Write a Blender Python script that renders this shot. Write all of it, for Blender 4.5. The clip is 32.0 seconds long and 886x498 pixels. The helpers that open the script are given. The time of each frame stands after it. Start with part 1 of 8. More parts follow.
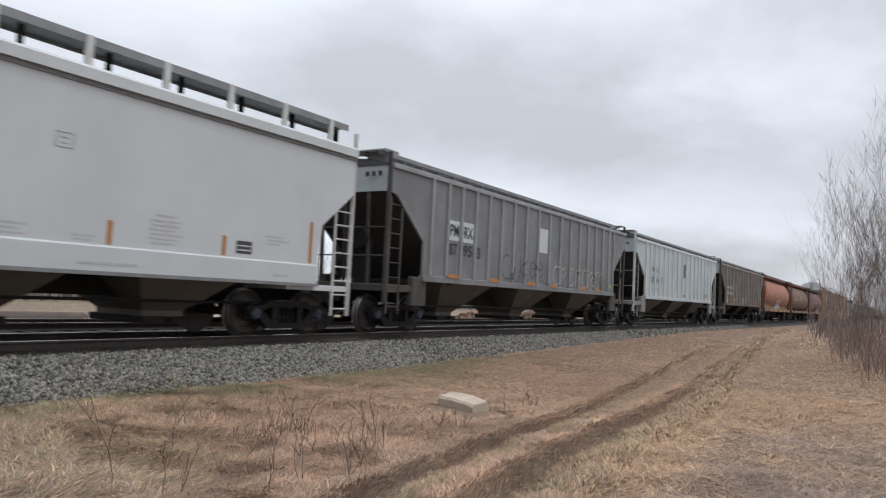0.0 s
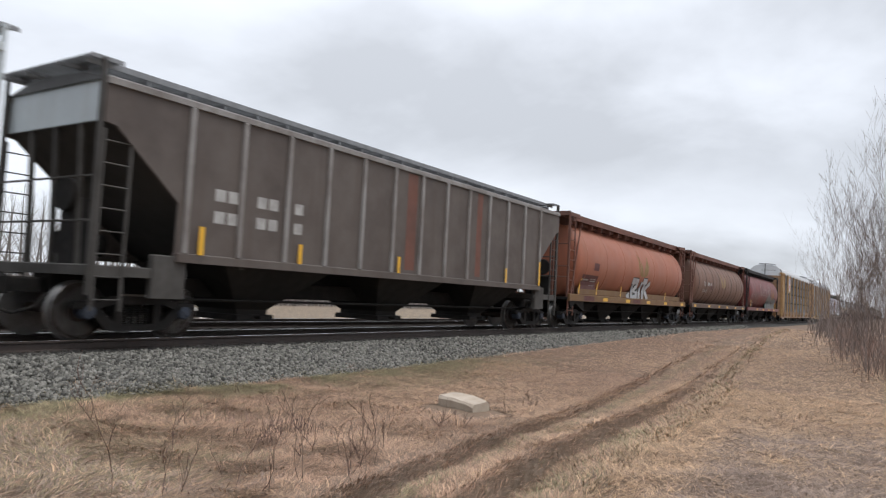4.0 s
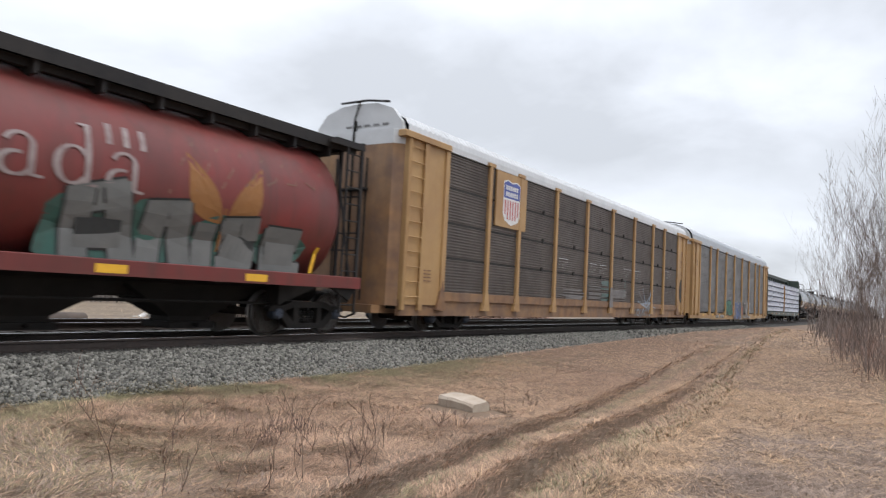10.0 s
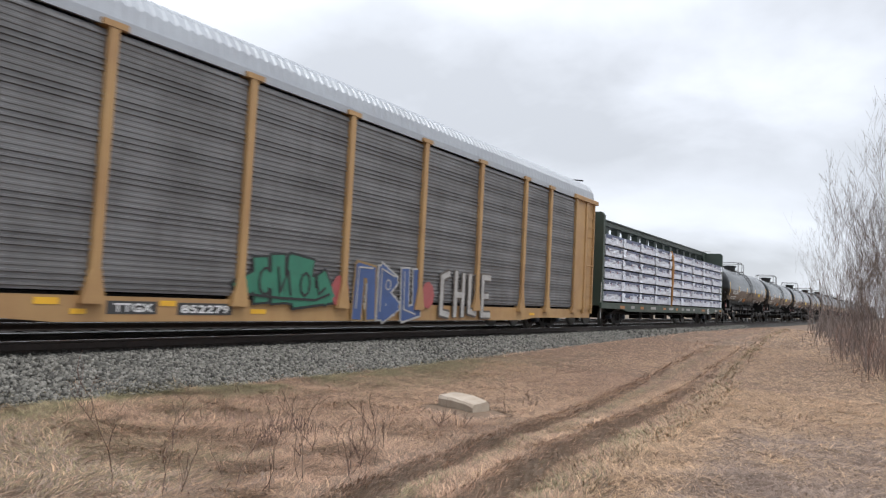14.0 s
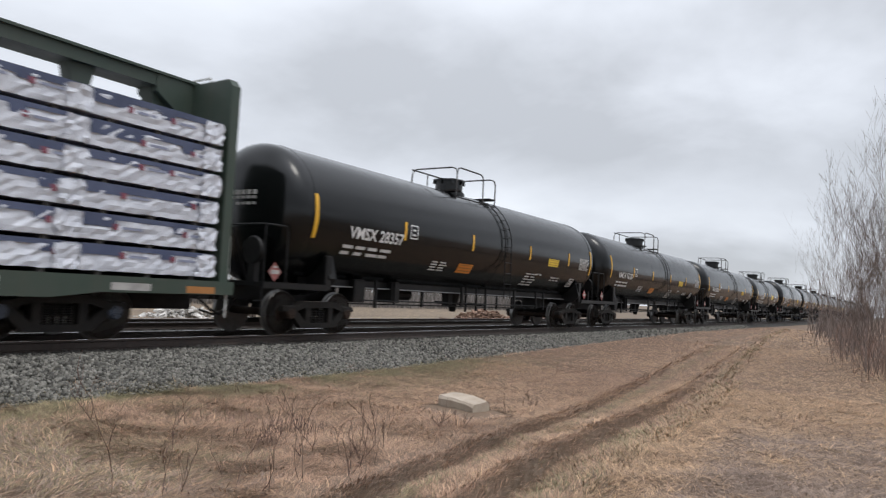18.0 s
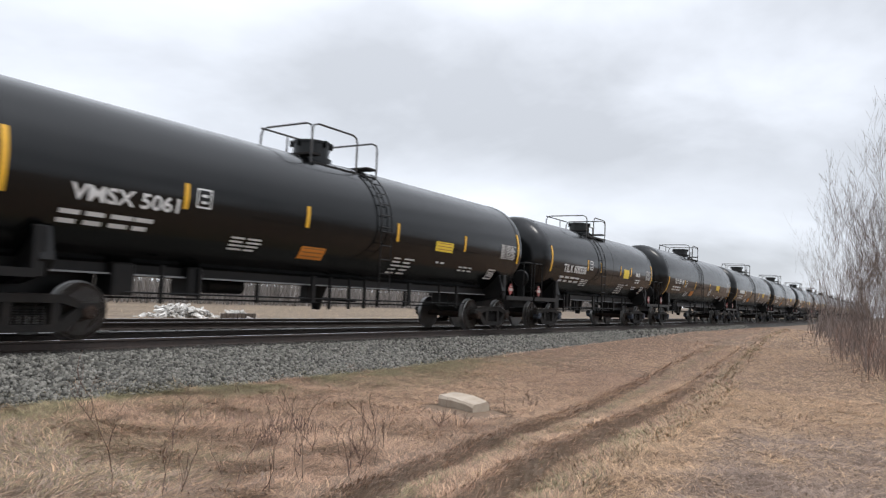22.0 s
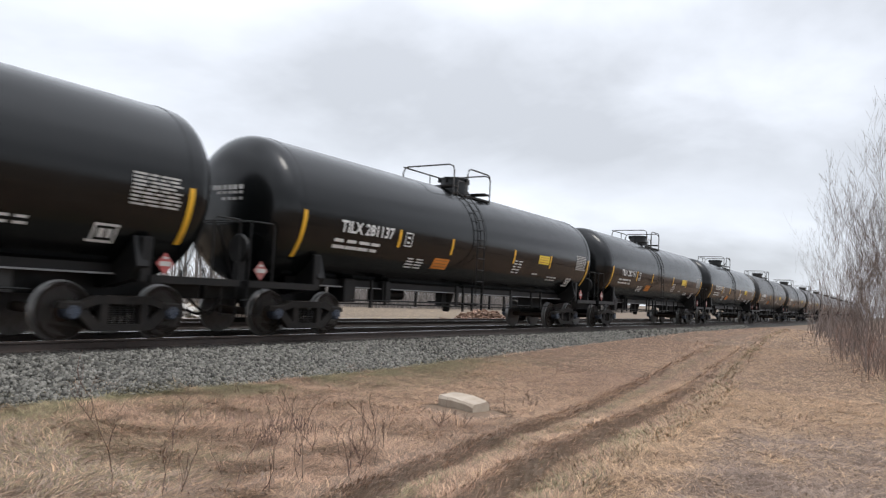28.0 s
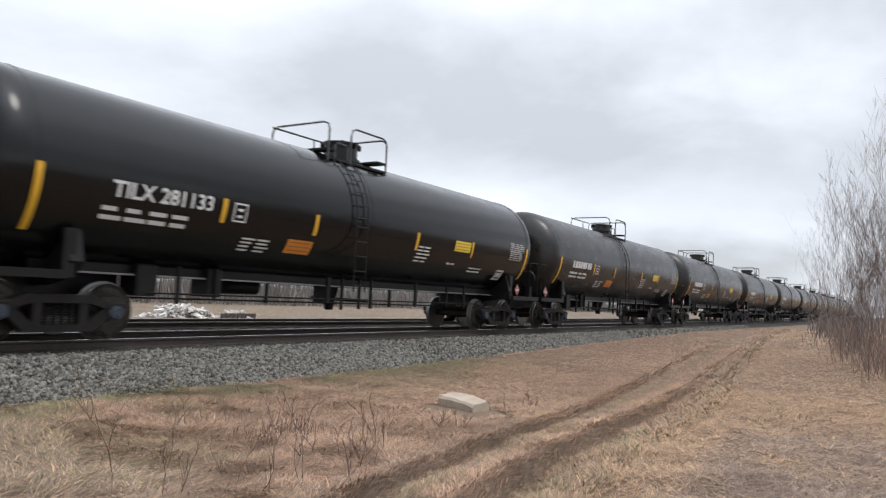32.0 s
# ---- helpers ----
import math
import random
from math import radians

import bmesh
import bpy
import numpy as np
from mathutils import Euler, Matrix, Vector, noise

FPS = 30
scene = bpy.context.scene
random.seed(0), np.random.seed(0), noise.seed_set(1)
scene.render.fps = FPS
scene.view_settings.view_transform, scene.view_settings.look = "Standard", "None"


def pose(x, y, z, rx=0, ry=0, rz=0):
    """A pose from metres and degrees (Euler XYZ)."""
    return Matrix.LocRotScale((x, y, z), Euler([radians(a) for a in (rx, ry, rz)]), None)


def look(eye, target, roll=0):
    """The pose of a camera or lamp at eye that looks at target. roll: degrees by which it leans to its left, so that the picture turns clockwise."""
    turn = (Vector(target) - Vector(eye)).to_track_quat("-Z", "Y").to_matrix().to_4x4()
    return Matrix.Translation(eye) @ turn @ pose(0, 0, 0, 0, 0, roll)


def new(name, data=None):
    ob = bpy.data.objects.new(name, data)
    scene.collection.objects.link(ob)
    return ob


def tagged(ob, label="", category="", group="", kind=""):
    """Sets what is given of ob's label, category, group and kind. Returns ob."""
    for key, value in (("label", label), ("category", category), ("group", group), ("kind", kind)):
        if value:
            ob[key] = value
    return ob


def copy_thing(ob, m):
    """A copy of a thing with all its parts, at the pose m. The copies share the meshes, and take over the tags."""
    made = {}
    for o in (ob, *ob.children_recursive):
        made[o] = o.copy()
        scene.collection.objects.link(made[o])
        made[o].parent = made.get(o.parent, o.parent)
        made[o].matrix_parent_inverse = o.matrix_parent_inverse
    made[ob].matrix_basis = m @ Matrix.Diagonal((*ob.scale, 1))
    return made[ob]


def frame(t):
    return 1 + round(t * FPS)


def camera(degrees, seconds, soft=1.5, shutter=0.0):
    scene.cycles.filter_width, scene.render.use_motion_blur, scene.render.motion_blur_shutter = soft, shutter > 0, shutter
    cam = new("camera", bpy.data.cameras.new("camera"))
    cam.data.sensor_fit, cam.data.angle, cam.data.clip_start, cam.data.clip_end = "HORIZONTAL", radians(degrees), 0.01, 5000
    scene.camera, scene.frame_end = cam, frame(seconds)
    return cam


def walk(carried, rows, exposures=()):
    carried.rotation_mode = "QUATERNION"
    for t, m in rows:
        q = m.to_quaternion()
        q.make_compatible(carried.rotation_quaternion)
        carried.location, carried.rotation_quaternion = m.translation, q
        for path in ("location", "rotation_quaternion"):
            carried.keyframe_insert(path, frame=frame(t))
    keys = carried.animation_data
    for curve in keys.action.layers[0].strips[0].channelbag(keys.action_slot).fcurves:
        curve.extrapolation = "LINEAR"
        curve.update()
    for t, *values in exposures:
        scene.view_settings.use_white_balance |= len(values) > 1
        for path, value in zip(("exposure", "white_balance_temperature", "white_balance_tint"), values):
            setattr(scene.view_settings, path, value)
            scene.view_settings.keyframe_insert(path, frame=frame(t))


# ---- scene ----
D = 11.964          # from the camera's line to the middle of the near track
EYE_Z = 1.013       # over the rail head, which is z = 0
YAW, TILT, LEAN = radians(32.906), radians(3.714), 2.893
cam = camera(63.635, 32.0, soft=1.2, shutter=0.25)
eye = Vector((0, 0, EYE_Z))
aim = eye + 10 * Vector((math.cos(YAW) * math.cos(TILT), math.sin(YAW) * math.cos(TILT), math.sin(TILT)))
walk(cam, [(0.0, look(eye, aim, LEAN)), (32.0, look(eye, aim, LEAN))],
     [(0.0, -0.08), (3.0, 0.0), (6.0, 0.12), (9.0, 0.16), (13.0, 0.22), (14.5, 0.10), (16.6, -0.16), (18.0, -0.10), (20.0, 0.04), (28.0, 0.12), (32.0, 0.10)])

# ---- world, sun ----
world = bpy.data.worlds.new("overcast")
scene.world = world
world.use_nodes = True
SUN_FROM = Vector((-6, -24, 60))


def link(tree, a, b):
    tree.links.new(a, b)


def build_world():
    t = world.node_tree
    t.nodes.clear()
    out = t.nodes.new("ShaderNodeOutputWorld")
    bg = t.nodes.new("ShaderNodeBackground")
    sky = t.nodes.new("ShaderNodeTexSky")
    sky.sky_type, sky.sun_disc = "NISHITA", False
    sky.sun_elevation, sky.sun_rotation = radians(66), radians(194)
    geo = t.nodes.new("ShaderNodeTexCoord")
    sep = t.nodes.new("ShaderNodeSeparateXYZ")
    link(t, geo.outputs["Generated"], sep.inputs[0])

    def m(op, a, b=None, clamp=False):
        n = t.nodes.new("ShaderNodeMath")
        n.operation, n.use_clamp = op, clamp
        for i, v in enumerate((a, b)):
            if v is None:
                continue
            if isinstance(v, (int, float)):
                n.inputs[i].default_value = v
            else:
                link(t, v, n.inputs[i])
        return n.outputs[0]
    # the cloud sheet: a flat layer seen in perspective
    zz = m("ADD", m("MAXIMUM", sep.outputs[2], 0.0), 0.30)
    comb = t.nodes.new("ShaderNodeCombineXYZ")
    link(t, m("ADD", m("DIVIDE", sep.outputs[0], zz), 3.1), comb.inputs[0])
    link(t, m("ADD", m("DIVIDE", sep.outputs[1], zz), 1.7), comb.inputs[1])
    big = t.nodes.new("ShaderNodeTexNoise")
    big.inputs["Scale"].default_value, big.inputs["Detail"].default_value = 0.9, 6
    big.inputs["Roughness"].default_value, big.inputs["Distortion"].default_value = 0.52, 0.3
    link(t, comb.outputs[0], big.inputs["Vector"])
    small = t.nodes.new("ShaderNodeTexNoise")
    small.inputs["Scale"].default_value, small.inputs["Detail"].default_value = 2.3, 6
    link(t, comb.outputs[0], small.inputs["Vector"])
    mixv = m("ADD", m("MULTIPLY", big.outputs[0], 0.8), m("MULTIPLY", small.outputs[0], 0.2))
    warp = m("ADD", m("MAXIMUM", sep.outputs[2], 0.0), m("MULTIPLY", m("SUBTRACT", big.outputs[0], 0.5), 0.22))

    def hump(mid, width, k):
        return m("MULTIPLY", m("POWER", 2.718, m("MULTIPLY", m("POWER", m("ABSOLUTE", m("DIVIDE", m("SUBTRACT", warp, mid), width)), 2.0), -1.0)), k)
    mixv = m("ADD", m("ADD", mixv, hump(0.225, 0.07, -0.06)), hump(0.120, 0.045, 0.075))
    mixv = m("ADD", mixv, hump(0.050, 0.024, -0.06))
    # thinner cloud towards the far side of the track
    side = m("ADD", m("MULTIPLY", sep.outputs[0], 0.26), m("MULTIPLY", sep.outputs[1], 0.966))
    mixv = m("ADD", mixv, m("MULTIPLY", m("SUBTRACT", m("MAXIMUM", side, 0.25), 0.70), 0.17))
    ramp = t.nodes.new("ShaderNodeValToRGB")
    e = ramp.color_ramp.elements
    e[0].position, e[0].color = 0.36, (0.52, 0.545, 0.59, 1)
    e[1].position, e[1].color = 0.61, (0.84, 0.885, 0.955, 1)
    mid = ramp.color_ramp.elements.new(0.49)
    mid.color = (0.70, 0.735, 0.80, 1)
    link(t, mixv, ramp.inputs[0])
    mix = t.nodes.new("ShaderNodeMix")
    mix.data_type = "RGBA"
    mix.inputs[0].default_value = 0.93
    skys = t.nodes.new("ShaderNodeVectorMath")
    skys.operation = "SCALE"
    skys.inputs[3].default_value = 0.10
    link(t, sky.outputs[0], skys.inputs[0])
    link(t, skys.outputs[0], mix.inputs[6])
    link(t, ramp.outputs[0], mix.inputs[7])
    link(t, mix.outputs[2], bg.inputs[0])
    # an overcast sky grows brighter towards the zenith
    up = m("ADD", m("MULTIPLY", m("POWER", m("MAXIMUM", sep.outputs[2], 0.0), 2.0), 1.0), 0.93)
    # and round the veiled sun
    sx, sy, sz = SUN_FROM.normalized()
    toward = m("ADD", m("ADD", m("MULTIPLY", sep.outputs[0], sx), m("MULTIPLY", sep.outputs[1], sy)), m("MULTIPLY", sep.outputs[2], sz))
    glow = m("MULTIPLY", m("POWER", m("MAXIMUM", toward, 0.0), 9.0), 2.2)
    link(t, m("MULTIPLY", m("ADD", up, glow), 1.25), bg.inputs[1])
    link(t, bg.outputs[0], out.inputs[0])


build_world()
sun = new("sun", bpy.data.lights.new("sun", "SUN"))
sun.data.energy, sun.data.angle, sun.data.color = 1.0, radians(18), (1.0, 0.95, 0.88)
sun.matrix_world = look(SUN_FROM, (0, 0, 0))

# ---- materials ----


def surface(name, base, second=None, amount=0.5, scale=3.0, rough=0.6, metal=0.0, streak=0.0, streak_col=(0.05, 0.04, 0.03),
            grain=40.0, bump=0.15, spec=0.5, per_piece=0.0, per_island=0.0, stretch=(1, 1, 1), grain_amount=0.12, dust=None, dust_amt=0.0):
    """A worn surface: two colours in patches, fine grain, run-down streaks, dust and a little relief."""
    mt = bpy.data.materials.new(name)
    mt.use_nodes = True
    t = mt.node_tree
    b = t.nodes["Principled BSDF"]
    tc = t.nodes.new("ShaderNodeTexCoord")
    mp = t.nodes.new("ShaderNodeMapping")
    mp.inputs["Scale"].default_value = stretch
    link(t, tc.outputs["Object"], mp.inputs[0])

    def noise_tex(sc, detail=5, vec=None, rg=0.6):
        n = t.nodes.new("ShaderNodeTexNoise")
        n.inputs["Scale"].default_value, n.inputs["Detail"].default_value = sc, detail
        n.inputs["Roughness"].default_value = rg
        link(t, vec or mp.outputs[0], n.inputs["Vector"])
        return n.outputs[0]

    def ramp(v, lo, hi):
        n = t.nodes.new("ShaderNodeMapRange")
        n.inputs[1].default_value, n.inputs[2].default_value = lo, hi
        link(t, v, n.inputs[0])
        return n.outputs[0]

    def mul(v, k):
        n = t.nodes.new("ShaderNodeMath")
        n.operation = "MULTIPLY"
        link(t, v, n.inputs[0])
        n.inputs[1].default_value = k
        return n.outputs[0]

    def mix(fac, a, c):
        n = t.nodes.new("ShaderNodeMix")
        n.data_type = "RGBA"
        if isinstance(fac, float):
            n.inputs[0].default_value = fac
        else:
            link(t, fac, n.inputs[0])
        for k, v in ((6, a), (7, c)):
            if isinstance(v, tuple):
                n.inputs[k].default_value = (*v, 1)
            else:
                link(t, v, n.inputs[k])
        return n.outputs[2]
    second = second or tuple(0.72 * v for v in base)
    col = mix(mul(ramp(noise_tex(scale), 0.38, 0.66), amount), base, second)
    fine = noise_tex(grain, 4, None, 0.7)
    col = mix(mul(ramp(fine, 0.35, 0.75), grain_amount * 2), col, tuple(0.5 * v for v in base))
    if streak:
        m2 = t.nodes.new("ShaderNodeMapping")
        m2.inputs["Scale"].default_value = (3.2, 3.2, 0.22)
        link(t, tc.outputs["Object"], m2.inputs[0])
        col = mix(mul(ramp(noise_tex(1.0, 6, m2.outputs[0], 0.65), 0.48, 0.74), streak), col, streak_col)
    if dust:
        col = mix(mul(ramp(noise_tex(0.9, 3), 0.3, 0.7), dust_amt), col, dust)
    if per_piece or per_island:
        if per_piece:
            rnd = t.nodes.new("ShaderNodeObjectInfo").outputs["Random"]
        else:
            rnd = t.nodes.new("ShaderNodeNewGeometry").outputs["Random Per Island"]
        hsv = t.nodes.new("ShaderNodeHueSaturation")
        link(t, ramp(rnd, 0.0, 1.0), hsv.inputs["Value"])
        k = per_piece or per_island
        hsv.inputs["Value"].links[0].from_node.inputs[3].default_value = 1 - k
        hsv.inputs["Value"].links[0].from_node.inputs[4].default_value = 1 + k
        link(t, col, hsv.inputs["Color"])
        col = hsv.outputs[0]
    link(t, col, b.inputs["Base Color"])
    rr = ramp(noise_tex(scale * 2.7, 4), 0.2, 0.8)
    rr.node.inputs[3].default_value, rr.node.inputs[4].default_value = max(0.05, rough - 0.1), min(1.0, rough + 0.12)
    link(t, rr, b.inputs["Roughness"])
    b.inputs["Metallic"].default_value = metal
    b.inputs["Specular IOR Level"].default_value = spec
    if bump:
        bn = t.nodes.new("ShaderNodeBump")
        bn.inputs["Strength"].default_value, bn.inputs["Distance"].default_value = bump, 0.02
        link(t, fine, bn.inputs["Height"])
        link(t, bn.outputs[0], b.inputs["Normal"])
    return mt


M = {}


def make_materials():
    s = surface
    M["tank"] = s("gloss_black_paint", (0.0025, 0.0031, 0.0033), (0.005, 0.0052, 0.0052), 0.6, 0.8, 0.16, bump=0.008, spec=0.36, grain_amount=0.05, streak=0.10, streak_col=(0.022, 0.02, 0.018))
    M["gear"] = s("black_satin_paint", (0.0055, 0.0058, 0.006), (0.014, 0.012, 0.011), 0.6, 2.0, 0.45, bump=0.05, spec=0.25)
    M["tank_dirty"] = s("dusty_black_paint", (0.006, 0.006, 0.006), (0.024, 0.019, 0.015), 0.7, 0.7, 0.30, bump=0.015, streak=0.25, streak_col=(0.05, 0.036, 0.027))
    M["white_car"] = s("off_white_paint", (0.46, 0.482, 0.487), (0.39, 0.41, 0.415), 0.6, 0.6, 0.42, bump=0.02, grain_amount=0.03, streak=0.10, streak_col=(0.33, 0.32, 0.29))
    M["grey_car"] = s("weathered_grey_paint", (0.185, 0.192, 0.198), (0.125, 0.127, 0.13), 0.8, 0.9, 0.6, bump=0.05, streak=0.5, streak_col=(0.085, 0.082, 0.08))
    M["grey_rib"] = s("rubbed_light_grey_paint", (0.265, 0.27, 0.275), (0.18, 0.183, 0.186), 0.8, 1.4, 0.6, bump=0.05, streak=0.4, streak_col=(0.14, 0.135, 0.13))
    M["pale_car"] = s("pale_blue_grey_paint", (0.40, 0.45, 0.465), (0.34, 0.38, 0.39), 0.7, 0.8, 0.5, bump=0.03, streak=0.28, streak_col=(0.24, 0.22, 0.19))
    M["pale_rib"] = s("pale_rib_paint", (0.50, 0.545, 0.555), (0.41, 0.445, 0.455), 0.6, 1.2, 0.5, bump=0.03, streak=0.2, streak_col=(0.3, 0.27, 0.23))
    M["brown_car"] = s("rust_brown_grey_paint", (0.105, 0.086, 0.074), (0.06, 0.045, 0.038), 0.8, 0.9, 0.65, bump=0.06, streak=0.6, streak_col=(0.07, 0.05, 0.04))
    M["brown_rib"] = s("brown_rib_paint", (0.25, 0.238, 0.225), (0.135, 0.115, 0.102), 0.8, 1.4, 0.65, bump=0.06, streak=0.5, streak_col=(0.09, 0.065, 0.05))
    M["orange_car"] = s("faded_orange_red_paint", (0.325, 0.104, 0.055), (0.25, 0.083, 0.046), 0.8, 0.5, 0.55, bump=0.03, streak=0.55, streak_col=(0.185, 0.075, 0.042), dust=(0.27, 0.115, 0.06), dust_amt=0.35)
    M["tan_car"] = s("faded_brown_tan_paint", (0.165, 0.082, 0.052), (0.115, 0.058, 0.038), 0.8, 0.6, 0.6, bump=0.04, streak=0.5, streak_col=(0.10, 0.055, 0.04))
    M["red_car"] = s("faded_red_paint", (0.185, 0.024, 0.020), (0.105, 0.019, 0.017), 0.9, 0.6, 0.5, bump=0.03, streak=0.7, streak_col=(0.06, 0.024, 0.019), dust=(0.075, 0.03, 0.022), dust_amt=0.45)
    M["dark_roof"] = s("sooty_roof_steel", (0.022, 0.021, 0.022), (0.045, 0.04, 0.036), 0.6, 1.5, 0.7, bump=0.06, spec=0.2)
    M["rust_roof"] = s("rusted_roof_steel", (0.15, 0.062, 0.042), (0.09, 0.045, 0.034), 0.7, 1.5, 0.75, bump=0.08)
    M["grate"] = s("galvanised_grating", (0.26, 0.265, 0.27), (0.17, 0.17, 0.17), 0.7, 1.8, 0.55, 0.5, bump=0.1)
    # both hopper paints, dirt apart, are darkened for the shade under the cars
    M["hopper_beige"] = s("dusty_shaded_beige_hopper_paint", (0.125, 0.108, 0.087), (0.075, 0.065, 0.053), 0.7, 0.7, 0.65, bump=0.04, streak=0.4, streak_col=(0.08, 0.068, 0.055))
    M["hopper_dark"] = s("dirty_shaded_hopper_paint", (0.013, 0.012, 0.011), (0.026, 0.022, 0.019), 0.7, 1.2, 0.75, bump=0.08, spec=0.22)
    # the shade under the car ends is put into this dark colour
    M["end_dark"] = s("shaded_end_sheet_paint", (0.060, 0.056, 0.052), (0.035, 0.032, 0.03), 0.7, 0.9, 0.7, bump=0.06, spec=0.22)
    M["iron"] = s("grimy_cast_steel", (0.011, 0.0102, 0.0097), (0.024, 0.0195, 0.0165), 0.6, 3.0, 0.75, 0.0, bump=0.25, spec=0.22)
    M["wheel"] = s("rust_brown_wheel_steel", (0.045, 0.029, 0.022), (0.020, 0.017, 0.015), 0.7, 4.0, 0.7, 0.2, bump=0.2, spec=0.22)
    M["tread"] = s("worn_tread_steel", (0.22, 0.215, 0.21), (0.13, 0.12, 0.11), 0.5, 6.0, 0.4, 0.8, bump=0.05)
    M["cap"] = s("blue_grey_bearing_cap", (0.045, 0.058, 0.085), (0.03, 0.033, 0.04), 0.6, 6.0, 0.5, 0.2)
    M["yellow"] = s("reflective_yellow_tape", (0.72, 0.40, 0.025), (0.55, 0.29, 0.03), 0.5, 4.0, 0.4, bump=0.0, grain_amount=0.06)
    M["placard_yellow"] = s("lemon_yellow_decal", (0.75, 0.55, 0.04), (0.62, 0.44, 0.04), 0.4, 4.0, 0.45, bump=0.0, grain_amount=0.05)
    M["orange"] = s("orange_decal", (0.68, 0.24, 0.03), (0.55, 0.19, 0.03), 0.4, 4.0, 0.5, bump=0.0, grain_amount=0.05)
    M["letter"] = s("white_stencil_paint", (0.66, 0.66, 0.65), (0.5, 0.5, 0.49), 0.5, 5.0, 0.55, bump=0.0, grain_amount=0.1)
    M["letter_dim"] = s("dirty_white_stencil_paint", (0.40, 0.39, 0.37), (0.22, 0.21, 0.20), 0.7, 5.0, 0.6, bump=0.0, grain_amount=0.1)
    M["letter_faded"] = s("worn_thin_white_paint", (0.30, 0.25, 0.24), (0.17, 0.10, 0.095), 0.8, 4.0, 0.6, bump=0.0, grain_amount=0.15)
    M["letter_black"] = s("black_stencil_paint", (0.03, 0.03, 0.032), (0.06, 0.06, 0.06), 0.5, 5.0, 0.6, bump=0.0)
    M["letter_grey"] = s("grey_stencil_paint", (0.15, 0.15, 0.15), (0.24, 0.24, 0.24), 0.5, 5.0, 0.6, bump=0.0)
    M["letter_soft"] = s("pale_grey_stencil_paint", (0.36, 0.36, 0.36), (0.44, 0.44, 0.44), 0.5, 5.0, 0.6, bump=0.0)
    M["rust_decal"] = s("orange_brown_reflector", (0.36, 0.155, 0.04), (0.28, 0.12, 0.04), 0.6, 5.0, 0.55, bump=0.0)
    M["red_placard"] = s("red_placard", (0.30, 0.045, 0.042), (0.36, 0.16, 0.15), 0.5, 5.0, 0.5, bump=0.0)
    M["placard_dull"] = s("faded_red_placard", (0.22, 0.055, 0.05), (0.30, 0.14, 0.13), 0.6, 5.0, 0.6, bump=0.0)
    M["rack_yellow"] = s("weathered_rack_yellow_paint", (0.385, 0.238, 0.100), (0.27, 0.15, 0.066), 0.7, 0.8, 0.55, bump=0.04, streak=0.35, streak_col=(0.24, 0.11, 0.045))
    M["rack_rust"] = s("rust_stained_rack_yellow_paint", (0.27, 0.14, 0.055), (0.12, 0.06, 0.036), 0.9, 1.6, 0.6, bump=0.05, streak=0.6, streak_col=(0.09, 0.045, 0.03), dust=(0.17, 0.135, 0.11), dust_amt=0.35)
    M["screen_brown"] = s("dirty_galvanised_side_screen", (0.150, 0.129, 0.115), (0.088, 0.074, 0.066), 0.8, 1.0, 0.55, 0.35, bump=0.03, streak=0.45, streak_col=(0.07, 0.056, 0.046))
    M["screen_grey"] = s("grey_galvanised_side_screen", (0.185, 0.185, 0.186), (0.115, 0.113, 0.112), 0.9, 0.8, 0.5, 0.4, bump=0.03, streak=0.55, streak_col=(0.105, 0.10, 0.10))
    M["roof_white"] = s("dull_white_roof_paint", (0.52, 0.53, 0.54), (0.42, 0.43, 0.44), 0.6, 1.5, 0.5, bump=0.03)
    M["roof_grey"] = s("galvanised_rack_roof", (0.36, 0.38, 0.40), (0.29, 0.30, 0.32), 0.6, 1.2, 0.45, 0.4, bump=0.03)
    M["paint_teal"] = s("thin_teal_spray_paint", (0.085, 0.16, 0.145), (0.13, 0.15, 0.142), 0.8, 3.0, 0.55, bump=0.0)
    M["paint_ice"] = s("thin_pale_blue_spray_paint", (0.27, 0.32, 0.38), (0.19, 0.21, 0.24), 0.8, 3.0, 0.55, bump=0.0)
    M["paint_mist"] = s("thin_grey_white_spray_paint", (0.17, 0.16, 0.155), (0.12, 0.108, 0.10), 0.8, 2.0, 0.55, bump=0.0)
    M["gap"] = s("dark_screen_joint", (0.02, 0.018, 0.016), rough=0.9)
    M["green"] = s("dark_green_beam_paint", (0.030, 0.050, 0.036), (0.045, 0.055, 0.042), 0.6, 1.2, 0.55, bump=0.04, streak=0.3, streak_col=(0.07, 0.06, 0.045))
    M["wrap"] = s("white_lumber_wrap", (0.60, 0.62, 0.67), (0.47, 0.49, 0.55), 0.7, 3.0, 0.38, bump=0.7, grain=9.0, grain_amount=0.12, per_piece=0.06)
    M["wrap_blue"] = s("navy_blue_lumber_wrap", (0.040, 0.052, 0.105), (0.075, 0.09, 0.15), 0.7, 2.0, 0.45, bump=0.3, grain=9.0, per_piece=0.2)
    M["wrap_print"] = s("grey_blue_wrap_print", (0.25, 0.27, 0.36), rough=0.5, bump=0.0)
    M["wrap_red"] = s("red_wrap_print", (0.20, 0.05, 0.075), rough=0.5, bump=0.0)
    M["sooty"] = s("sooty_grey_frame_paint", (0.085, 0.080, 0.074), (0.045, 0.041, 0.037), 0.8, 1.6, 0.7, bump=0.06, streak=0.4, streak_col=(0.04, 0.035, 0.03), spec=0.22)
    M["pale_dirty"] = s("dirty_pale_frame_paint", (0.26, 0.255, 0.24), (0.14, 0.13, 0.115), 0.8, 1.6, 0.65, bump=0.06, streak=0.5, streak_col=(0.10, 0.085, 0.07))
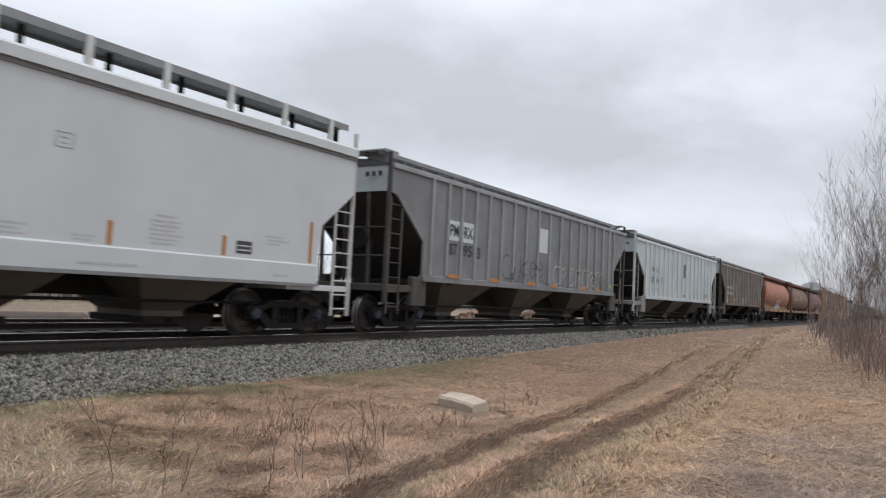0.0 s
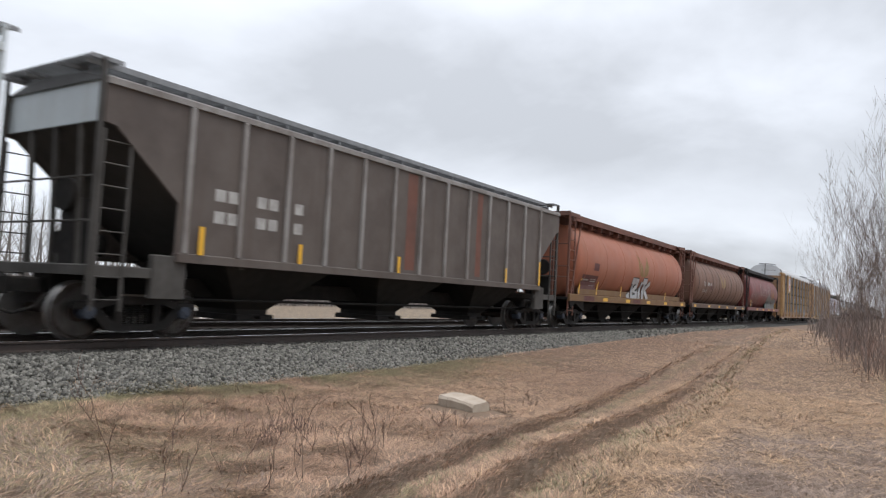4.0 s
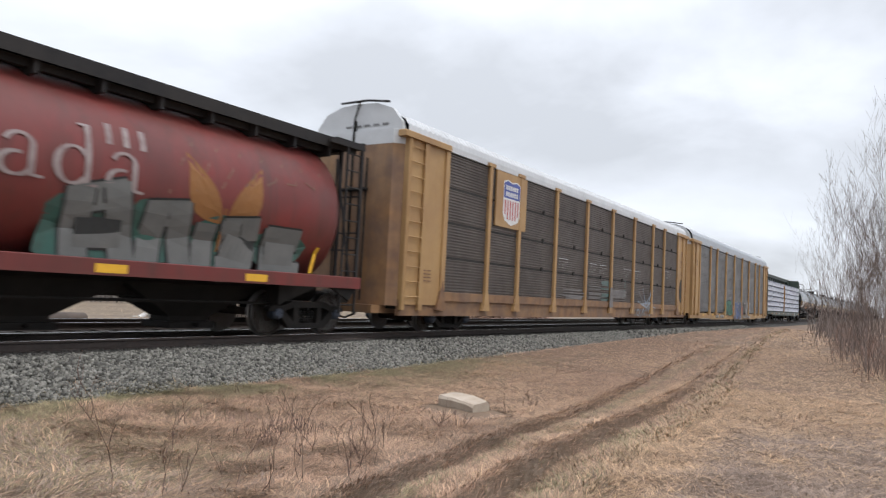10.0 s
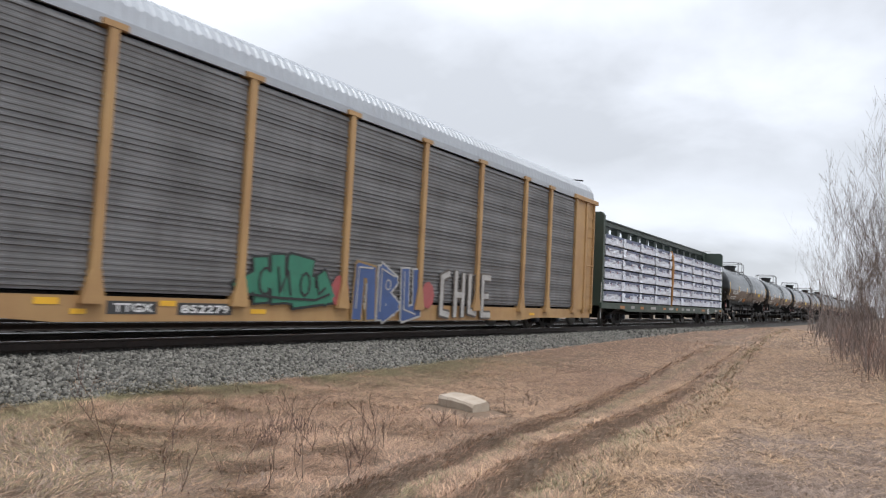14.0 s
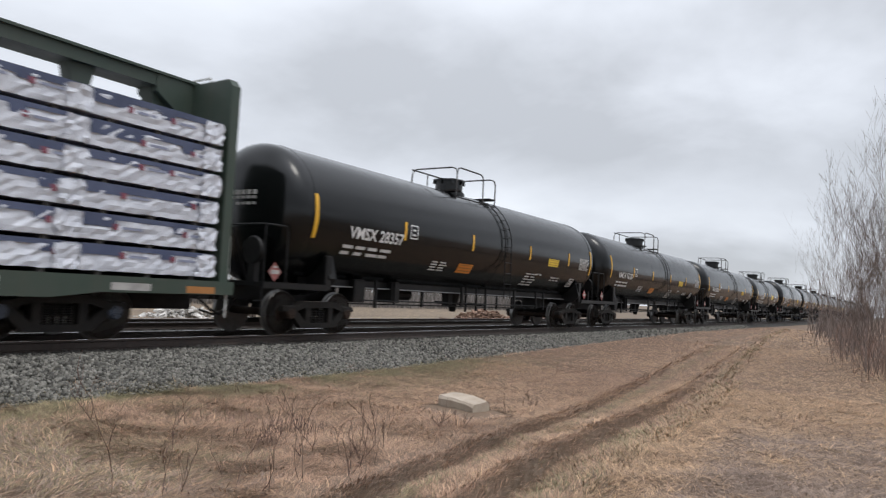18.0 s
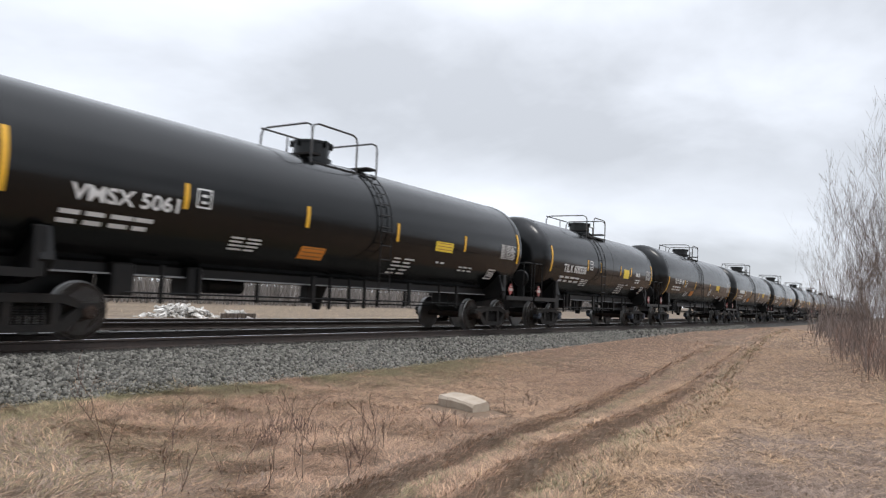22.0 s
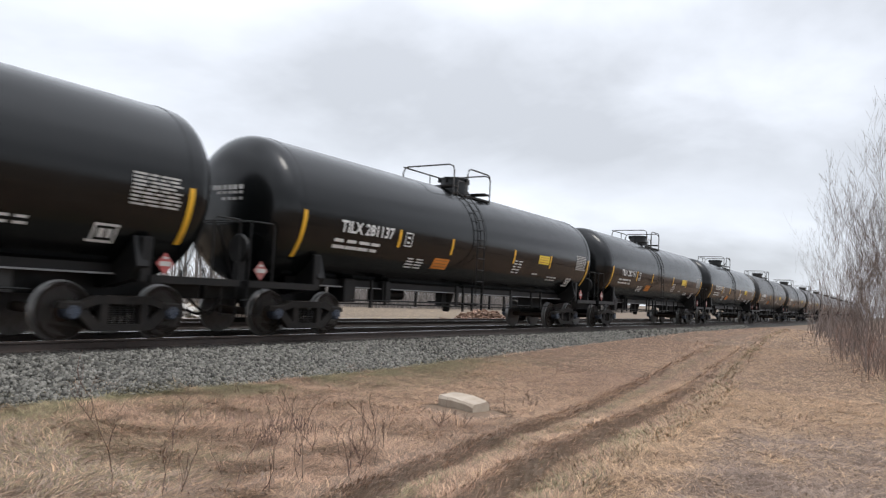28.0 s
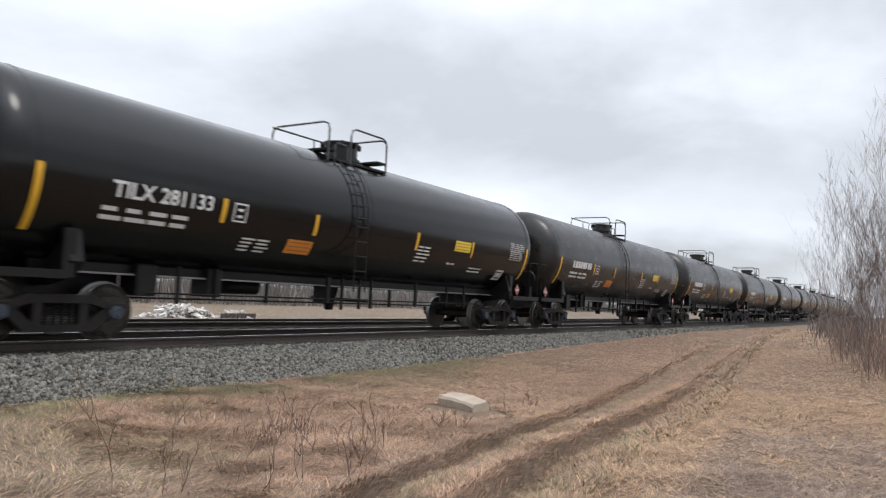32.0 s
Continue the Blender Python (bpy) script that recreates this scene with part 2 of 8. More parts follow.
    M["timber"] = s("raw_timber", (0.38, 0.26, 0.15), (0.28, 0.18, 0.10), 0.6, 2.0, 0.75)
    M["strap"] = s("orange_brown_load_strap", (0.34, 0.17, 0.055), (0.24, 0.12, 0.05), 0.6, 3.0, 0.6)
    M["pipe"] = s("dark_handrail_steel", (0.055, 0.055, 0.056), (0.10, 0.085, 0.07), 0.5, 4.0, 0.5, 0.3, bump=0.05)
    M["pipe_white"] = s("white_painted_handrail", (0.50, 0.50, 0.49), (0.36, 0.34, 0.31), 0.6, 3.0, 0.5, bump=0.05)
    M["rail"] = s("rusty_rail_steel", (0.050, 0.036, 0.030), (0.030, 0.026, 0.024), 0.6, 5.0, 0.7, 0.2, bump=0.15)
    M["railtop"] = s("polished_rail_head", (0.50, 0.50, 0.51), (0.36, 0.35, 0.34), 0.5, 3.0, 0.22, 1.0, bump=0.02)
    M["tie"] = s("creosoted_timber", (0.026, 0.0215, 0.0185), (0.05, 0.042, 0.036), 0.6, 3.0, 0.85, bump=0.3, per_piece=0.25)
    M["ballast"] = s("crushed_grey_ballast_bed", (0.040, 0.037, 0.032), (0.022, 0.0205, 0.018), 0.8, 14.0, 0.9, grain=60, bump=0.9, grain_amount=0.3)
    M["stone"] = s("crushed_grey_granite", (0.168, 0.160, 0.140), (0.095, 0.09, 0.078), 0.7, 9.0, 0.85, grain=90, bump=0.3, per_island=0.72)
    # darker copy of the granite, for stones in the train's shade
    M["stone_dark"] = s("train_shaded_granite", (0.060, 0.055, 0.048), (0.034, 0.031, 0.027), 0.7, 9.0, 0.85, grain=90, bump=0.3, per_island=0.5)
    M["concrete"] = s("weathered_pale_concrete", (0.47, 0.395, 0.315), (0.34, 0.27, 0.20), 0.7, 5.0, 0.85, grain=70, bump=0.4, grain_amount=0.2, streak=0.3, streak_col=(0.2, 0.15, 0.11))
    for key, a, b in (("straw", (0.405, 0.252, 0.166), (0.28, 0.172, 0.114)), ("straw_pale", (0.53, 0.352, 0.215), (0.40, 0.26, 0.16)), ("straw_green", (0.215, 0.185, 0.098), (0.30, 0.228, 0.137)), ("straw_field", (0.30, 0.225, 0.145), (0.17, 0.125, 0.082)),
                      ("straw_dark", (0.19, 0.134, 0.096), (0.27, 0.19, 0.137)), ("straw_grey", (0.33, 0.24, 0.186), (0.235, 0.168, 0.132))):
        M[key] = s(key + "_blades", a, b, 0.7, 2.3, 0.8, bump=0.0, per_island=0.60, grain=15.0, grain_amount=0.14)
    M["twig_dark"] = s("dark_red_brown_twig_bark", (0.12, 0.072, 0.056), (0.17, 0.11, 0.088), 0.6, 6.0, 0.85, bump=0.2)
    M["bark"] = s("grey_brown_willow_bark", (0.155, 0.118, 0.102), (0.22, 0.18, 0.16), 0.6, 6.0, 0.85, bump=0.2, per_island=0.3)
    M["bark_red"] = s("reddish_brown_twig_bark", (0.26, 0.165, 0.128), (0.33, 0.225, 0.18), 0.6, 6.0, 0.85, bump=0.2, per_island=0.3)
    M["brush"] = s("grey_brown_brush_bark", (0.20, 0.18, 0.165), (0.13, 0.115, 0.105), 0.6, 3.0, 0.85, bump=0.0, per_island=0.4)
    M["bark_pale"] = s("grey_poplar_bark", (0.22, 0.20, 0.185), (0.14, 0.125, 0.115), 0.6, 3.0, 0.85, bump=0.2, per_island=0.35)
    M["scrap"] = s("pale_torn_scrap", (0.60, 0.58, 0.55), (0.40, 0.36, 0.32), 0.7, 3.0, 0.7, per_island=0.3)
    M["log"] = s("dark_weathered_log", (0.075, 0.058, 0.048), (0.12, 0.09, 0.07), 0.6, 2.0, 0.85, bump=0.4)
    M["rust_pile"] = s("rusty_scrap_heap", (0.17, 0.095, 0.065), (0.25, 0.17, 0.12), 0.7, 1.5, 0.85, bump=0.5, per_island=0.4)
    M["spray_grey"] = s("grey_spray_paint", (0.15, 0.152, 0.146), (0.105, 0.108, 0.104), 0.6, 2.0, 0.55, bump=0.0)
    M["spray_silver"] = s("silver_spray_paint", (0.44, 0.45, 0.455), (0.25, 0.255, 0.26), 0.8, 4.0, 0.45, bump=0.0)
    M["spray_black"] = s("black_spray_paint", (0.02, 0.022, 0.022), rough=0.55, bump=0.0)
    M["spray_smoke"] = s("thin_black_spray_paint", (0.075, 0.078, 0.08), (0.13, 0.13, 0.13), 0.7, 4.0, 0.6, bump=0.0)
    M["spray_lime"] = s("lime_green_spray_paint", (0.16, 0.42, 0.07), (0.14, 0.34, 0.07), 0.5, 5.0, 0.5, bump=0.0)
    M["orange_dull"] = s("dull_orange_reflector", (0.42, 0.17, 0.045), (0.32, 0.14, 0.05), 0.6, 5.0, 0.55, bump=0.0)
    # roof grey darkened for the shade that the running boards throw on it
    M["roof_dull"] = s("board_shaded_roof_paint", (0.10, 0.10, 0.10), (0.06, 0.058, 0.055), 0.7, 1.5, 0.7, bump=0.06)
    M["spray_teal"] = s("teal_spray_paint", (0.03, 0.10, 0.08), (0.05, 0.06, 0.05), 0.6, 3.0, 0.55, bump=0.0)
    M["spray_green"] = s("green_spray_paint", (0.03, 0.17, 0.105), (0.025, 0.12, 0.08), 0.6, 3.0, 0.5, bump=0.0)
    M["spray_blue"] = s("blue_spray_paint", (0.045, 0.085, 0.22), (0.04, 0.07, 0.16), 0.6, 3.0, 0.5, bump=0.0)
    M["spray_pink"] = s("dull_red_spray_paint", (0.32, 0.075, 0.075), (0.25, 0.07, 0.07), 0.6, 3.0, 0.5, bump=0.0)
    M["sill_brown"] = s("dirty_brown_sill_paint", (0.10, 0.058, 0.04), (0.06, 0.04, 0.03), 0.8, 1.0, 0.65, bump=0.05, streak=0.4, streak_col=(0.05, 0.035, 0.028))
    M["seam_grime"] = s("grimy_hoop_seam", (0.06, 0.036, 0.026), (0.10, 0.055, 0.038), 0.7, 3.0, 0.75, bump=0.05)
    M["leaf_mark"] = s("faded_olive_leaf_mark", (0.20, 0.125, 0.035), (0.17, 0.10, 0.032), 0.6, 2.0, 0.6, bump=0.0)
    M["wheat"] = s("faded_wheat_mark", (0.27, 0.18, 0.075), (0.20, 0.12, 0.055), 0.6, 2.0, 0.6, bump=0.0)
    M["wheat_gold"] = s("gold_wheat_mark", (0.24, 0.10, 0.024), (0.19, 0.08, 0.02), 0.6, 2.0, 0.6, bump=0.0)
    M["olive_band"] = s("faded_olive_band_paint", (0.165, 0.088, 0.030), (0.125, 0.06, 0.026), 0.8, 1.0, 0.6, bump=0.0, streak=0.3, streak_col=(0.12, 0.06, 0.03))
    M["maroon"] = s("maroon_data_panel", (0.075, 0.018, 0.016), (0.10, 0.03, 0.025), 0.6, 2.0, 0.6, bump=0.0)
    M["shield_blue"] = s("shield_blue", (0.06, 0.085, 0.30), rough=0.5, bump=0.0)
    M["shield_red"] = s("shield_red", (0.42, 0.10, 0.09), rough=0.5, bump=0.0)
    M["shield_white"] = s("shield_white", (0.66, 0.66, 0.65), rough=0.5, bump=0.0)


make_materials()


def ground_material():
    """Matted dead grass, darkened for the shade between blades; soil colour paints the shaded rut faces."""
    mt = surface("thatch_shaded_dry_grass", (0.205, 0.134, 0.089), (0.13, 0.085, 0.058), 0.9, 1.3, 0.9, grain=34, bump=0.6, grain_amount=0.30, dust=(0.18, 0.125, 0.083), dust_amt=0.5)
    t = mt.node_tree
    b = t.nodes["Principled BSDF"]
    old = b.inputs["Base Color"].links[0].from_socket
    at = t.nodes.new("ShaderNodeAttribute")
    at.attribute_name = "rut_shade"
    nz = t.nodes.new("ShaderNodeTexNoise")
    nz.inputs["Scale"].default_value, nz.inputs["Detail"].default_value = 14.0, 4
    tc = t.nodes.new("ShaderNodeTexCoord")
    link(t, tc.outputs["Object"], nz.inputs["Vector"])
    add = t.nodes.new("ShaderNodeMath")
    add.operation = "ADD"
    link(t, at.outputs["Fac"], add.inputs[0])
    link(t, nz.outputs[0], add.inputs[1])
    rg = t.nodes.new("ShaderNodeMapRange")
    rg.inputs[1].default_value, rg.inputs[2].default_value = 0.75, 1.25
    link(t, add.outputs[0], rg.inputs[0])
    mx = t.nodes.new("ShaderNodeMix")
    mx.data_type = "RGBA"
    link(t, rg.outputs[0], mx.inputs[0])
    link(t, old, mx.inputs[6])
    # soil brown that stands for the shade on the rut faces
    mx.inputs[7].default_value = (0.17, 0.122, 0.085, 1)
    link(t, mx.outputs[2], b.inputs["Base Color"])
    return mt


M["ground"] = ground_material()
M["field"] = surface("dull_dry_field", (0.20, 0.148, 0.098), (0.11, 0.08, 0.055), 0.9, 0.5, 0.9, grain=7, bump=0.6, grain_amount=0.3, stretch=(0.3, 1.5, 1))
M["soil"] = surface("damp_dark_soil", (0.11, 0.078, 0.054), (0.19, 0.135, 0.092), 0.8, 2.5, 0.92, grain=30, bump=0.8, grain_amount=0.3)

# ---- mesh building ----


class Geo:
    """Gathers vertices and faces of one mesh; m is the slot of the faces that follow."""

    def __init__(self):
        self.v, self.f, self.mi, self.m = [], [], [], 0

    def add(self, vs, fs):
        o = len(self.v)
        self.v += [tuple(p) for p in vs]
        for f in fs:
            self.f.append([o + i for i in f])
            self.mi.append(self.m)
        return self

    def box(self, x0, x1, y0, y1, z0, z1, c=0.0):
        if c <= 0:
            vs = [(x, y, z) for x in (x0, x1) for y in (y0, y1) for z in (z0, z1)]
            return self.add(vs, [(0, 1, 3, 2), (4, 6, 7, 5), (0, 4, 5, 1), (2, 3, 7, 6), (0, 2, 6, 4), (1, 5, 7, 3)])
        # with chamfered upright and top edges
        ring = [(x0 + c, y0), (x1 - c, y0), (x1, y0 + c), (x1, y1 - c), (x1 - c, y1), (x0 + c, y1), (x0, y1 - c), (x0, y0 + c)]
        cx, cy = (x0 + x1) / 2, (y0 + y1) / 2
        sx, sy = 1 - 2 * c / max(x1 - x0, 1e-6), 1 - 2 * c / max(y1 - y0, 1e-6)
        top = [(cx + (x - cx) * sx, cy + (y - cy) * sy) for x, y in ring]
        vs = [(x, y, z0) for x, y in ring] + [(x, y, z1 - c) for x, y in ring] + [(x, y, z1) for x, y in top]
        fs = [tuple(range(7, -1, -1)), tuple(range(16, 24))]
        for k in (0, 8):
            fs += [(k + i, k + (i + 1) % 8, k + 8 + (i + 1) % 8, k + 8 + i) for i in range(8)]
        return self.add(vs, fs)

    def prism(self, poly, a, b, axis="y"):
        """A flat outline pushed through along an axis. poly in (x, z) for y, (y, z) for x, (x, y) for z."""
        def at(p, k):
            return {"y": (p[0], k, p[1]), "x": (k, p[0], p[1]), "z": (p[0], p[1], k)}[axis]
        n = len(poly)
        vs = [at(p, a) for p in poly] + [at(p, b) for p in poly]
        fs = [tuple(range(n)), tuple(range(2 * n - 1, n - 1, -1))] + [(i, n + i, n + (i + 1) % n, (i + 1) % n) for i in range(n)]
        return self.add(vs, fs)

    def loft(self, rings, closed=True, caps=True):
        n = len(rings[0])
        vs = [p for r in rings for p in r]
        fs = []
        for k in range(len(rings) - 1):
            for i in range(n if closed else n - 1):
                j = (i + 1) % n
                fs.append((k * n + i, k * n + j, (k + 1) * n + j, (k + 1) * n + i))
        if caps:
            fs.append(tuple(range(n - 1, -1, -1)))
            fs.append(tuple((len(rings) - 1) * n + i for i in range(n)))
        return self.add(vs, fs)

    def tube(self, pts, r, n=6):
        pts = [Vector(p) for p in pts]
        rings = []
        for i, p in enumerate(pts):
            d = (pts[min(i + 1, len(pts) - 1)] - pts[max(i - 1, 0)]).normalized()
            u = d.cross(Vector((0, 0, 1)) if abs(d.z) < 0.9 else Vector((1, 0, 0))).normalized()
            w = d.cross(u)
            rr = r[i] if isinstance(r, (list, tuple)) else r
            rings.append([tuple(p + rr * (math.cos(a) * u + math.sin(a) * w)) for a in (2 * math.pi * k / n for k in range(n))])
        return self.loft(rings)

    def turn(self, prof, axis="x", at=(0, 0, 0), n=32):
        """A profile of (along, radius) turned about an axis."""
        rings = []
        for a, r in prof:
            ring = []
            for k in range(n):
                c, s = r * math.cos(2 * math.pi * k / n), r * math.sin(2 * math.pi * k / n)
                q = {"x": (a, c, s), "y": (c, a, s), "z": (c, s, a)}[axis]
                ring.append((q[0] + at[0], q[1] + at[1], q[2] + at[2]))
            rings.append(ring)
        return self.loft(rings)


def part(name, geo, material, parent=None, label="", smooth=0.0, at=None):
    """Links a Geo as one mesh object under a thing or a part."""
    me = bpy.data.meshes.new(name)
    me.from_pydata(geo.v, [], geo.f)
    for mt in (material if isinstance(material, (list, tuple)) else [material]):
        me.materials.append(M[mt])
    if any(geo.mi):
        me.polygons.foreach_set("material_index", geo.mi)
    if smooth:
        me.shade_smooth()
        me.set_sharp_from_angle(angle=radians(smooth))
    me.update()
    ob = new(name, me)
    if at:
        ob.location = at
    if parent:
        ob.parent = parent
    if label:
        ob["label"] = label
    if name in ("data_table", "stencil_block", "stencilled_writing", "screen_holes", "car_number"):
        ob["kind"] = "stuff"
    return ob


def thing(name, label, category, group=""):
    return tagged(new(name), label, category, group)


def glyphs(text, size, spacing=1.0):
    """The built-in font as points and faces, its lower left corner at 0."""
    cu = bpy.data.curves.new("glyphs", "FONT")
    cu.body, cu.size, cu.space_character, cu.resolution_u, cu.offset = text, size, spacing, 3, 0.022 * size
    ob = bpy.data.objects.new("glyphs", cu)
    scene.collection.objects.link(ob)
    me = bpy.data.meshes.new_from_object(ob.evaluated_get(bpy.context.evaluated_depsgraph_get()))
    vs, fs = [tuple(v.co) for v in me.vertices], [tuple(p.vertices) for p in me.polygons]
    bpy.data.objects.remove(ob)
    bpy.data.meshes.remove(me)
    bpy.data.curves.remove(cu)
    return vs, fs


def sliced(vs, fs, height):
    """Cuts flat letters across, so that they can bend round a barrel."""
    bm = bmesh.new()
    pts = [bm.verts.new(v) for v in vs]
    for f in fs:
        try:
            bm.faces.new([pts[i] for i in f])
        except ValueError:
            pass
    n = int(height / 0.07) + 1
    for i in range(-1, n + 1):
        bmesh.ops.bisect_plane(bm, geom=bm.verts[:] + bm.edges[:] + bm.faces[:], plane_co=(0, height * i / n + 0.001, 0), plane_no=(0, 1, 0))
    bm.verts.index_update()
    out = [tuple(v.co) for v in bm.verts], [tuple(v.index for v in f.verts) for f in bm.faces]
    bm.free()
    return out


def lettering(geo, text, x, z, height, skin, width=None, spacing=1.0):
    """Painted letters of that cap height on the near side, whose surface is y = skin(x, z)."""
    vs, fs = glyphs(text, height / 0.69, spacing)
    w = max(v[0] for v in vs)
    k = width / w if width else 1.0
    if height > 0.2:
        vs, fs = sliced(vs, fs, height)
    geo.add([(x + v[0] * k, skin(x + v[0] * k, z + v[1]) - 0.007, z + v[1]) for v in vs], fs)


def patch(geo, x0, x1, z0, z1, skin, nx=1, nz=4, lift=0.006, slant=0.0):
    """A painted or glued patch that follows the near side; slant pushes its top along x."""
    vs = []
    for i in range(nx + 1):
        for j in range(nz + 1):
            z = z0 + (z1 - z0) * j / nz
            x = x0 + (x1 - x0) * i / nx + slant * j / nz
            vs.append((x, skin(x, z) - lift, z))
    fs = [(i * (nz + 1) + j, (i + 1) * (nz + 1) + j, (i + 1) * (nz + 1) + j + 1, i * (nz + 1) + j + 1) for i in range(nx) for j in range(nz)]
    geo.add(vs, fs)


def blob(geo, outline, skin, lift=0.006):
    """A painted shape from an outline of (x, z), as a fan about its middle."""
    cx, cz = sum(p[0] for p in outline) / len(outline), sum(p[1] for p in outline) / len(outline)
    n = len(outline)
    vs = [(cx, skin(cx, cz) - lift, cz)]
    for k in (0.5, 1.0):
        vs += [(cx + (x - cx) * k, skin(cx + (x - cx) * k, cz + (z - cz) * k) - lift, cz + (z - cz) * k) for x, z in outline]
    fs = [(0, 1 + i, 1 + (i + 1) % n) for i in range(n)] + [(1 + i, 1 + n + i, 1 + n + (i + 1) % n, 1 + (i + 1) % n) for i in range(n)]
    geo.add(vs, fs)


def stroke(geo, pts, w, skin, lift=0.009):
    """A painted line of width w along points (x, z)."""
    vs = []
    for i, (x, z) in enumerate(pts):
        a, b = pts[max(i - 1, 0)], pts[min(i + 1, len(pts) - 1)]
        dx, dz = b[0] - a[0], b[1] - a[1]
        l = math.hypot(dx, dz) or 1
        for s in (-1, 1):
            xx, zz = x - s * w / 2 * dz / l, z + s * w / 2 * dx / l
            vs.append((xx, skin(xx, zz) - lift, zz))
    geo.add(vs, [(2 * i, 2 * i + 1, 2 * i + 3, 2 * i + 2) for i in range(len(pts) - 1)])


def bars(geo, x, z, w, rows, h, gap, skin, rng, words=4):
    """Writing too small to read: rows of plain bars."""
    for r in range(rows):
        zz, xx = z - r * (h + gap), x
        for k in range(words):
            ww = w / words * rng.uniform(0.6, 0.95)
            patch(geo, xx, xx + ww, zz - h, zz, skin, 1, 1)
            xx += w / words
# ---- the train's speed and where each car stands in it ----
SPEEDS = [(0.0, 11.33), (6.0, 10.92), (12.0, 10.815), (20.0, 10.73), (32.0, 10.73)]   # seconds, metres a second


def travel(t):
    """Metres that the train has gone since the clip's start."""
    total = 0.0
    for (a, va), (b, vb) in zip(SPEEDS, SPEEDS[1:]):
        if t <= a:
            break
        k = min(t, b)
        vk = va + (vb - va) * (k - a) / (b - a)
        total += (va + vk) / 2 * (k - a)
    return total


WHEEL_R, WHEEL_R_SMALL = 0.47, 0.36
CARS, WHEELSETS = [], []      # (thing, place along the train), (wheelset, its place on the truck, radius)

# ---- trucks ----


def truck_meshes(r):
    """Bolster, side frame, spring group and wheelset of one kind of truck."""
    k = r / 0.47
    base = 0.9
    bol = Geo().box(-0.17, 0.17, -0.95, 0.95, r - 0.02, r + 0.22 * k, 0.03)
    bol.turn([(r + 0.2 * k, 0.3), (r + 0.36 * k, 0.3), (r + 0.36 * k, 0.15)], "z", (0, 0, 0), 16)
    bol.box(-0.7, 0.7, -0.06, 0.06, r - 0.12, r - 0.02)
    side = Geo()
    zt = r + 0.20 * k
    # top member, from one bearing box over the springs to the other
    side.prism([(-1.13, r + 0.05), (-1.10, r + 0.15), (-0.72, r + 0.17), (-0.5, zt + 0.06), (0.5, zt + 0.06), (0.72, r + 0.17), (1.10, r + 0.15), (1.13, r + 0.05),
                (0.75, r + 0.04), (0.46, zt - 0.07), (-0.46, zt - 0.07), (-0.75, r + 0.04)], -0.09, 0.09)
    # lower member
    side.prism([(-0.92, r + 0.06), (-0.70, r + 0.06), (-0.40, r - 0.20 * k), (0.40, r - 0.20 * k), (0.70, r + 0.06), (0.92, r + 0.06),
                (0.56, r - 0.30 * k), (0.42, r - 0.31 * k), (-0.42, r - 0.31 * k), (-0.56, r - 0.30 * k)], -0.08, 0.08)
    for s in (-1, 1):
        side.box(s * 0.36 - 0.07, s * 0.36 + 0.07, -0.08, 0.08, r - 0.26 * k, zt)
        side.box(s * base - 0.17, s * base + 0.17, -0.11, 0.11, r + 0.04, r + 0.17, 0.03)
    spring = Geo()
    prof, steps = [], 7
    for i in range(steps + 1):
        z = r - 0.2 * k + i * (0.26 * k) / steps
        prof += [(z, 0.042), (z + 0.012, 0.058), (z + 0.026, 0.042)]
    spring.turn(prof, "z", (0, 0, 0), 8)
    wh = Geo()
    wh.m = 0
    wh.turn([(-1.06, 0.07), (-0.62, 0.085), (0.62, 0.085), (1.06, 0.07)], "y", (0, 0, 0), 12)
    for s in (-1, 1):
        prof = [(s * 0.84, 0.1), (s * 0.84, 0.17), (s * 0.79, 0.2), (s * 0.765, r - 0.12), (s * 0.83, r - 0.075), (s * 0.83, r - 0.012)]
        wh.m = 0
        wh.turn(prof, "y", (0, 0, 0), 24)
        wh.m = 1
        wh.turn([(s * 0.83, r - 0.013), (s * 0.82, r - 0.002), (s * 0.725, r), (s * 0.715, r + 0.024), (s * 0.695, r + 0.026), (s * 0.690, r - 0.06), (s * 0.70, 0.2)], "y", (0, 0, 0), 30)
        # bearing, end cap and its three bolts
        wh.m = 2
        wh.turn([(s * 0.93, 0.05), (s * 0.93, 0.125), (s * 1.11, 0.125), (s * 1.13, 0.105), (s * 1.15, 0.105), (s * 1.155, 0.03)], "y", (0, 0, 0), 18)
        for q in range(3):
            a = 2 * math.pi * q / 3
            wh.turn([(s * 1.15, 0.02), (s * 1.175, 0.02), (s * 1.176, 0.005)], "y", (0.065 * math.cos(a), 0, 0.065 * math.sin(a)), 6)
    return bol, side, spring, wh


TRUCK_MESH = {}


def mesh_of(name, geo, mats, smooth=0.0):
    ob = part(name, geo, mats, None, "", smooth)
    me = ob.data
    bpy.data.objects.remove(ob)
    return me


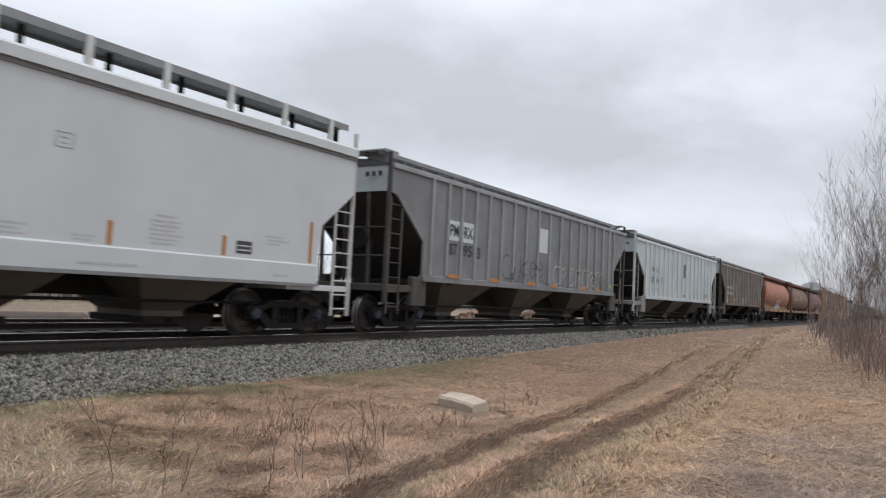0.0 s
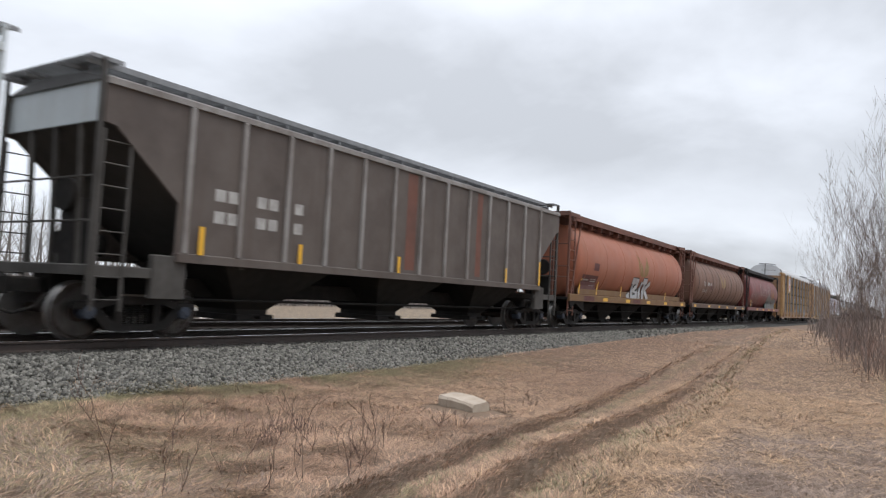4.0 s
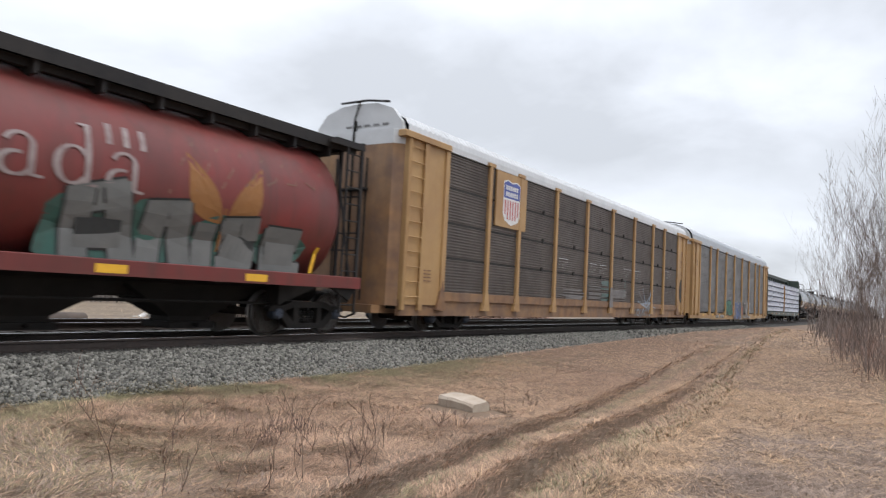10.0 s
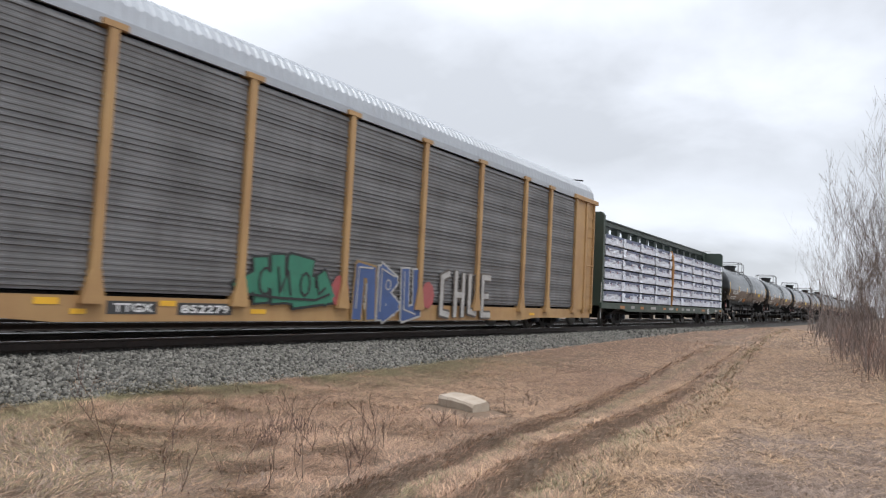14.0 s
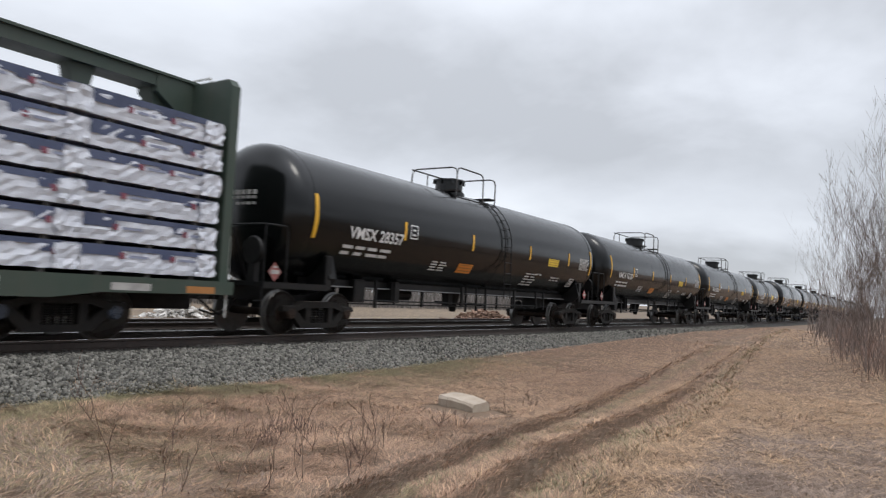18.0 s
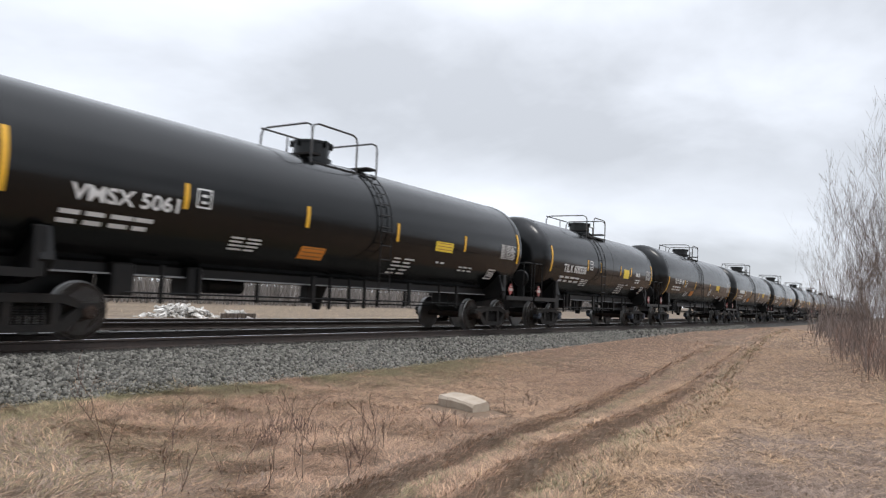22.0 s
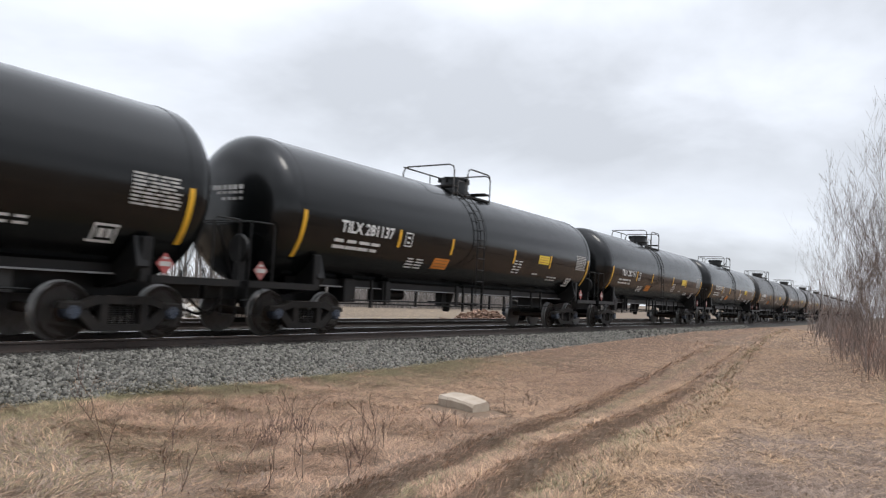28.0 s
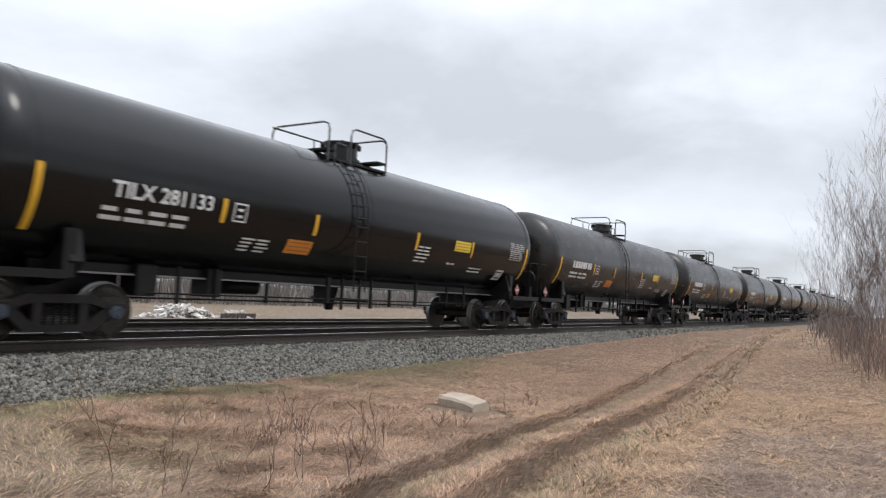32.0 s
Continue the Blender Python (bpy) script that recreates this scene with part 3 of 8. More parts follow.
def add_truck(car, x, r=WHEEL_R, caps="cap"):
    key = (r, caps)
    if key not in TRUCK_MESH:
        b, s, sp, w = truck_meshes(r)
        TRUCK_MESH[key] = (mesh_of("truck", b, "iron", 30), mesh_of("side_frame", s, "iron"), mesh_of("spring", sp, "iron", 40), mesh_of("wheelset", w, ["wheel", "tread", caps], 35))
    mb, ms, mp, mw = TRUCK_MESH[key]

    def child(name, me, parent, at):
        ob = new(name, me)
        ob.parent, ob.location = parent, at
        return ob
    tr = child("truck", mb, car, (x, 0, 0))
    for y in (-1.02, 1.02):
        child("side_frame", ms, tr, (0, y, 0))
        for q in (-0.19, -0.065, 0.065, 0.19) if y < 0 else ():
            child("spring", mp, tr, (q, y * 0.985, 0))
    for dx in (-0.9, 0.9):
        w = child("wheelset", mw, tr, (dx, 0, r))
        WHEELSETS.append((w, dx, r))
    return tr


def add_coupler(car, x, s, z=0.86):
    g = Geo().box(min(x - s * 0.2, x + s * 0.55), max(x - s * 0.2, x + s * 0.55), -0.11, 0.11, z - 0.12, z + 0.12, 0.03)
    g.box(min(x + s * 0.5, x + s * 0.8), max(x + s * 0.5, x + s * 0.8), -0.19, 0.19, z - 0.16, z + 0.16, 0.05)
    part("coupler", g, "iron", car)
    h = Geo().tube([(x, -0.35, z - 0.12), (x + s * 0.25, -0.42, z - 0.35), (x + s * 0.55, -0.36, z - 0.45), (x + s * 0.8, -0.22, z - 0.36)], 0.028, 6)
    part("air_hose", h, "iron", car)


def ladder(car, name, x, y, z0, z1, w, mat, axis="x", n=7, r=0.016):
    """Two stiles and rungs; axis: the way the rungs run."""
    g = Geo()
    for s in (-w / 2, w / 2):
        p = (x + s, y) if axis == "x" else (x, y + s)
        g.box(p[0] - 0.022, p[0] + 0.022, p[1] - 0.022, p[1] + 0.022, z0, z1)
    for i in range(n):
        z = z0 + (z1 - z0) * (i + 0.5) / n
        a, b = ((x - w / 2, y, z), (x + w / 2, y, z)) if axis == "x" else ((x, y - w / 2, z), (x, y + w / 2, z))
        g.tube([a, b], r, 5)
    return part(name, g, mat, car)


# ---- tank cars ----
TANK_KINDS = {   # middle height and radius of the shell; end stripes; tapes; notices; lettering
    "long": dict(z=2.668, r=1.597, stripe=(1.66, 2.64), tapes=(-4.52, -2.08, 1.66, 4.42), tape_z=(2.13, 2.57), orange=(-2.75, -2.02, 1.72, 2.0), yellow=(3.48, 4.3, 2.25, 2.54), text=(-6.72, 1.94, 2.31, 0.25), top=0, mx=0.3),
    "mid": dict(z=2.621, r=1.557, stripe=(2.09, 3.03), tapes=(-4.65, -1.3, 2.45, 5.7), tape_z=(2.33, 2.79), orange=(-1.78, -1.0, 1.68, 1.94), yellow=(3.95, 4.8, 2.22, 2.48), text=(-6.73, 2.05, 2.2, 0.26), top=1, mx=-0.35),
    "slim": dict(z=2.572, r=1.508, stripe=(2.15, 3.08), tapes=(-4.85, -1.83, 1.35, 4.57), tape_z=(2.28, 2.73), orange=(-1.80, -1.05, 1.64, 1.9), yellow=(3.09, 3.95, 2.19, 2.45), text=(-6.87, 1.90, 2.19, 0.24), top=1, mx=-0.3),
    "short": dict(z=2.543, r=1.48, stripe=(2.06, 2.97), tapes=(-2.49, -1.01, 1.41, 2.83), tape_z=(2.28, 2.70), orange=None, yellow=(1.86, 2.56, 2.18, 2.58), text=(-4.82, 2.2, 2.12, 0.28), top=0, mx=0.05),
}


def tank_car(label, half, marks=None, shape="long", coat="tank", caps="cap", seed=1):
    """half: from the middle to the yellow end stripes."""
    rng = random.Random(seed)
    K = TANK_KINDS[shape]
    TANK_Z, TANK_R = K["z"], K["r"]

    def tank_skin(x, z):
        return -math.sqrt(max(0.02, TANK_R ** 2 - (z - TANK_Z) ** 2))
    car = thing("tank_car", label, "tank car", "tank cars of the train")
    hc = half + 0.12                     # straight shell
    prof = []
    for i in range(13):
        a = math.pi / 2 * i / 12
        prof.append((-hc - 0.68 * math.cos(a) ** 0.80, max(0.02, TANK_R * math.sin(a) ** 0.80)))
    prof += [(x * hc, TANK_R) for x in (-0.6, -0.2, 0.2, 0.6)] + [(-a, r) for a, r in reversed(prof)]
    shell = part("tank_shell", Geo().turn(prof, "x", (0, 0, TANK_Z), 56), coat, car, "", 50)
    for x, w in ((-hc * 0.985, 0.02), (hc * 0.985, 0.02), ((-0.15 if shape == "long" else 0.55), 0.09)):
        band = Geo().turn([(x - w - 0.01, TANK_R - 0.02), (x - w, TANK_R + 0.007), (x + w, TANK_R + 0.007), (x + w + 0.01, TANK_R - 0.02)], "x", (0, 0, TANK_Z), 56)
        part("weld_band", band, coat, shell, "", 40)
    # side strip low on the shell, with its hangers
    strip, web = Geo(), Geo()
    for s in (-1, 1):
        strip.box(-hc + 0.5, hc - 0.5, s * 0.80 - 0.05, s * 0.80 + 0.05, 1.085, 1.115)
        web.box(-hc + 0.5, hc - 0.5, s * 0.75 - 0.01, s * 0.75 + 0.01, 1.11, TANK_Z - math.sqrt(TANK_R ** 2 - 0.75 ** 2) + 0.03)
    part("side_web", web, "gear", shell)
    part("lower_side_strip", strip, "grate", shell, "thin dull grey strip")
    for y, z, r, a, b in ((-1.0, 0.80, 0.016, 2.3, 2.3), (-0.55, 0.70, 0.020, 2.2, 3.6), (0.8, 0.76, 0.018, 2.4, 2.4)):
        part("brake_rod", Geo().tube([(-half + a, y, z), (half - b, y, z)], r, 6), "gear", car)
    # hangers and valve gear, in loose groups
    for x, w, z0, y in ((-0.62, 0.03, 0.62, -1.0), (-0.52, 0.02, 0.70, -0.98), (-0.30, 0.03, 0.66, -0.6), (-0.12, 0.06, 0.72, -1.0), (-0.05, 0.025, 0.56, -0.9), (0.02, 0.025, 0.58, -0.95),
                        (0.10, 0.03, 0.60, -0.9), (0.24, 0.03, 0.64, -0.62), (0.33, 0.05, 0.70, -1.0), (0.36, 0.03, 0.66, -0.7), (0.52, 0.02, 0.72, -1.0), (0.62, 0.03, 0.66, -1.0)):
        x = x * half + rng.uniform(-0.15, 0.15)
        part("rod_hanger", Geo().box(x - w, x + w, y - 0.03, y + 0.03, z0, 1.3), "gear", car)
    for x, w, z0 in ((-0.705, 0.2, 0.74), (-0.52, 0.16, 0.76)):
        part("valve_box", Geo().box(x * half - w, x * half + w, -0.95, -0.4, z0, 1.3, 0.03), "gear", car)
    res = Geo().turn([(-0.5, 0.05), (-0.46, 0.17), (0.46, 0.17), (0.5, 0.05)], "x", (-0.33 * half, 0.1, 0.98), 14)
    part("air_reservoir", res, "gear", car, "", 40)
    val = Geo().turn([(0.52, 0.03), (0.52, 0.10), (0.68, 0.13), (0.95, 0.2), (1.3, 0.3)], "z", (0.2, 0, 0), 14)
    val.box(-0.25, 0.0, -0.12, 0.12, 0.68, 1.2)
    val.box(0.5, 0.62, -0.9, 0.9, 0.74, 0.82)
    part("bottom_outlet", val, "gear", car, "", 35)
    # stub sills, bolsters, end platforms
    for s in (-1, 1):
        g = Geo()
        g.box(min(s * (half - 2.2), s * (half + 1.35)), max(s * (half - 2.2), s * (half + 1.35)), -0.3, 0.3, 0.72, 1.12, 0.03)
        g.prism([(-1.25, 1.02), (-1.45, 1.25), (-1.3, 1.75), (-0.7, 1.4), (0.7, 1.4), (1.3, 1.75), (1.45, 1.25), (1.25, 1.02), (0.5, 0.86), (-0.5, 0.86)], s * (half - 0.75) - 0.11, s * (half - 0.75) + 0.11, "x")
        part("stub_sill", g, "gear", car)
        pl = Geo().box(min(s * (half + 0.55), s * (half + 1.3)), max(s * (half + 0.55), s * (half + 1.3)), -1.45, 1.45, 1.02, 1.10)
        for y in (-1.44, 1.44):
            pl.box(min(s * (half - 0.6), s * (half + 1.3)), max(s * (half - 0.6), s * (half + 1.3)), y - 0.04, y + 0.04, 0.98, 1.11)
        pl.box(min(s * (half - 0.75), s * (half - 0.55)), max(s * (half - 0.75), s * (half - 0.55)), -1.42, -1.30, 1.0, 1.75, 0.02)
        part("end_platform", pl, "gear", car)
        rl = Geo()
        for y in (-1.42, 1.42):
            rl.tube([(s * (half + 0.66), y, 1.1), (s * (half + 0.66), y, 2.17), (s * (half + 0.72), y, 2.25), (s * (half + 1.2), y, 2.25), (s * (half + 1.27), y, 2.19), (s * (half + 1.27), y, 1.1)], 0.020, 6)
            rl.tube([(s * (half + 0.78), y * 0.3, 1.1), (s * (half + 1.24), y * 0.3, 2.2)], 0.024, 5)
            rl.tube([(s * (half + 1.27), y, 1.1), (s * (half + 1.27), y, 0.45), (s * (half + 0.92), y, 0.45), (s * (half + 0.92), y, 1.05)], 0.016, 5)
        rl.tube([(s * (half + 1.27), -1.42, 2.25), (s * (half + 1.27), 1.42, 2.25)], 0.02, 6)
        part("end_handrail", rl, "gear", car)
        if s < 0:
            bw = Geo().turn([(-0.05, 0.02), (-0.05, 0.27), (0.0, 0.3), (0.04, 0.28), (0.05, 0.1)], "x", (-half - 0.95, -0.75, 1.75), 20)
            bw.box(-half - 0.98, -half - 0.84, -0.85, -0.65, 1.1, 1.6)
            part("hand_brake", bw, "gear", car)
        add_coupler(car, s * (half + 1.0), s)
    # top fittings
    zt = TANK_Z + TANK_R
    mx = K["mx"]
    hs = Geo().turn([(zt - 0.12, 0.50), (zt + 0.02, 0.50), (zt + 0.04, 0.43), (zt + 0.36, 0.43), (zt + 0.37, 0.47), (zt + 0.42, 0.47), (zt + 0.44, 0.40)], "z", (mx, 0, 0), 24)
    for k in range(8):
        a = 2 * math.pi * k / 8
        hs.box(mx + 0.47 * math.cos(a) - 0.03, mx + 0.47 * math.cos(a) + 0.03, 0.47 * math.sin(a) - 0.03, 0.47 * math.sin(a) + 0.03, zt + 0.28, zt + 0.43)
    part("manway_housing", hs, coat, car, "", 35)
    # platform round the housing, railed at both ends and along the sides, with a gap at the ladder
    xa, xb_, ya = (mx - 1.45, mx + 0.70, 0.92) if K["top"] == 0 else (mx - 0.85, mx + 1.5, 0.82)
    zr = zt + (0.60 if K["top"] == 0 else 0.66)
    gap = (mx - 1.3, mx - 0.68) if K["top"] == 0 else (mx + 0.72, mx + 1.45)
    pf = Geo()
    for s in (-1, 1):
        pf.box(xa, xb_, min(s * 0.5, s * ya), max(s * 0.5, s * ya), zt - 0.26, zt - 0.21)
    pf.box(xb_ - 0.35, xb_, -ya, ya, zt - 0.05, zt + 0.0)
    pf.box(xa, xa + 0.3, -ya, ya, zt - 0.05, zt + 0.0)
    part("top_platform", pf, "iron", car)
    for x in (xa, xb_):
        rl = Geo()
        rl.tube([(x, -ya, zt - 0.35), (x, -ya, zr - 0.18), (x, -ya + 0.05, zr - 0.05), (x, -ya + 0.18, zr), (x, ya - 0.18, zr), (x, ya - 0.05, zr - 0.05), (x, ya, zr - 0.18), (x, ya, zt - 0.35)], 0.024, 6)
        part("top_handrail", rl, "pipe", car)
    lo, hi = (gap[1], xb_) if K["top"] == 0 else (xa, gap[0])
    rl = Geo().tube([(lo, -ya, zt - 0.35), (lo, -ya, zr - 0.18), (lo + 0.05, -ya, zr - 0.05), (lo + 0.18, -ya, zr), (hi - 0.18, -ya, zr), (hi - 0.05, -ya, zr - 0.05), (hi, -ya, zr - 0.18), (hi, -ya, zt - 0.35)], 0.024, 6)
    if K["top"] == 0:
        rl.tube([(lo - 0.55, -ya, zt - 0.3), (lo - 0.55, -ya, zt + 0.08), (lo - 0.5, -ya, zt + 0.14), (lo - 0.15, -ya, zt + 0.14), (lo - 0.1, -ya, zt + 0.08), (lo - 0.1, -ya, zt - 0.3)], 0.02, 6)
    part("side_handrail", rl, "pipe", car)
    rl = Geo().tube([(xa, ya, zr), (xb_, ya, zr)], 0.024, 6)
    rl.tube([(mx, ya, zt - 0.35), (mx, ya, zr)], 0.02, 6)
    part("side_handrail", rl, "pipe", car)
    # side ladder that follows the shell
    ld = Geo()
    lx = (gap[0] + gap[1]) / 2
    for s in (-0.2, 0.2):
        pts = []
        for k in range(8):
            a = radians(32 + k * 9.0)
            pts.append((lx + s, -(TANK_R + 0.07) * math.sin(a), TANK_Z + (TANK_R + 0.07) * math.cos(a)))
        pts.append((lx + s, -TANK_R - 0.08, 1.0))
        ld.tube(pts, 0.016, 5)
    for k in range(6):
        a = radians(38 + k * 10.5)
        p = (-(TANK_R + 0.07) * math.sin(a), TANK_Z + (TANK_R + 0.07) * math.cos(a))
        ld.tube([(lx - 0.2, *p), (lx + 0.2, *p)], 0.013, 5)
    for k in range(5):
        ld.tube([(lx - 0.2, -TANK_R - 0.08, 2.45 - 0.33 * k), (lx + 0.2, -TANK_R - 0.08, 2.45 - 0.33 * k)], 0.013, 5)
    part("side_ladder", ld, "gear", car)
    # tapes, placards, writing
    tz0, tz1 = K["tape_z"]
    for x in (-half, half):
        tape = Geo()
        patch(tape, x - 0.055, x + 0.055, *K["stripe"], tank_skin, 1, 12, 0.014)
        part("reflective_stripe", tape, "yellow", shell, "orange-yellow reflective stripe")
    for x in K["tapes"]:
        tape = Geo()
        patch(tape, x - 0.05, x + 0.05, tz0, tz1, tank_skin, 1, 8, 0.010)
        part("reflective_tape", tape, "yellow", shell, "orange-yellow reflective tape")
    if K["orange"]:
        og = Geo()
        patch(og, *K["orange"], tank_skin, 1, 4)
        q = K["orange"]
        og.m = 1
        for k in range(3):
            patch(og, q[0] + 0.06, q[1] - 0.06, q[2] + 0.05 + 0.08 * k, q[2] + 0.075 + 0.08 * k, tank_skin, 1, 1, 0.009)
        part("orange_decal", og, ["orange", "rust_decal"], shell, "orange notice")
    yl = Geo()
    q = K["yellow"]
    patch(yl, *q, tank_skin, 1, 4)
    yl.m = 1
    if shape != "short":
        for k in range(3):
            patch(yl, q[0] + 0.06, q[1] - 0.06, q[2] + 0.05 + 0.08 * k, q[2] + 0.07 + 0.08 * k, tank_skin, 1, 1, 0.009)
    part("yellow_decal", yl, ["placard_yellow", "rust_decal"], shell, "yellow notice")
    tx, tw, tzz, th = K["text"]
    wt = Geo()
    if marks:
        lettering(wt, marks, tx, tzz, th, tank_skin, width=tw)
    else:
        bars(wt, tx, tzz + th, tw, 1, th, 0.05, tank_skin, rng, 8)
    part("car_number", wt, "letter", shell, "white stencilled letters")
    wt = Geo()
    bars(wt, tx - 0.12, tzz - 0.16, tw * 0.88, 2, 0.07, 0.07, tank_skin, rng)
    bars(wt, K["tapes"][1] - 1.85, 1.92, 0.8, 4, 0.035, 0.035, tank_skin, rng, 2)
    bars(wt, K["tapes"][2] + 0.1, tz0 + 0.12 if shape == "long" else 1.9, 0.6 if shape == "long" else 0.9, 5, 0.04, 0.05, tank_skin, rng, 2)
    bars(wt, 0.42 * half, 1.92, 0.06 * half, 1, 0.05, 0.05, tank_skin, rng, 2)
    bars(wt, 0.58 * half, 1.86, 0.10 * half, 2, 0.04, 0.05, tank_skin, rng, 3)
    if shape == "short":
        bars(wt, 3.55, 2.5, 0.6, 1, 0.16, 0.05, tank_skin, rng, 3)
        bars(wt, 3.6, 2.2, 0.7, 2, 0.06, 0.05, tank_skin, rng, 2)
    bx = K["tapes"][0] + 0.22
    bz = (tz0 + tz1) / 2 - 0.17
    for q in ((bx, bx + 0.32, 0.32, 0.35), (bx, bx + 0.32, 0.0, 0.03), (bx, bx + 0.03, 0.0, 0.35), (bx + 0.29, bx + 0.32, 0.0, 0.35), (bx + 0.1, bx + 0.22, 0.08, 0.13), (bx + 0.1, bx + 0.22, 0.2, 0.25)):
        patch(wt, q[0], q[1], bz + q[2], bz + q[3], tank_skin, 1, 2)
    dx = 0.80 * half
    for q in ((dx, dx + 0.42, 1.84, 1.88), (dx - 0.05, dx + 0.37, 1.58, 1.62), (dx, dx + 0.04, 1.58, 1.88), (dx + 0.38, dx + 0.42, 1.58, 1.88), (dx + 0.1, dx + 0.2, 1.66, 1.8), (dx + 0.25, dx + 0.33, 1.66, 1.8)):
        patch(wt, *q, tank_skin, 1, 2, 0.006, -0.02)
    part("stencil_block", wt, "letter", shell, "rows of small white stencils")
    # rows of small writing on the leading head
    hd = Geo()
    for r, (n, w) in enumerate(((6, 0.15), (5, 0.15), (4, 0.15))):
        z = TANK_Z + 0.42 - r * 0.13
        y = -0.55
        for k in range(n):
            ww = w * rng.uniform(0.6, 0.95)
            vs = []
            for yy in (y + k * 0.16, y + k * 0.16 + ww):
                for zz in (z - (0.10 if r == 0 else 0.06), z):
                    q = min(0.98, math.hypot(yy, zz - TANK_Z) / TANK_R)
                    vs.append((-hc - 0.68 * (1 - q ** 2.5) ** 0.40 - 0.012, yy, zz))
            hd.add(vs, [(0, 1, 3, 2)])
    part("head_writing", hd, "letter_dim", shell, "rows of small white stencils")
    gp = Geo()
    for r in range(9):
        z = (2.76 if shape == "long" else 2.68) - r * (0.062 if shape == "long" else 0.05)
        xx = 0.855 * half
        while xx < 0.975 * half - 0.1:
            w = rng.uniform(0.12, 0.4)
            patch(gp, xx, min(xx + w, 0.975 * half), z - 0.036, z, tank_skin, 1, 1)
            xx += w + 0.05
    part("data_table", gp, "letter_dim", shell, "dense grey-white stencilled table")
    for x, face, text in ((half - 0.35, "red_placard", "red and white diamond placard"), (-half - 1.02, "placard_dull", "faded red and white diamond placard")):
        pc = Geo()
        y = -1.47
        pc.prism([(x, 1.12), (x + 0.17, 1.31), (x, 1.50), (x - 0.17, 1.31)], y - 0.012, y)
        pc.m = 1
        pc.box(x - 0.11, x + 0.11, y - 0.02, y - 0.011, 1.27, 1.35)
        pc.box(x - 0.05, x + 0.05, y - 0.02, y - 0.011, 1.39, 1.43)
        pc.m = 2
        pc.box(x - 0.012, x + 0.012, y + 0.001, y + 0.03, 1.02, 1.2)
        part("hazard_placard", pc, [face, "letter_dim", "gear"], car, text)
    for s in (-1, 1):
        add_truck(car, s * (half - 0.77), WHEEL_R, caps)
    return car


def shared_tank(src, u):
    car = copy_thing(src, pose(0, 0, 0))
    for tr in car.children:
        if tr.name.split(".")[0] == "truck":
            for w in tr.children:
                if w.name.split(".")[0] == "wheelset":
                    WHEELSETS.append((w, w.location.x, WHEEL_R))
    CARS.append((car, u))
    return car
# ---- hopper cars ----


def wall_skin(y):
    return lambda x, z: -y


def hopper_bays(car, xs, top_half, top_z, apex_z, bot_half, bot_z, mat, ytop=1.35, ybot=0.55, yapex=1.1):
    for x in xs:
        g = Geo()
        rings = [[(x - a, -y, z), (x + a, -y, z), (x + a, y, z), (x - a, y, z)] for a, y, z in
                 ((top_half, ytop, top_z), (top_half, yapex, apex_z), (bot_half, ybot, bot_z + 0.12), (bot_half, ybot, bot_z))]
        g.loft(rings)
        part("hopper_bay", g, mat, car)
        gt = Geo().box(x - bot_half - 0.08, x + bot_half + 0.08, -ybot - 0.12, ybot + 0.12, bot_z - 0.1, bot_z + 0.02, 0.01)
        gt.tube([(x, -ybot - 0.3, bot_z - 0.03), (x, ybot + 0.3, bot_z - 0.03)], 0.035, 6)
        part("outlet_gate", gt, "iron", car)


def underframe(car, half, z0, z1, mat):
    g = Geo().box(-half, half, -0.28, 0.28, z0, z1, 0.02)
    part("center_sill", g, mat, car)
    p = Geo().tube([(-half * 0.8, -0.95, z0 - 0.05), (half * 0.8, -0.95, z0 - 0.05)], 0.03, 6)
    part("brake_pipe", p, "iron", car)


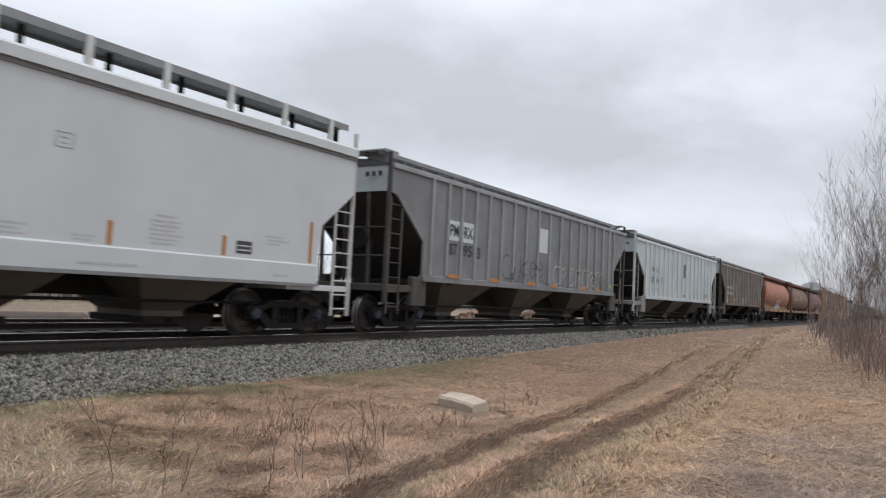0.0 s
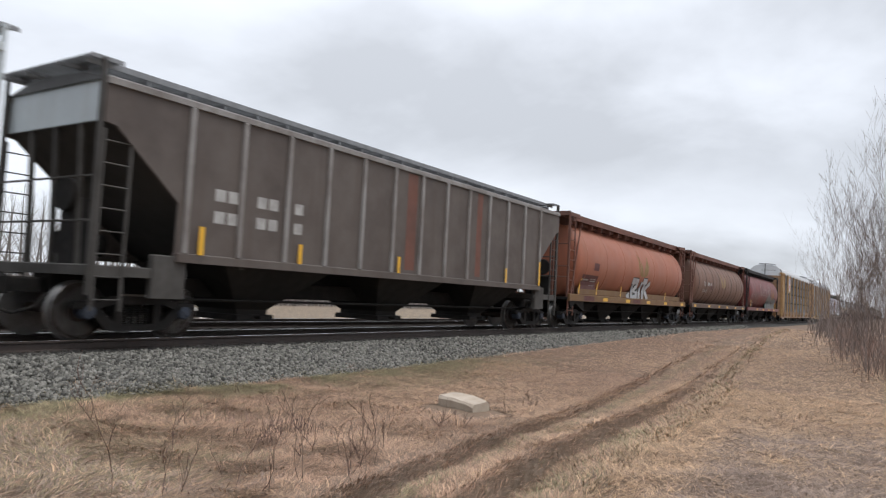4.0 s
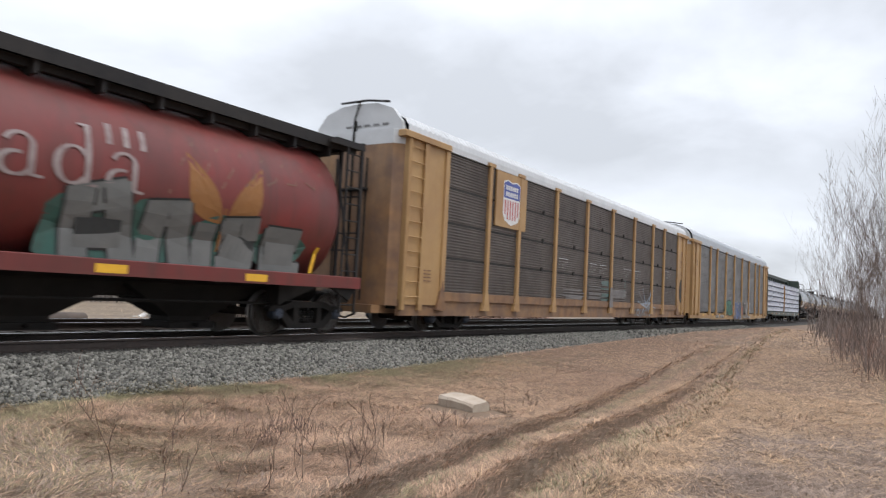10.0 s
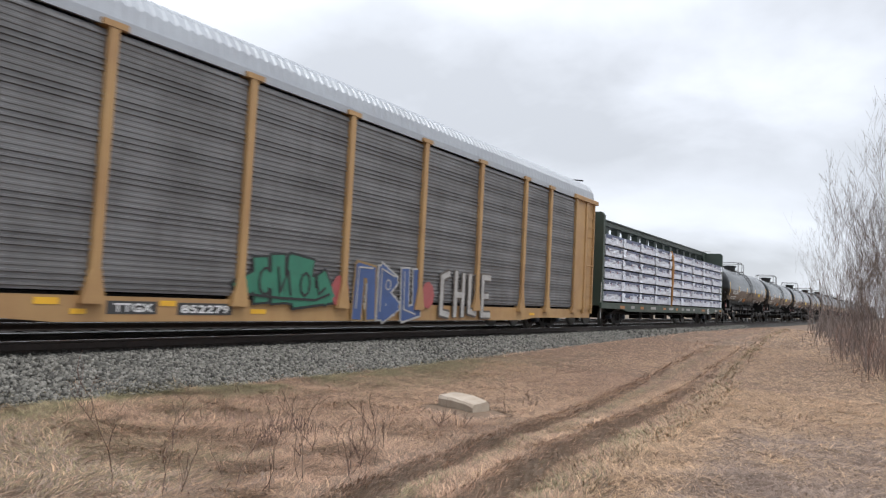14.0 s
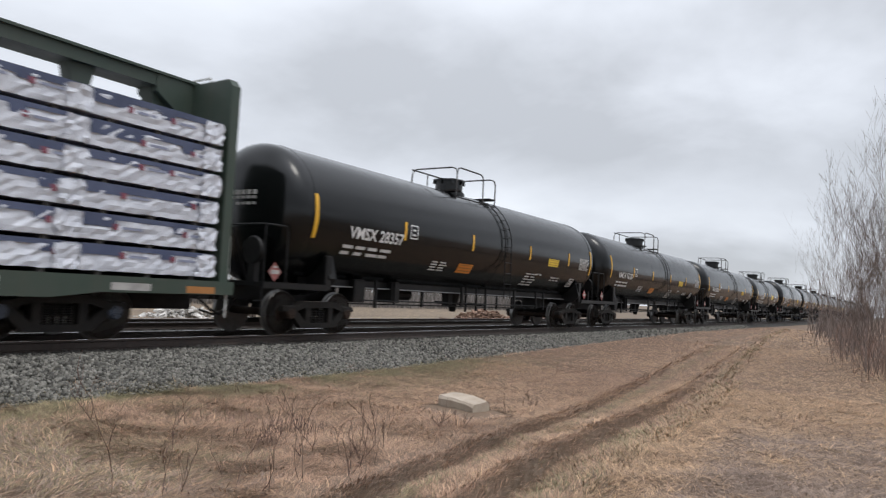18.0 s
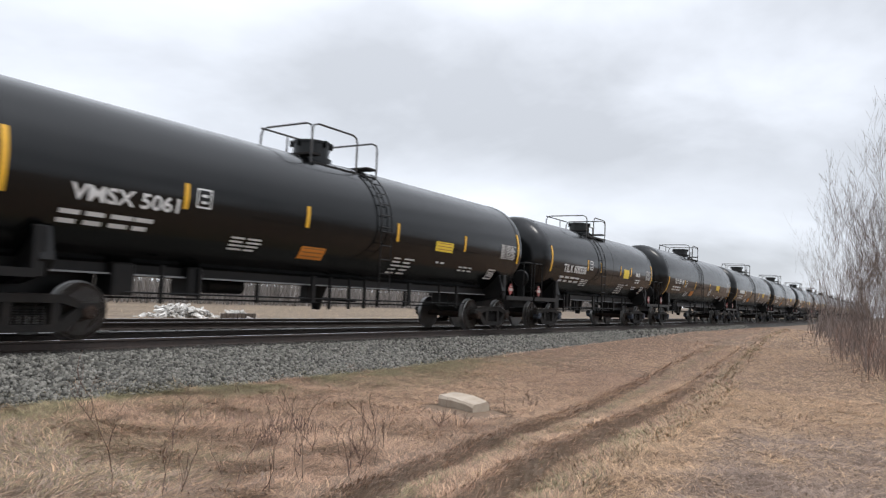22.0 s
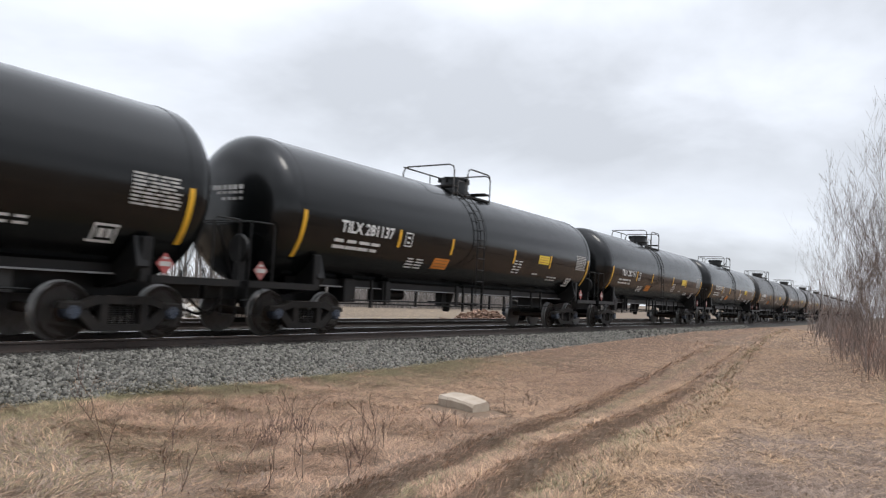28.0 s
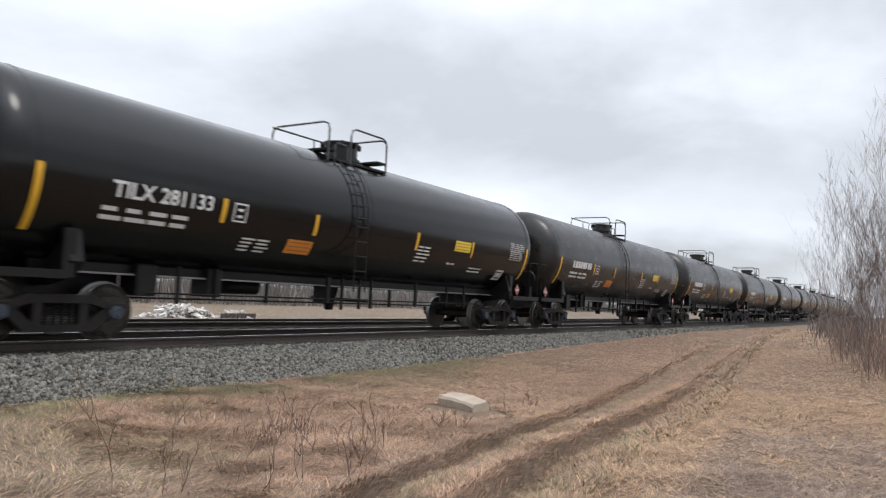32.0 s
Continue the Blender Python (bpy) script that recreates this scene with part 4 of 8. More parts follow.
def ribbed_hopper(label, half, side, rib, hop, marks, extra, ribs, bays, frame="sooty", walk_mat="grate", seed=3):
    """A covered hopper with flat ribbed sides, sloped ends and three bays."""
    car = thing("covered_hopper_car", label, "hopper car", "covered hopper cars of the train")
    rng = random.Random(seed)
    Y, ZE, ZS = 1.52, 4.15, 1.45
    outline = [(-half + 1.5, ZS), (half - 1.5, ZS), (half - 1.5, 2.35), (half - 0.25, 3.42), (half - 0.05, 3.45), (half - 0.05, ZE), (-half + 0.05, ZE), (-half + 0.05, 3.45), (-half + 0.25, 3.42), (-half + 1.5, 2.35)]
    for y in (-Y, Y):
        part("side_wall", Geo().prism(outline, y - 0.03, y + 0.03), side, car)
    # end sheet above, slope sheet, and floor sheets under it
    for s in (-1, 1):
        g = Geo()
        x0 = s * (half - 0.1)
        g.box(min(x0, x0 - s * 0.05), max(x0, x0 - s * 0.05), -Y + 0.03, Y - 0.03, 3.5, ZE)
        part("end_wall", g, "pale_rib", car)
        sl = Geo().prism([(x0, 3.52), (s * (half - 3.0), 1.3), (s * (half - 3.1), 1.3), (x0 - s * 0.1, 3.52)], -Y + 0.03, Y - 0.03)
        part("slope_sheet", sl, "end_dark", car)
        for y in (-0.75, 0.0, 0.75):
            b = Geo().tube([(s * (half - 0.15), y, 3.5), (s * (half - 0.25), y, 1.1)], 0.05, 6)
            part("end_post", b, frame if y else "end_dark", car)
        pf = Geo().box(min(s * (half - 1.8), s * (half + 0.02)), max(s * (half - 1.8), s * (half + 0.02)), -1.5, 1.5, 1.05, 1.22, 0.02)
        pf.box(min(s * (half - 1.75), s * (half - 1.1)), max(s * (half - 1.75), s * (half - 1.1)), -1.54, -1.38, 0.72, 1.45, 0.02)
        pf.box(min(s * (half - 1.75), s * (half - 1.1)), max(s * (half - 1.75), s * (half - 1.1)), 1.38, 1.54, 0.72, 1.45, 0.02)
        part("end_platform", pf, frame, car)
        for y in (-1.5, 1.5):
            ladder(car, "corner_ladder", s * (half - 0.02), y * 0.985, 0.75, ZE + 0.3, 0.05, frame if rib != "pale_rib" else rib, "y", 2)
            ladder(car, "end_ladder", s * (half - 0.33), y, 0.5, 3.35, 0.48, frame, "x", 8, 0.013)
        g = Geo().tube([(s * half, -1.45, 1.9), (s * half, 1.45, 1.9)], 0.02, 5)
        g.tube([(s * half, -1.45, 2.6), (s * half, 1.45, 2.6)], 0.02, 5)
        part("end_handrail", g, frame, car)
        if s < 0:
            bw = Geo().turn([(-0.05, 0.02), (-0.05, 0.27), (0.0, 0.3), (0.04, 0.28), (0.05, 0.1)], "x", (-half + 0.1, -0.55, 2.35), 20)
            bw.box(-half + 0.15, -half + 0.4, -0.75, -0.35, 1.2, 2.3)
            part("hand_brake", bw, "iron", car)
            cy = Geo().turn([(-0.4, 0.05), (-0.4, 0.2), (0.4, 0.2), (0.4, 0.05)], "x", (-half + 0.9, 0.3, 1.6), 16)
            part("brake_cylinder", cy, "iron", car)
        add_coupler(car, s * (half - 0.05), s)
    # ribs
    for x in ribs:
        for y in (-Y, Y):
            g = Geo().box(x - 0.055, x + 0.055, y - 0.10 if y < 0 else y, y if y < 0 else y + 0.10, ZS + 0.06, ZE - 0.1, 0.02)
            part("rib", g, rib, car)
    for y in (-Y, Y):
        sl = Geo().box(-half + 1.5, half - 1.5, y - 0.09, y + 0.09, ZS - 0.1, ZS + 0.06, 0.02)
        part("side_sill", sl, side, car)
        ev = Geo().box(-half + 0.05, half - 0.05, y - 0.08, y + 0.08, ZE - 0.1, ZE + 0.02, 0.02)
        part("eave_rail", ev, rib, car)
    roof = Geo().loft([[(x, -Y, ZE), (x, -Y * 0.55, ZE + 0.16), (x, 0, ZE + 0.2), (x, Y * 0.55, ZE + 0.16), (x, Y, ZE)] for x in (-half + 0.05, half - 0.05)], True, True)
    # shade below the running boards is in the roof's colour
    part("roof", roof, "roof_dull", car)
    for y in (-0.90, 0.90):
        rw = Geo()
        for k in (-0.29, 0.26):
            rw.box(-half - 0.12, half + 0.12, y + k, y + k + 0.03, ZE + 0.24, ZE + 0.34)
        n = int((2 * half + 0.2) / 0.09)
        for i in range(n):
            x = -half - 0.1 + 0.09 * i
            rw.box(x, x + 0.035, y - 0.26, y + 0.26, ZE + 0.30, ZE + 0.33)
        for i in range(22):
            x = -half + 0.2 + (2 * half - 0.4) * i / 21
            rw.box(x - 0.02, x + 0.02, y - 0.28, y + 0.28, ZE + 0.10, ZE + 0.25)
        part("running_board", rw, walk_mat, car)
    for s in (-1, 1):
        eb = Geo()
        for i in range(8):
            x = s * (half - 0.35) + s * 0.07 * i
            eb.box(x - 0.018, x + 0.018, -1.45, 1.45, ZE + 0.31, ZE + 0.34)
        for yy in (-1.45, -0.5, 0.5, 1.42):
            eb.box(min(s * (half - 0.37), s * (half + 0.2)), max(s * (half - 0.37), s * (half + 0.2)), yy, yy + 0.03, ZE + 0.27, ZE + 0.32)
        part("end_running_board", eb, walk_mat, car)
    hatch = Geo().box(-half + 1.2, half - 1.2, -0.35, 0.35, ZE + 0.14, ZE + 0.30, 0.04)
    part("roof_hatch", hatch, side, car)
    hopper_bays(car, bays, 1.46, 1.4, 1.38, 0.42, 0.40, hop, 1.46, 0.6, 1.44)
    underframe(car, half - 0.1, 0.75, 1.1, "iron")
    extra(car, half, wall_skin(Y + 0.034), rng)
    for s in (-1, 1):
        add_truck(car, s * (half - 1.2))
    return car


def each(car, name, mat, label, draws):
    """One part for each painted piece."""
    for fn in draws:
        g = Geo()
        fn(g)
        part(name, g, mat, car, label)


def word(text, x, z, h, w, y=-1.558):
    return lambda g: lettering(g, text, x, z, h, lambda a, b: y, w)


def panel(x0, x1, z0, z1, y=-1.554):
    return lambda g: patch(g, x0, x1, z0, z1, lambda a, b: y, 1, 1, 0.0)


def curl(pts, w, y=-1.556, ribs=()):
    """A sprayed line that climbs over the ribs it crosses."""
    def sk(x, z):
        return -1.627 if any(abs(x - r) < 0.09 for r in ribs) else y

    def draw(g):
        fine = []
        for a, b in zip(pts, pts[1:]):
            n = max(1, int(math.hypot(b[0] - a[0], b[1] - a[1]) / 0.05))
            fine += [(a[0] + (b[0] - a[0]) * i / n, a[1] + (b[1] - a[1]) * i / n) for i in range(n)]
        stroke(g, fine + [pts[-1]], w, sk, 0.0)
    return draw


def arc(cx, cz, rx, rz, a0, a1, n=9, lean=0.0):
    out = []
    for i in range(n):
        a = radians(a0 + (a1 - a0) * i / (n - 1))
        z = rz * math.sin(a)
        out.append((cx + rx * math.cos(a) + lean * z, cz + z))
    return out


RIBS_GREY = (-6.9, -6.12, -5.40, -4.62, -3.83, -3.04, -2.21, -1.33, -0.41, 0.51, 1.44, 2.35, 3.26, 4.10, 4.92, 5.74, 6.45, 7.02)
RIBS_PALE = (-7.0, -6.27, -5.51, -4.66, -3.83, -3.04, -2.17, -1.22, -0.27, 0.65, 1.61, 2.59, 3.42, 4.31, 5.14, 6.03, 6.85)
RIBS_BROWN = tuple(-7.1 + 1.183 * i for i in range(13))


def marks_grey(car, half, skin, rng):
    each(car, "painted_panel", "pale_rib", "pale painted patch", [panel(-6.03, -5.48, 2.53, 3.08), panel(-5.30, -4.70, 2.53, 3.10), panel(-0.32, 0.43, 2.64, 3.46)])
    each(car, "stencilled_writing", "letter_black", "black stencilled letters", [word("PM", -5.98, 2.66, 0.31, 0.46), word("RX", -5.24, 2.66, 0.31, 0.5), word("87", -5.98, 2.15, 0.30, 0.42), word("95", -5.25, 2.15, 0.30, 0.5), word("3", -4.48, 2.13, 0.31, 0.22)])
    rb = RIBS_GREY
    each(car, "spray_scrawl", "spray_smoke", "black spray-paint scrawl", [curl(p, w, ribs=rb) for p, w in (
        (arc(-2.55, 2.0, 0.35, 0.38, 60, 300), 0.07), ([(-2.05, 2.5), (-2.12, 1.62)], 0.06), (arc(-2.0, 1.75, 0.28, 0.22, 150, 370), 0.06),
        ([(-1.62, 2.45), (-1.66, 1.62)], 0.06), ([(-1.18, 2.35), (-1.62, 2.0), (-1.05, 1.6)], 0.06), (arc(-0.68, 2.0, 0.22, 0.28, 20, 330), 0.06), ([(-0.88, 2.02), (-0.46, 2.06)], 0.05),
        (arc(-0.12, 2.02, 0.2, 0.26, 20, 340), 0.06), ([(-0.3, 2.02), (0.1, 2.06)], 0.05), ([(-0.3, 1.72), (0.5, 1.58)], 0.05))])
    for i in range(7):
        x = 1.0 + i * 0.68
        loop = [(x, 1.62), (x + 0.05, 2.2 - 0.05 * (i % 3)), (x + 0.3, 2.28 - 0.04 * (i % 2)), (x + 0.42, 2.0), (x + 0.2, 1.9), (x + 0.48, 1.58)] if i % 2 else arc(x + 0.26, 1.93, 0.27, 0.33, 30, 330, 11)
        each(car, "spray_outline", "letter_dim", "dull white spray-paint outline", [curl(loop, 0.06, -1.556, rb)])
        each(car, "spray_scrawl", "spray_smoke", "black spray-paint scrawl", [curl([(a + 0.07, b - 0.05) for a, b in loop], 0.035, -1.558, rb)])
    each(car, "spray_scrawl", "spray_smoke", "black spray-paint scrawl", [curl(arc(6.0, 1.78, 0.3, 0.2, 0, 400, 12), 0.05, -1.556, rb), curl(arc(5.35, 1.8, 0.25, 0.24, 0, 400, 12), 0.05, -1.556, rb)])
    each(car, "spray_dab", "spray_lime", "lime green spray dab", [lambda g: blob(g, arc(5.62, 2.13, 0.10, 0.10, 0, 320, 9), lambda a, b: -1.556, 0.0), lambda g: blob(g, arc(6.86, 1.74, 0.15, 0.10, 0, 320, 9), lambda a, b: -1.556, 0.0)])
    for x, w in ((-6.05, 0.5), (-3.73, 0.54), (-1.21, 0.62), (0.71, 0.5), (3.37, 0.6), (4.95, 0.5)):
        each(car, "reflector", "orange_dull", "dull orange reflector", [panel(x, x + w, 1.49, 1.60, -1.63)])
    each(car, "end_writing", "letter_black", "small black end stencil", [lambda g, y=y: g.box(-half - 0.005, -half + 0.0, y, y + 0.12, 3.86, 3.98) for y in (-1.25, -1.05, -0.85, -0.1, 0.1, 0.3, 0.5)])


def marks_pale(car, half, skin, rng):
    each(car, "painted_panel", "white_car", "whiter painted patch", [panel(-6.05, -5.57, 2.64, 3.02), panel(-5.30, -4.74, 2.62, 3.04)])
    each(car, "dark_panel", "spray_smoke", "dark grey painted square", [panel(0.05, 0.55, 2.66, 3.44)])
    each(car, "stencilled_writing", "letter_grey", "faded black stencilled letters", [word("PM", -6.0, 2.70, 0.26, 0.42), word("RX", -5.24, 2.70, 0.26, 0.46), word("87", -5.97, 2.15, 0.30, 0.42), word("44", -5.20, 2.15, 0.30, 0.44), word("7", -4.34, 2.13, 0.32, 0.2)])
    each(car, "faded_writing", "letter_soft", "half painted-over stencil", [panel(x, x + w, z, z + 0.22) for x, w, z in ((-5.95, 0.3, 1.72), (-5.35, 0.2, 1.74), (-5.1, 0.2, 1.7), (-4.82, 0.1, 1.7), (-4.3, 0.07, 1.66), (-4.12, 0.2, 1.66), (-3.72, 0.18, 1.66), (-3.48, 0.18, 1.66))])
    each(car, "dark_label", "letter_black", "small dark label", [panel(5.40, 5.75, 1.68, 1.90), panel(0.1, 0.4, 1.6, 1.72)])
    for x, z0, z1 in ((-6.93, 1.6, 2.46), (-4.47, 1.52, 1.9), (-1.03, 1.5, 1.97), (1.76, 1.5, 1.93), (5.0, 1.5, 1.9), (7.0, 1.5, 2.1)):
        each(car, "reflector", "yellow", "orange-yellow upright reflector", [panel(x, x + 0.11, z0, z1, -1.63)])
    each(car, "end_writing", "letter_black", "small black end stencil", [lambda g, y=y: g.box(-half - 0.005, -half + 0.0, y, y + 0.1, 3.84, 3.94) for y in (-1.2, -1.05, -0.9, -0.75)])


def marks_brown(car, half, skin, rng):
    for x, z1 in ((-6.85, 2.0), (-4.4, 1.9), (-1.0, 1.9), (4.6, 1.95), (7.0, 2.3)):
        each(car, "reflector", "yellow", "orange-yellow upright reflector", [panel(x, x + 0.11, 1.5, z1, -1.63)])
    each(car, "faded_writing", "letter_dim", "faded stencil", [panel(x, x + 0.24, z, z + 0.22) for z in (2.1, 2.5) for x in (-6.5, -6.2, -5.5, -5.2, -4.5)])
    each(car, "rust_streak", "rust_roof", "wide dark red rust run", [panel(-0.62, -0.20, 1.6, 4.02), panel(2.85, 3.15, 1.6, 4.02)])


def white_hopper():
    """The smooth-sided white covered hopper."""
    car = thing("covered_hopper_car", "smooth white covered hopper car with a raised roof walkway", "hopper car", "covered hopper cars of the train")
    rng = random.Random(11)
    half, Y, ZE = 9.0, 1.53, 4.02
    outline = [(-half + 1.15, 1.15), (half - 1.15, 1.15), (half - 1.0, 2.37), (half - 0.05, 3.15), (half - 0.05, ZE), (-half + 0.05, ZE), (-half + 0.05, 3.15), (-half + 1.0, 2.37)]
    for y in (-Y, Y):
        part("side_wall", Geo().prism(outline, y - 0.03, y + 0.03), "white_car", car)
        sl = Geo().box(-half + 1.1, half - 1.1, y - 0.09, y + 0.09, 1.12, 1.52, 0.03)
        part("side_sill", sl, "white_car", car)
        lip = Geo().box(-half + 1.1, half - 1.1, y - 0.11, y + 0.11, 1.06, 1.12)
        part("sill_lip", lip, "letter_grey", car)
        ev = Geo().box(-half, half, y - 0.11, y + 0.09, ZE - 0.02, ZE + 0.2, 0.05)
        part("eave_rail", ev, "white_car", car)
        er = Geo().box(-half, half, y - 0.06, y + 0.05, ZE - 0.09, ZE - 0.02)
        part("eave_gutter", er, "letter_grey", car)
    roof = Geo().loft([[(x, -Y, ZE + 0.1), (x, -0.9, ZE + 0.3), (x, 0, ZE + 0.36), (x, 0.9, ZE + 0.3), (x, Y, ZE + 0.1)] for x in (-half, half)])
    part("roof", roof, "white_car", car)
    for y in (-0.85, 0.85):
        rw = Geo().box(-half - 0.1, half + 0.1, y - 0.3, y + 0.3, ZE + 0.72, ZE + 0.76)
        rw.box(-half - 0.1, half + 0.1, y - 0.32, y - 0.3, ZE + 0.66, ZE + 0.8)
        rw.box(-half - 0.1, half + 0.1, y + 0.3, y + 0.32, ZE + 0.66, ZE + 0.8)
        part("running_board", rw, "grate", car, "grey steel grating")
        for i in range(13):
            x = -half + 0.5 + (2 * half - 1.0) * i / 12
            g = Geo().box(x - 0.06, x + 0.06, y - 0.36 if y < 0 else y + 0.28, y - 0.28 if y < 0 else y + 0.36, ZE + 0.15, ZE + 0.8, 0.01)
            part("walkway_post", g, "pipe_white", car)
            g = Geo().box(x + 0.5, x + 0.56, y - 0.05, y + 0.05, ZE + 0.2, ZE + 0.72)
            part("walkway_bracket", g, "iron", car)
    hatch = Geo().box(-half + 1.0, half - 1.0, -0.4, 0.4, ZE + 0.3, ZE + 0.55, 0.06)
    part("roof_hatch", hatch, "white_car", car)
    for s in (-1, 1):
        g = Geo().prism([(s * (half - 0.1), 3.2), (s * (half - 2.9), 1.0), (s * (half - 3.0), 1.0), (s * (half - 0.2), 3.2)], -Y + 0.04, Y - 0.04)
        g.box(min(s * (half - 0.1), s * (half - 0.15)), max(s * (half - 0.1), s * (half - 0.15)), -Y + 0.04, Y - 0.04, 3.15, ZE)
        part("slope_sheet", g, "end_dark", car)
        for y in (-1.5, 1.5):
            ladder(car, "end_ladder", s * (half - 0.28), y, 0.45, 2.9 if s < 0 else 2.9, 0.5, "pipe_white", "x", 8, 0.018)
            ladder(car, "corner_ladder", s * (half + 0.0), y, 0.45, ZE + 0.55, 0.05, "pipe_white", "y", 2)
        pf = Geo().box(min(s * (half - 1.9), s * half), max(s * (half - 1.9), s * half), -1.5, 1.5, 0.98, 1.1, 0.02)
        part("end_platform", pf, "white_car", car)
        add_coupler(car, s * (half - 0.05), s)
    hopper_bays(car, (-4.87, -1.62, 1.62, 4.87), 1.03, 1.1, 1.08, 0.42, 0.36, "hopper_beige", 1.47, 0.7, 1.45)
    underframe(car, half - 0.1, 0.72, 1.05, "iron")
    for x, z1 in ((7.62, 2.40), (5.37, 1.90), (3.13, 1.92), (0.0, 1.92), (-3.1, 1.92), (-6.2, 1.92)):
        each(car, "reflector", "rust_decal", "orange-brown upright reflector", [panel(x, x + 0.09, 1.54, z1, -1.566)])
    rows = [(3.98, 0.42, 2.12)] + [(3.86 + 0.04 * (k % 2), 0.62 - 0.07 * (k % 3), 2.03 - 0.075 * k) for k in range(6)] + [(1.3, 0.62, 1.74), (1.3, 0.5, 1.67), (1.3, 0.6, 1.60), (2.56, 0.38, 1.66), (2.6, 0.32, 1.60), (6.37, 0.5, 2.0), (6.45, 0.6, 1.93), (6.4, 0.4, 1.86)]
    each(car, "small_writing", "letter_soft", "small grey stencil line", [panel(x, x + w, z - 0.035, z, -1.563) for x, w, z in rows])
    each(car, "sill_writing", "letter_soft", "small grey sill stencil", [panel(x, x + w, 1.215, 1.26, -1.624) for x, w in ((2.66, 0.3), (3.0, 0.25), (3.3, 0.37), (6.6, 0.4))])

    def frame_mark(g):
        for q in ((2.22, 2.50, 3.12, 3.135), (2.22, 2.50, 2.90, 2.915), (2.22, 2.235, 2.9, 3.13), (2.485, 2.5, 2.9, 3.13), (2.3, 2.42, 3.04, 3.06), (2.32, 2.4, 2.96, 2.98)):
            patch(g, *q, lambda a, b: -1.563, 1, 1, 0.0)
    each(car, "square_mark", "letter_grey", "small square grey mark", [frame_mark])
    each(car, "dark_label", "letter_black", "dark square label", [panel(5.70, 6.08, 1.60, 1.84, -1.563)])
    each(car, "label_writing", "letter", "white bars on the label", [panel(5.73, 6.04, z, z + 0.02, -1.567) for z in (1.66, 1.74)])
    for s in (-1, 1):
        add_truck(car, s * (half - 1.4))
    return car


CYL_Z, CYL_A, CYL_B = 2.66, 1.53, 1.62


def cyl_skin(x, z):
    k = (z - CYL_Z) / CYL_B
    return -CYL_A * math.sqrt(max(0.02, 1 - k * k)) if z > CYL_Z - 0.9 else -CYL_A * math.sqrt(1 - (0.9 / CYL_B) ** 2) - 0.02


def sill_skin(x, z):
    return -1.52


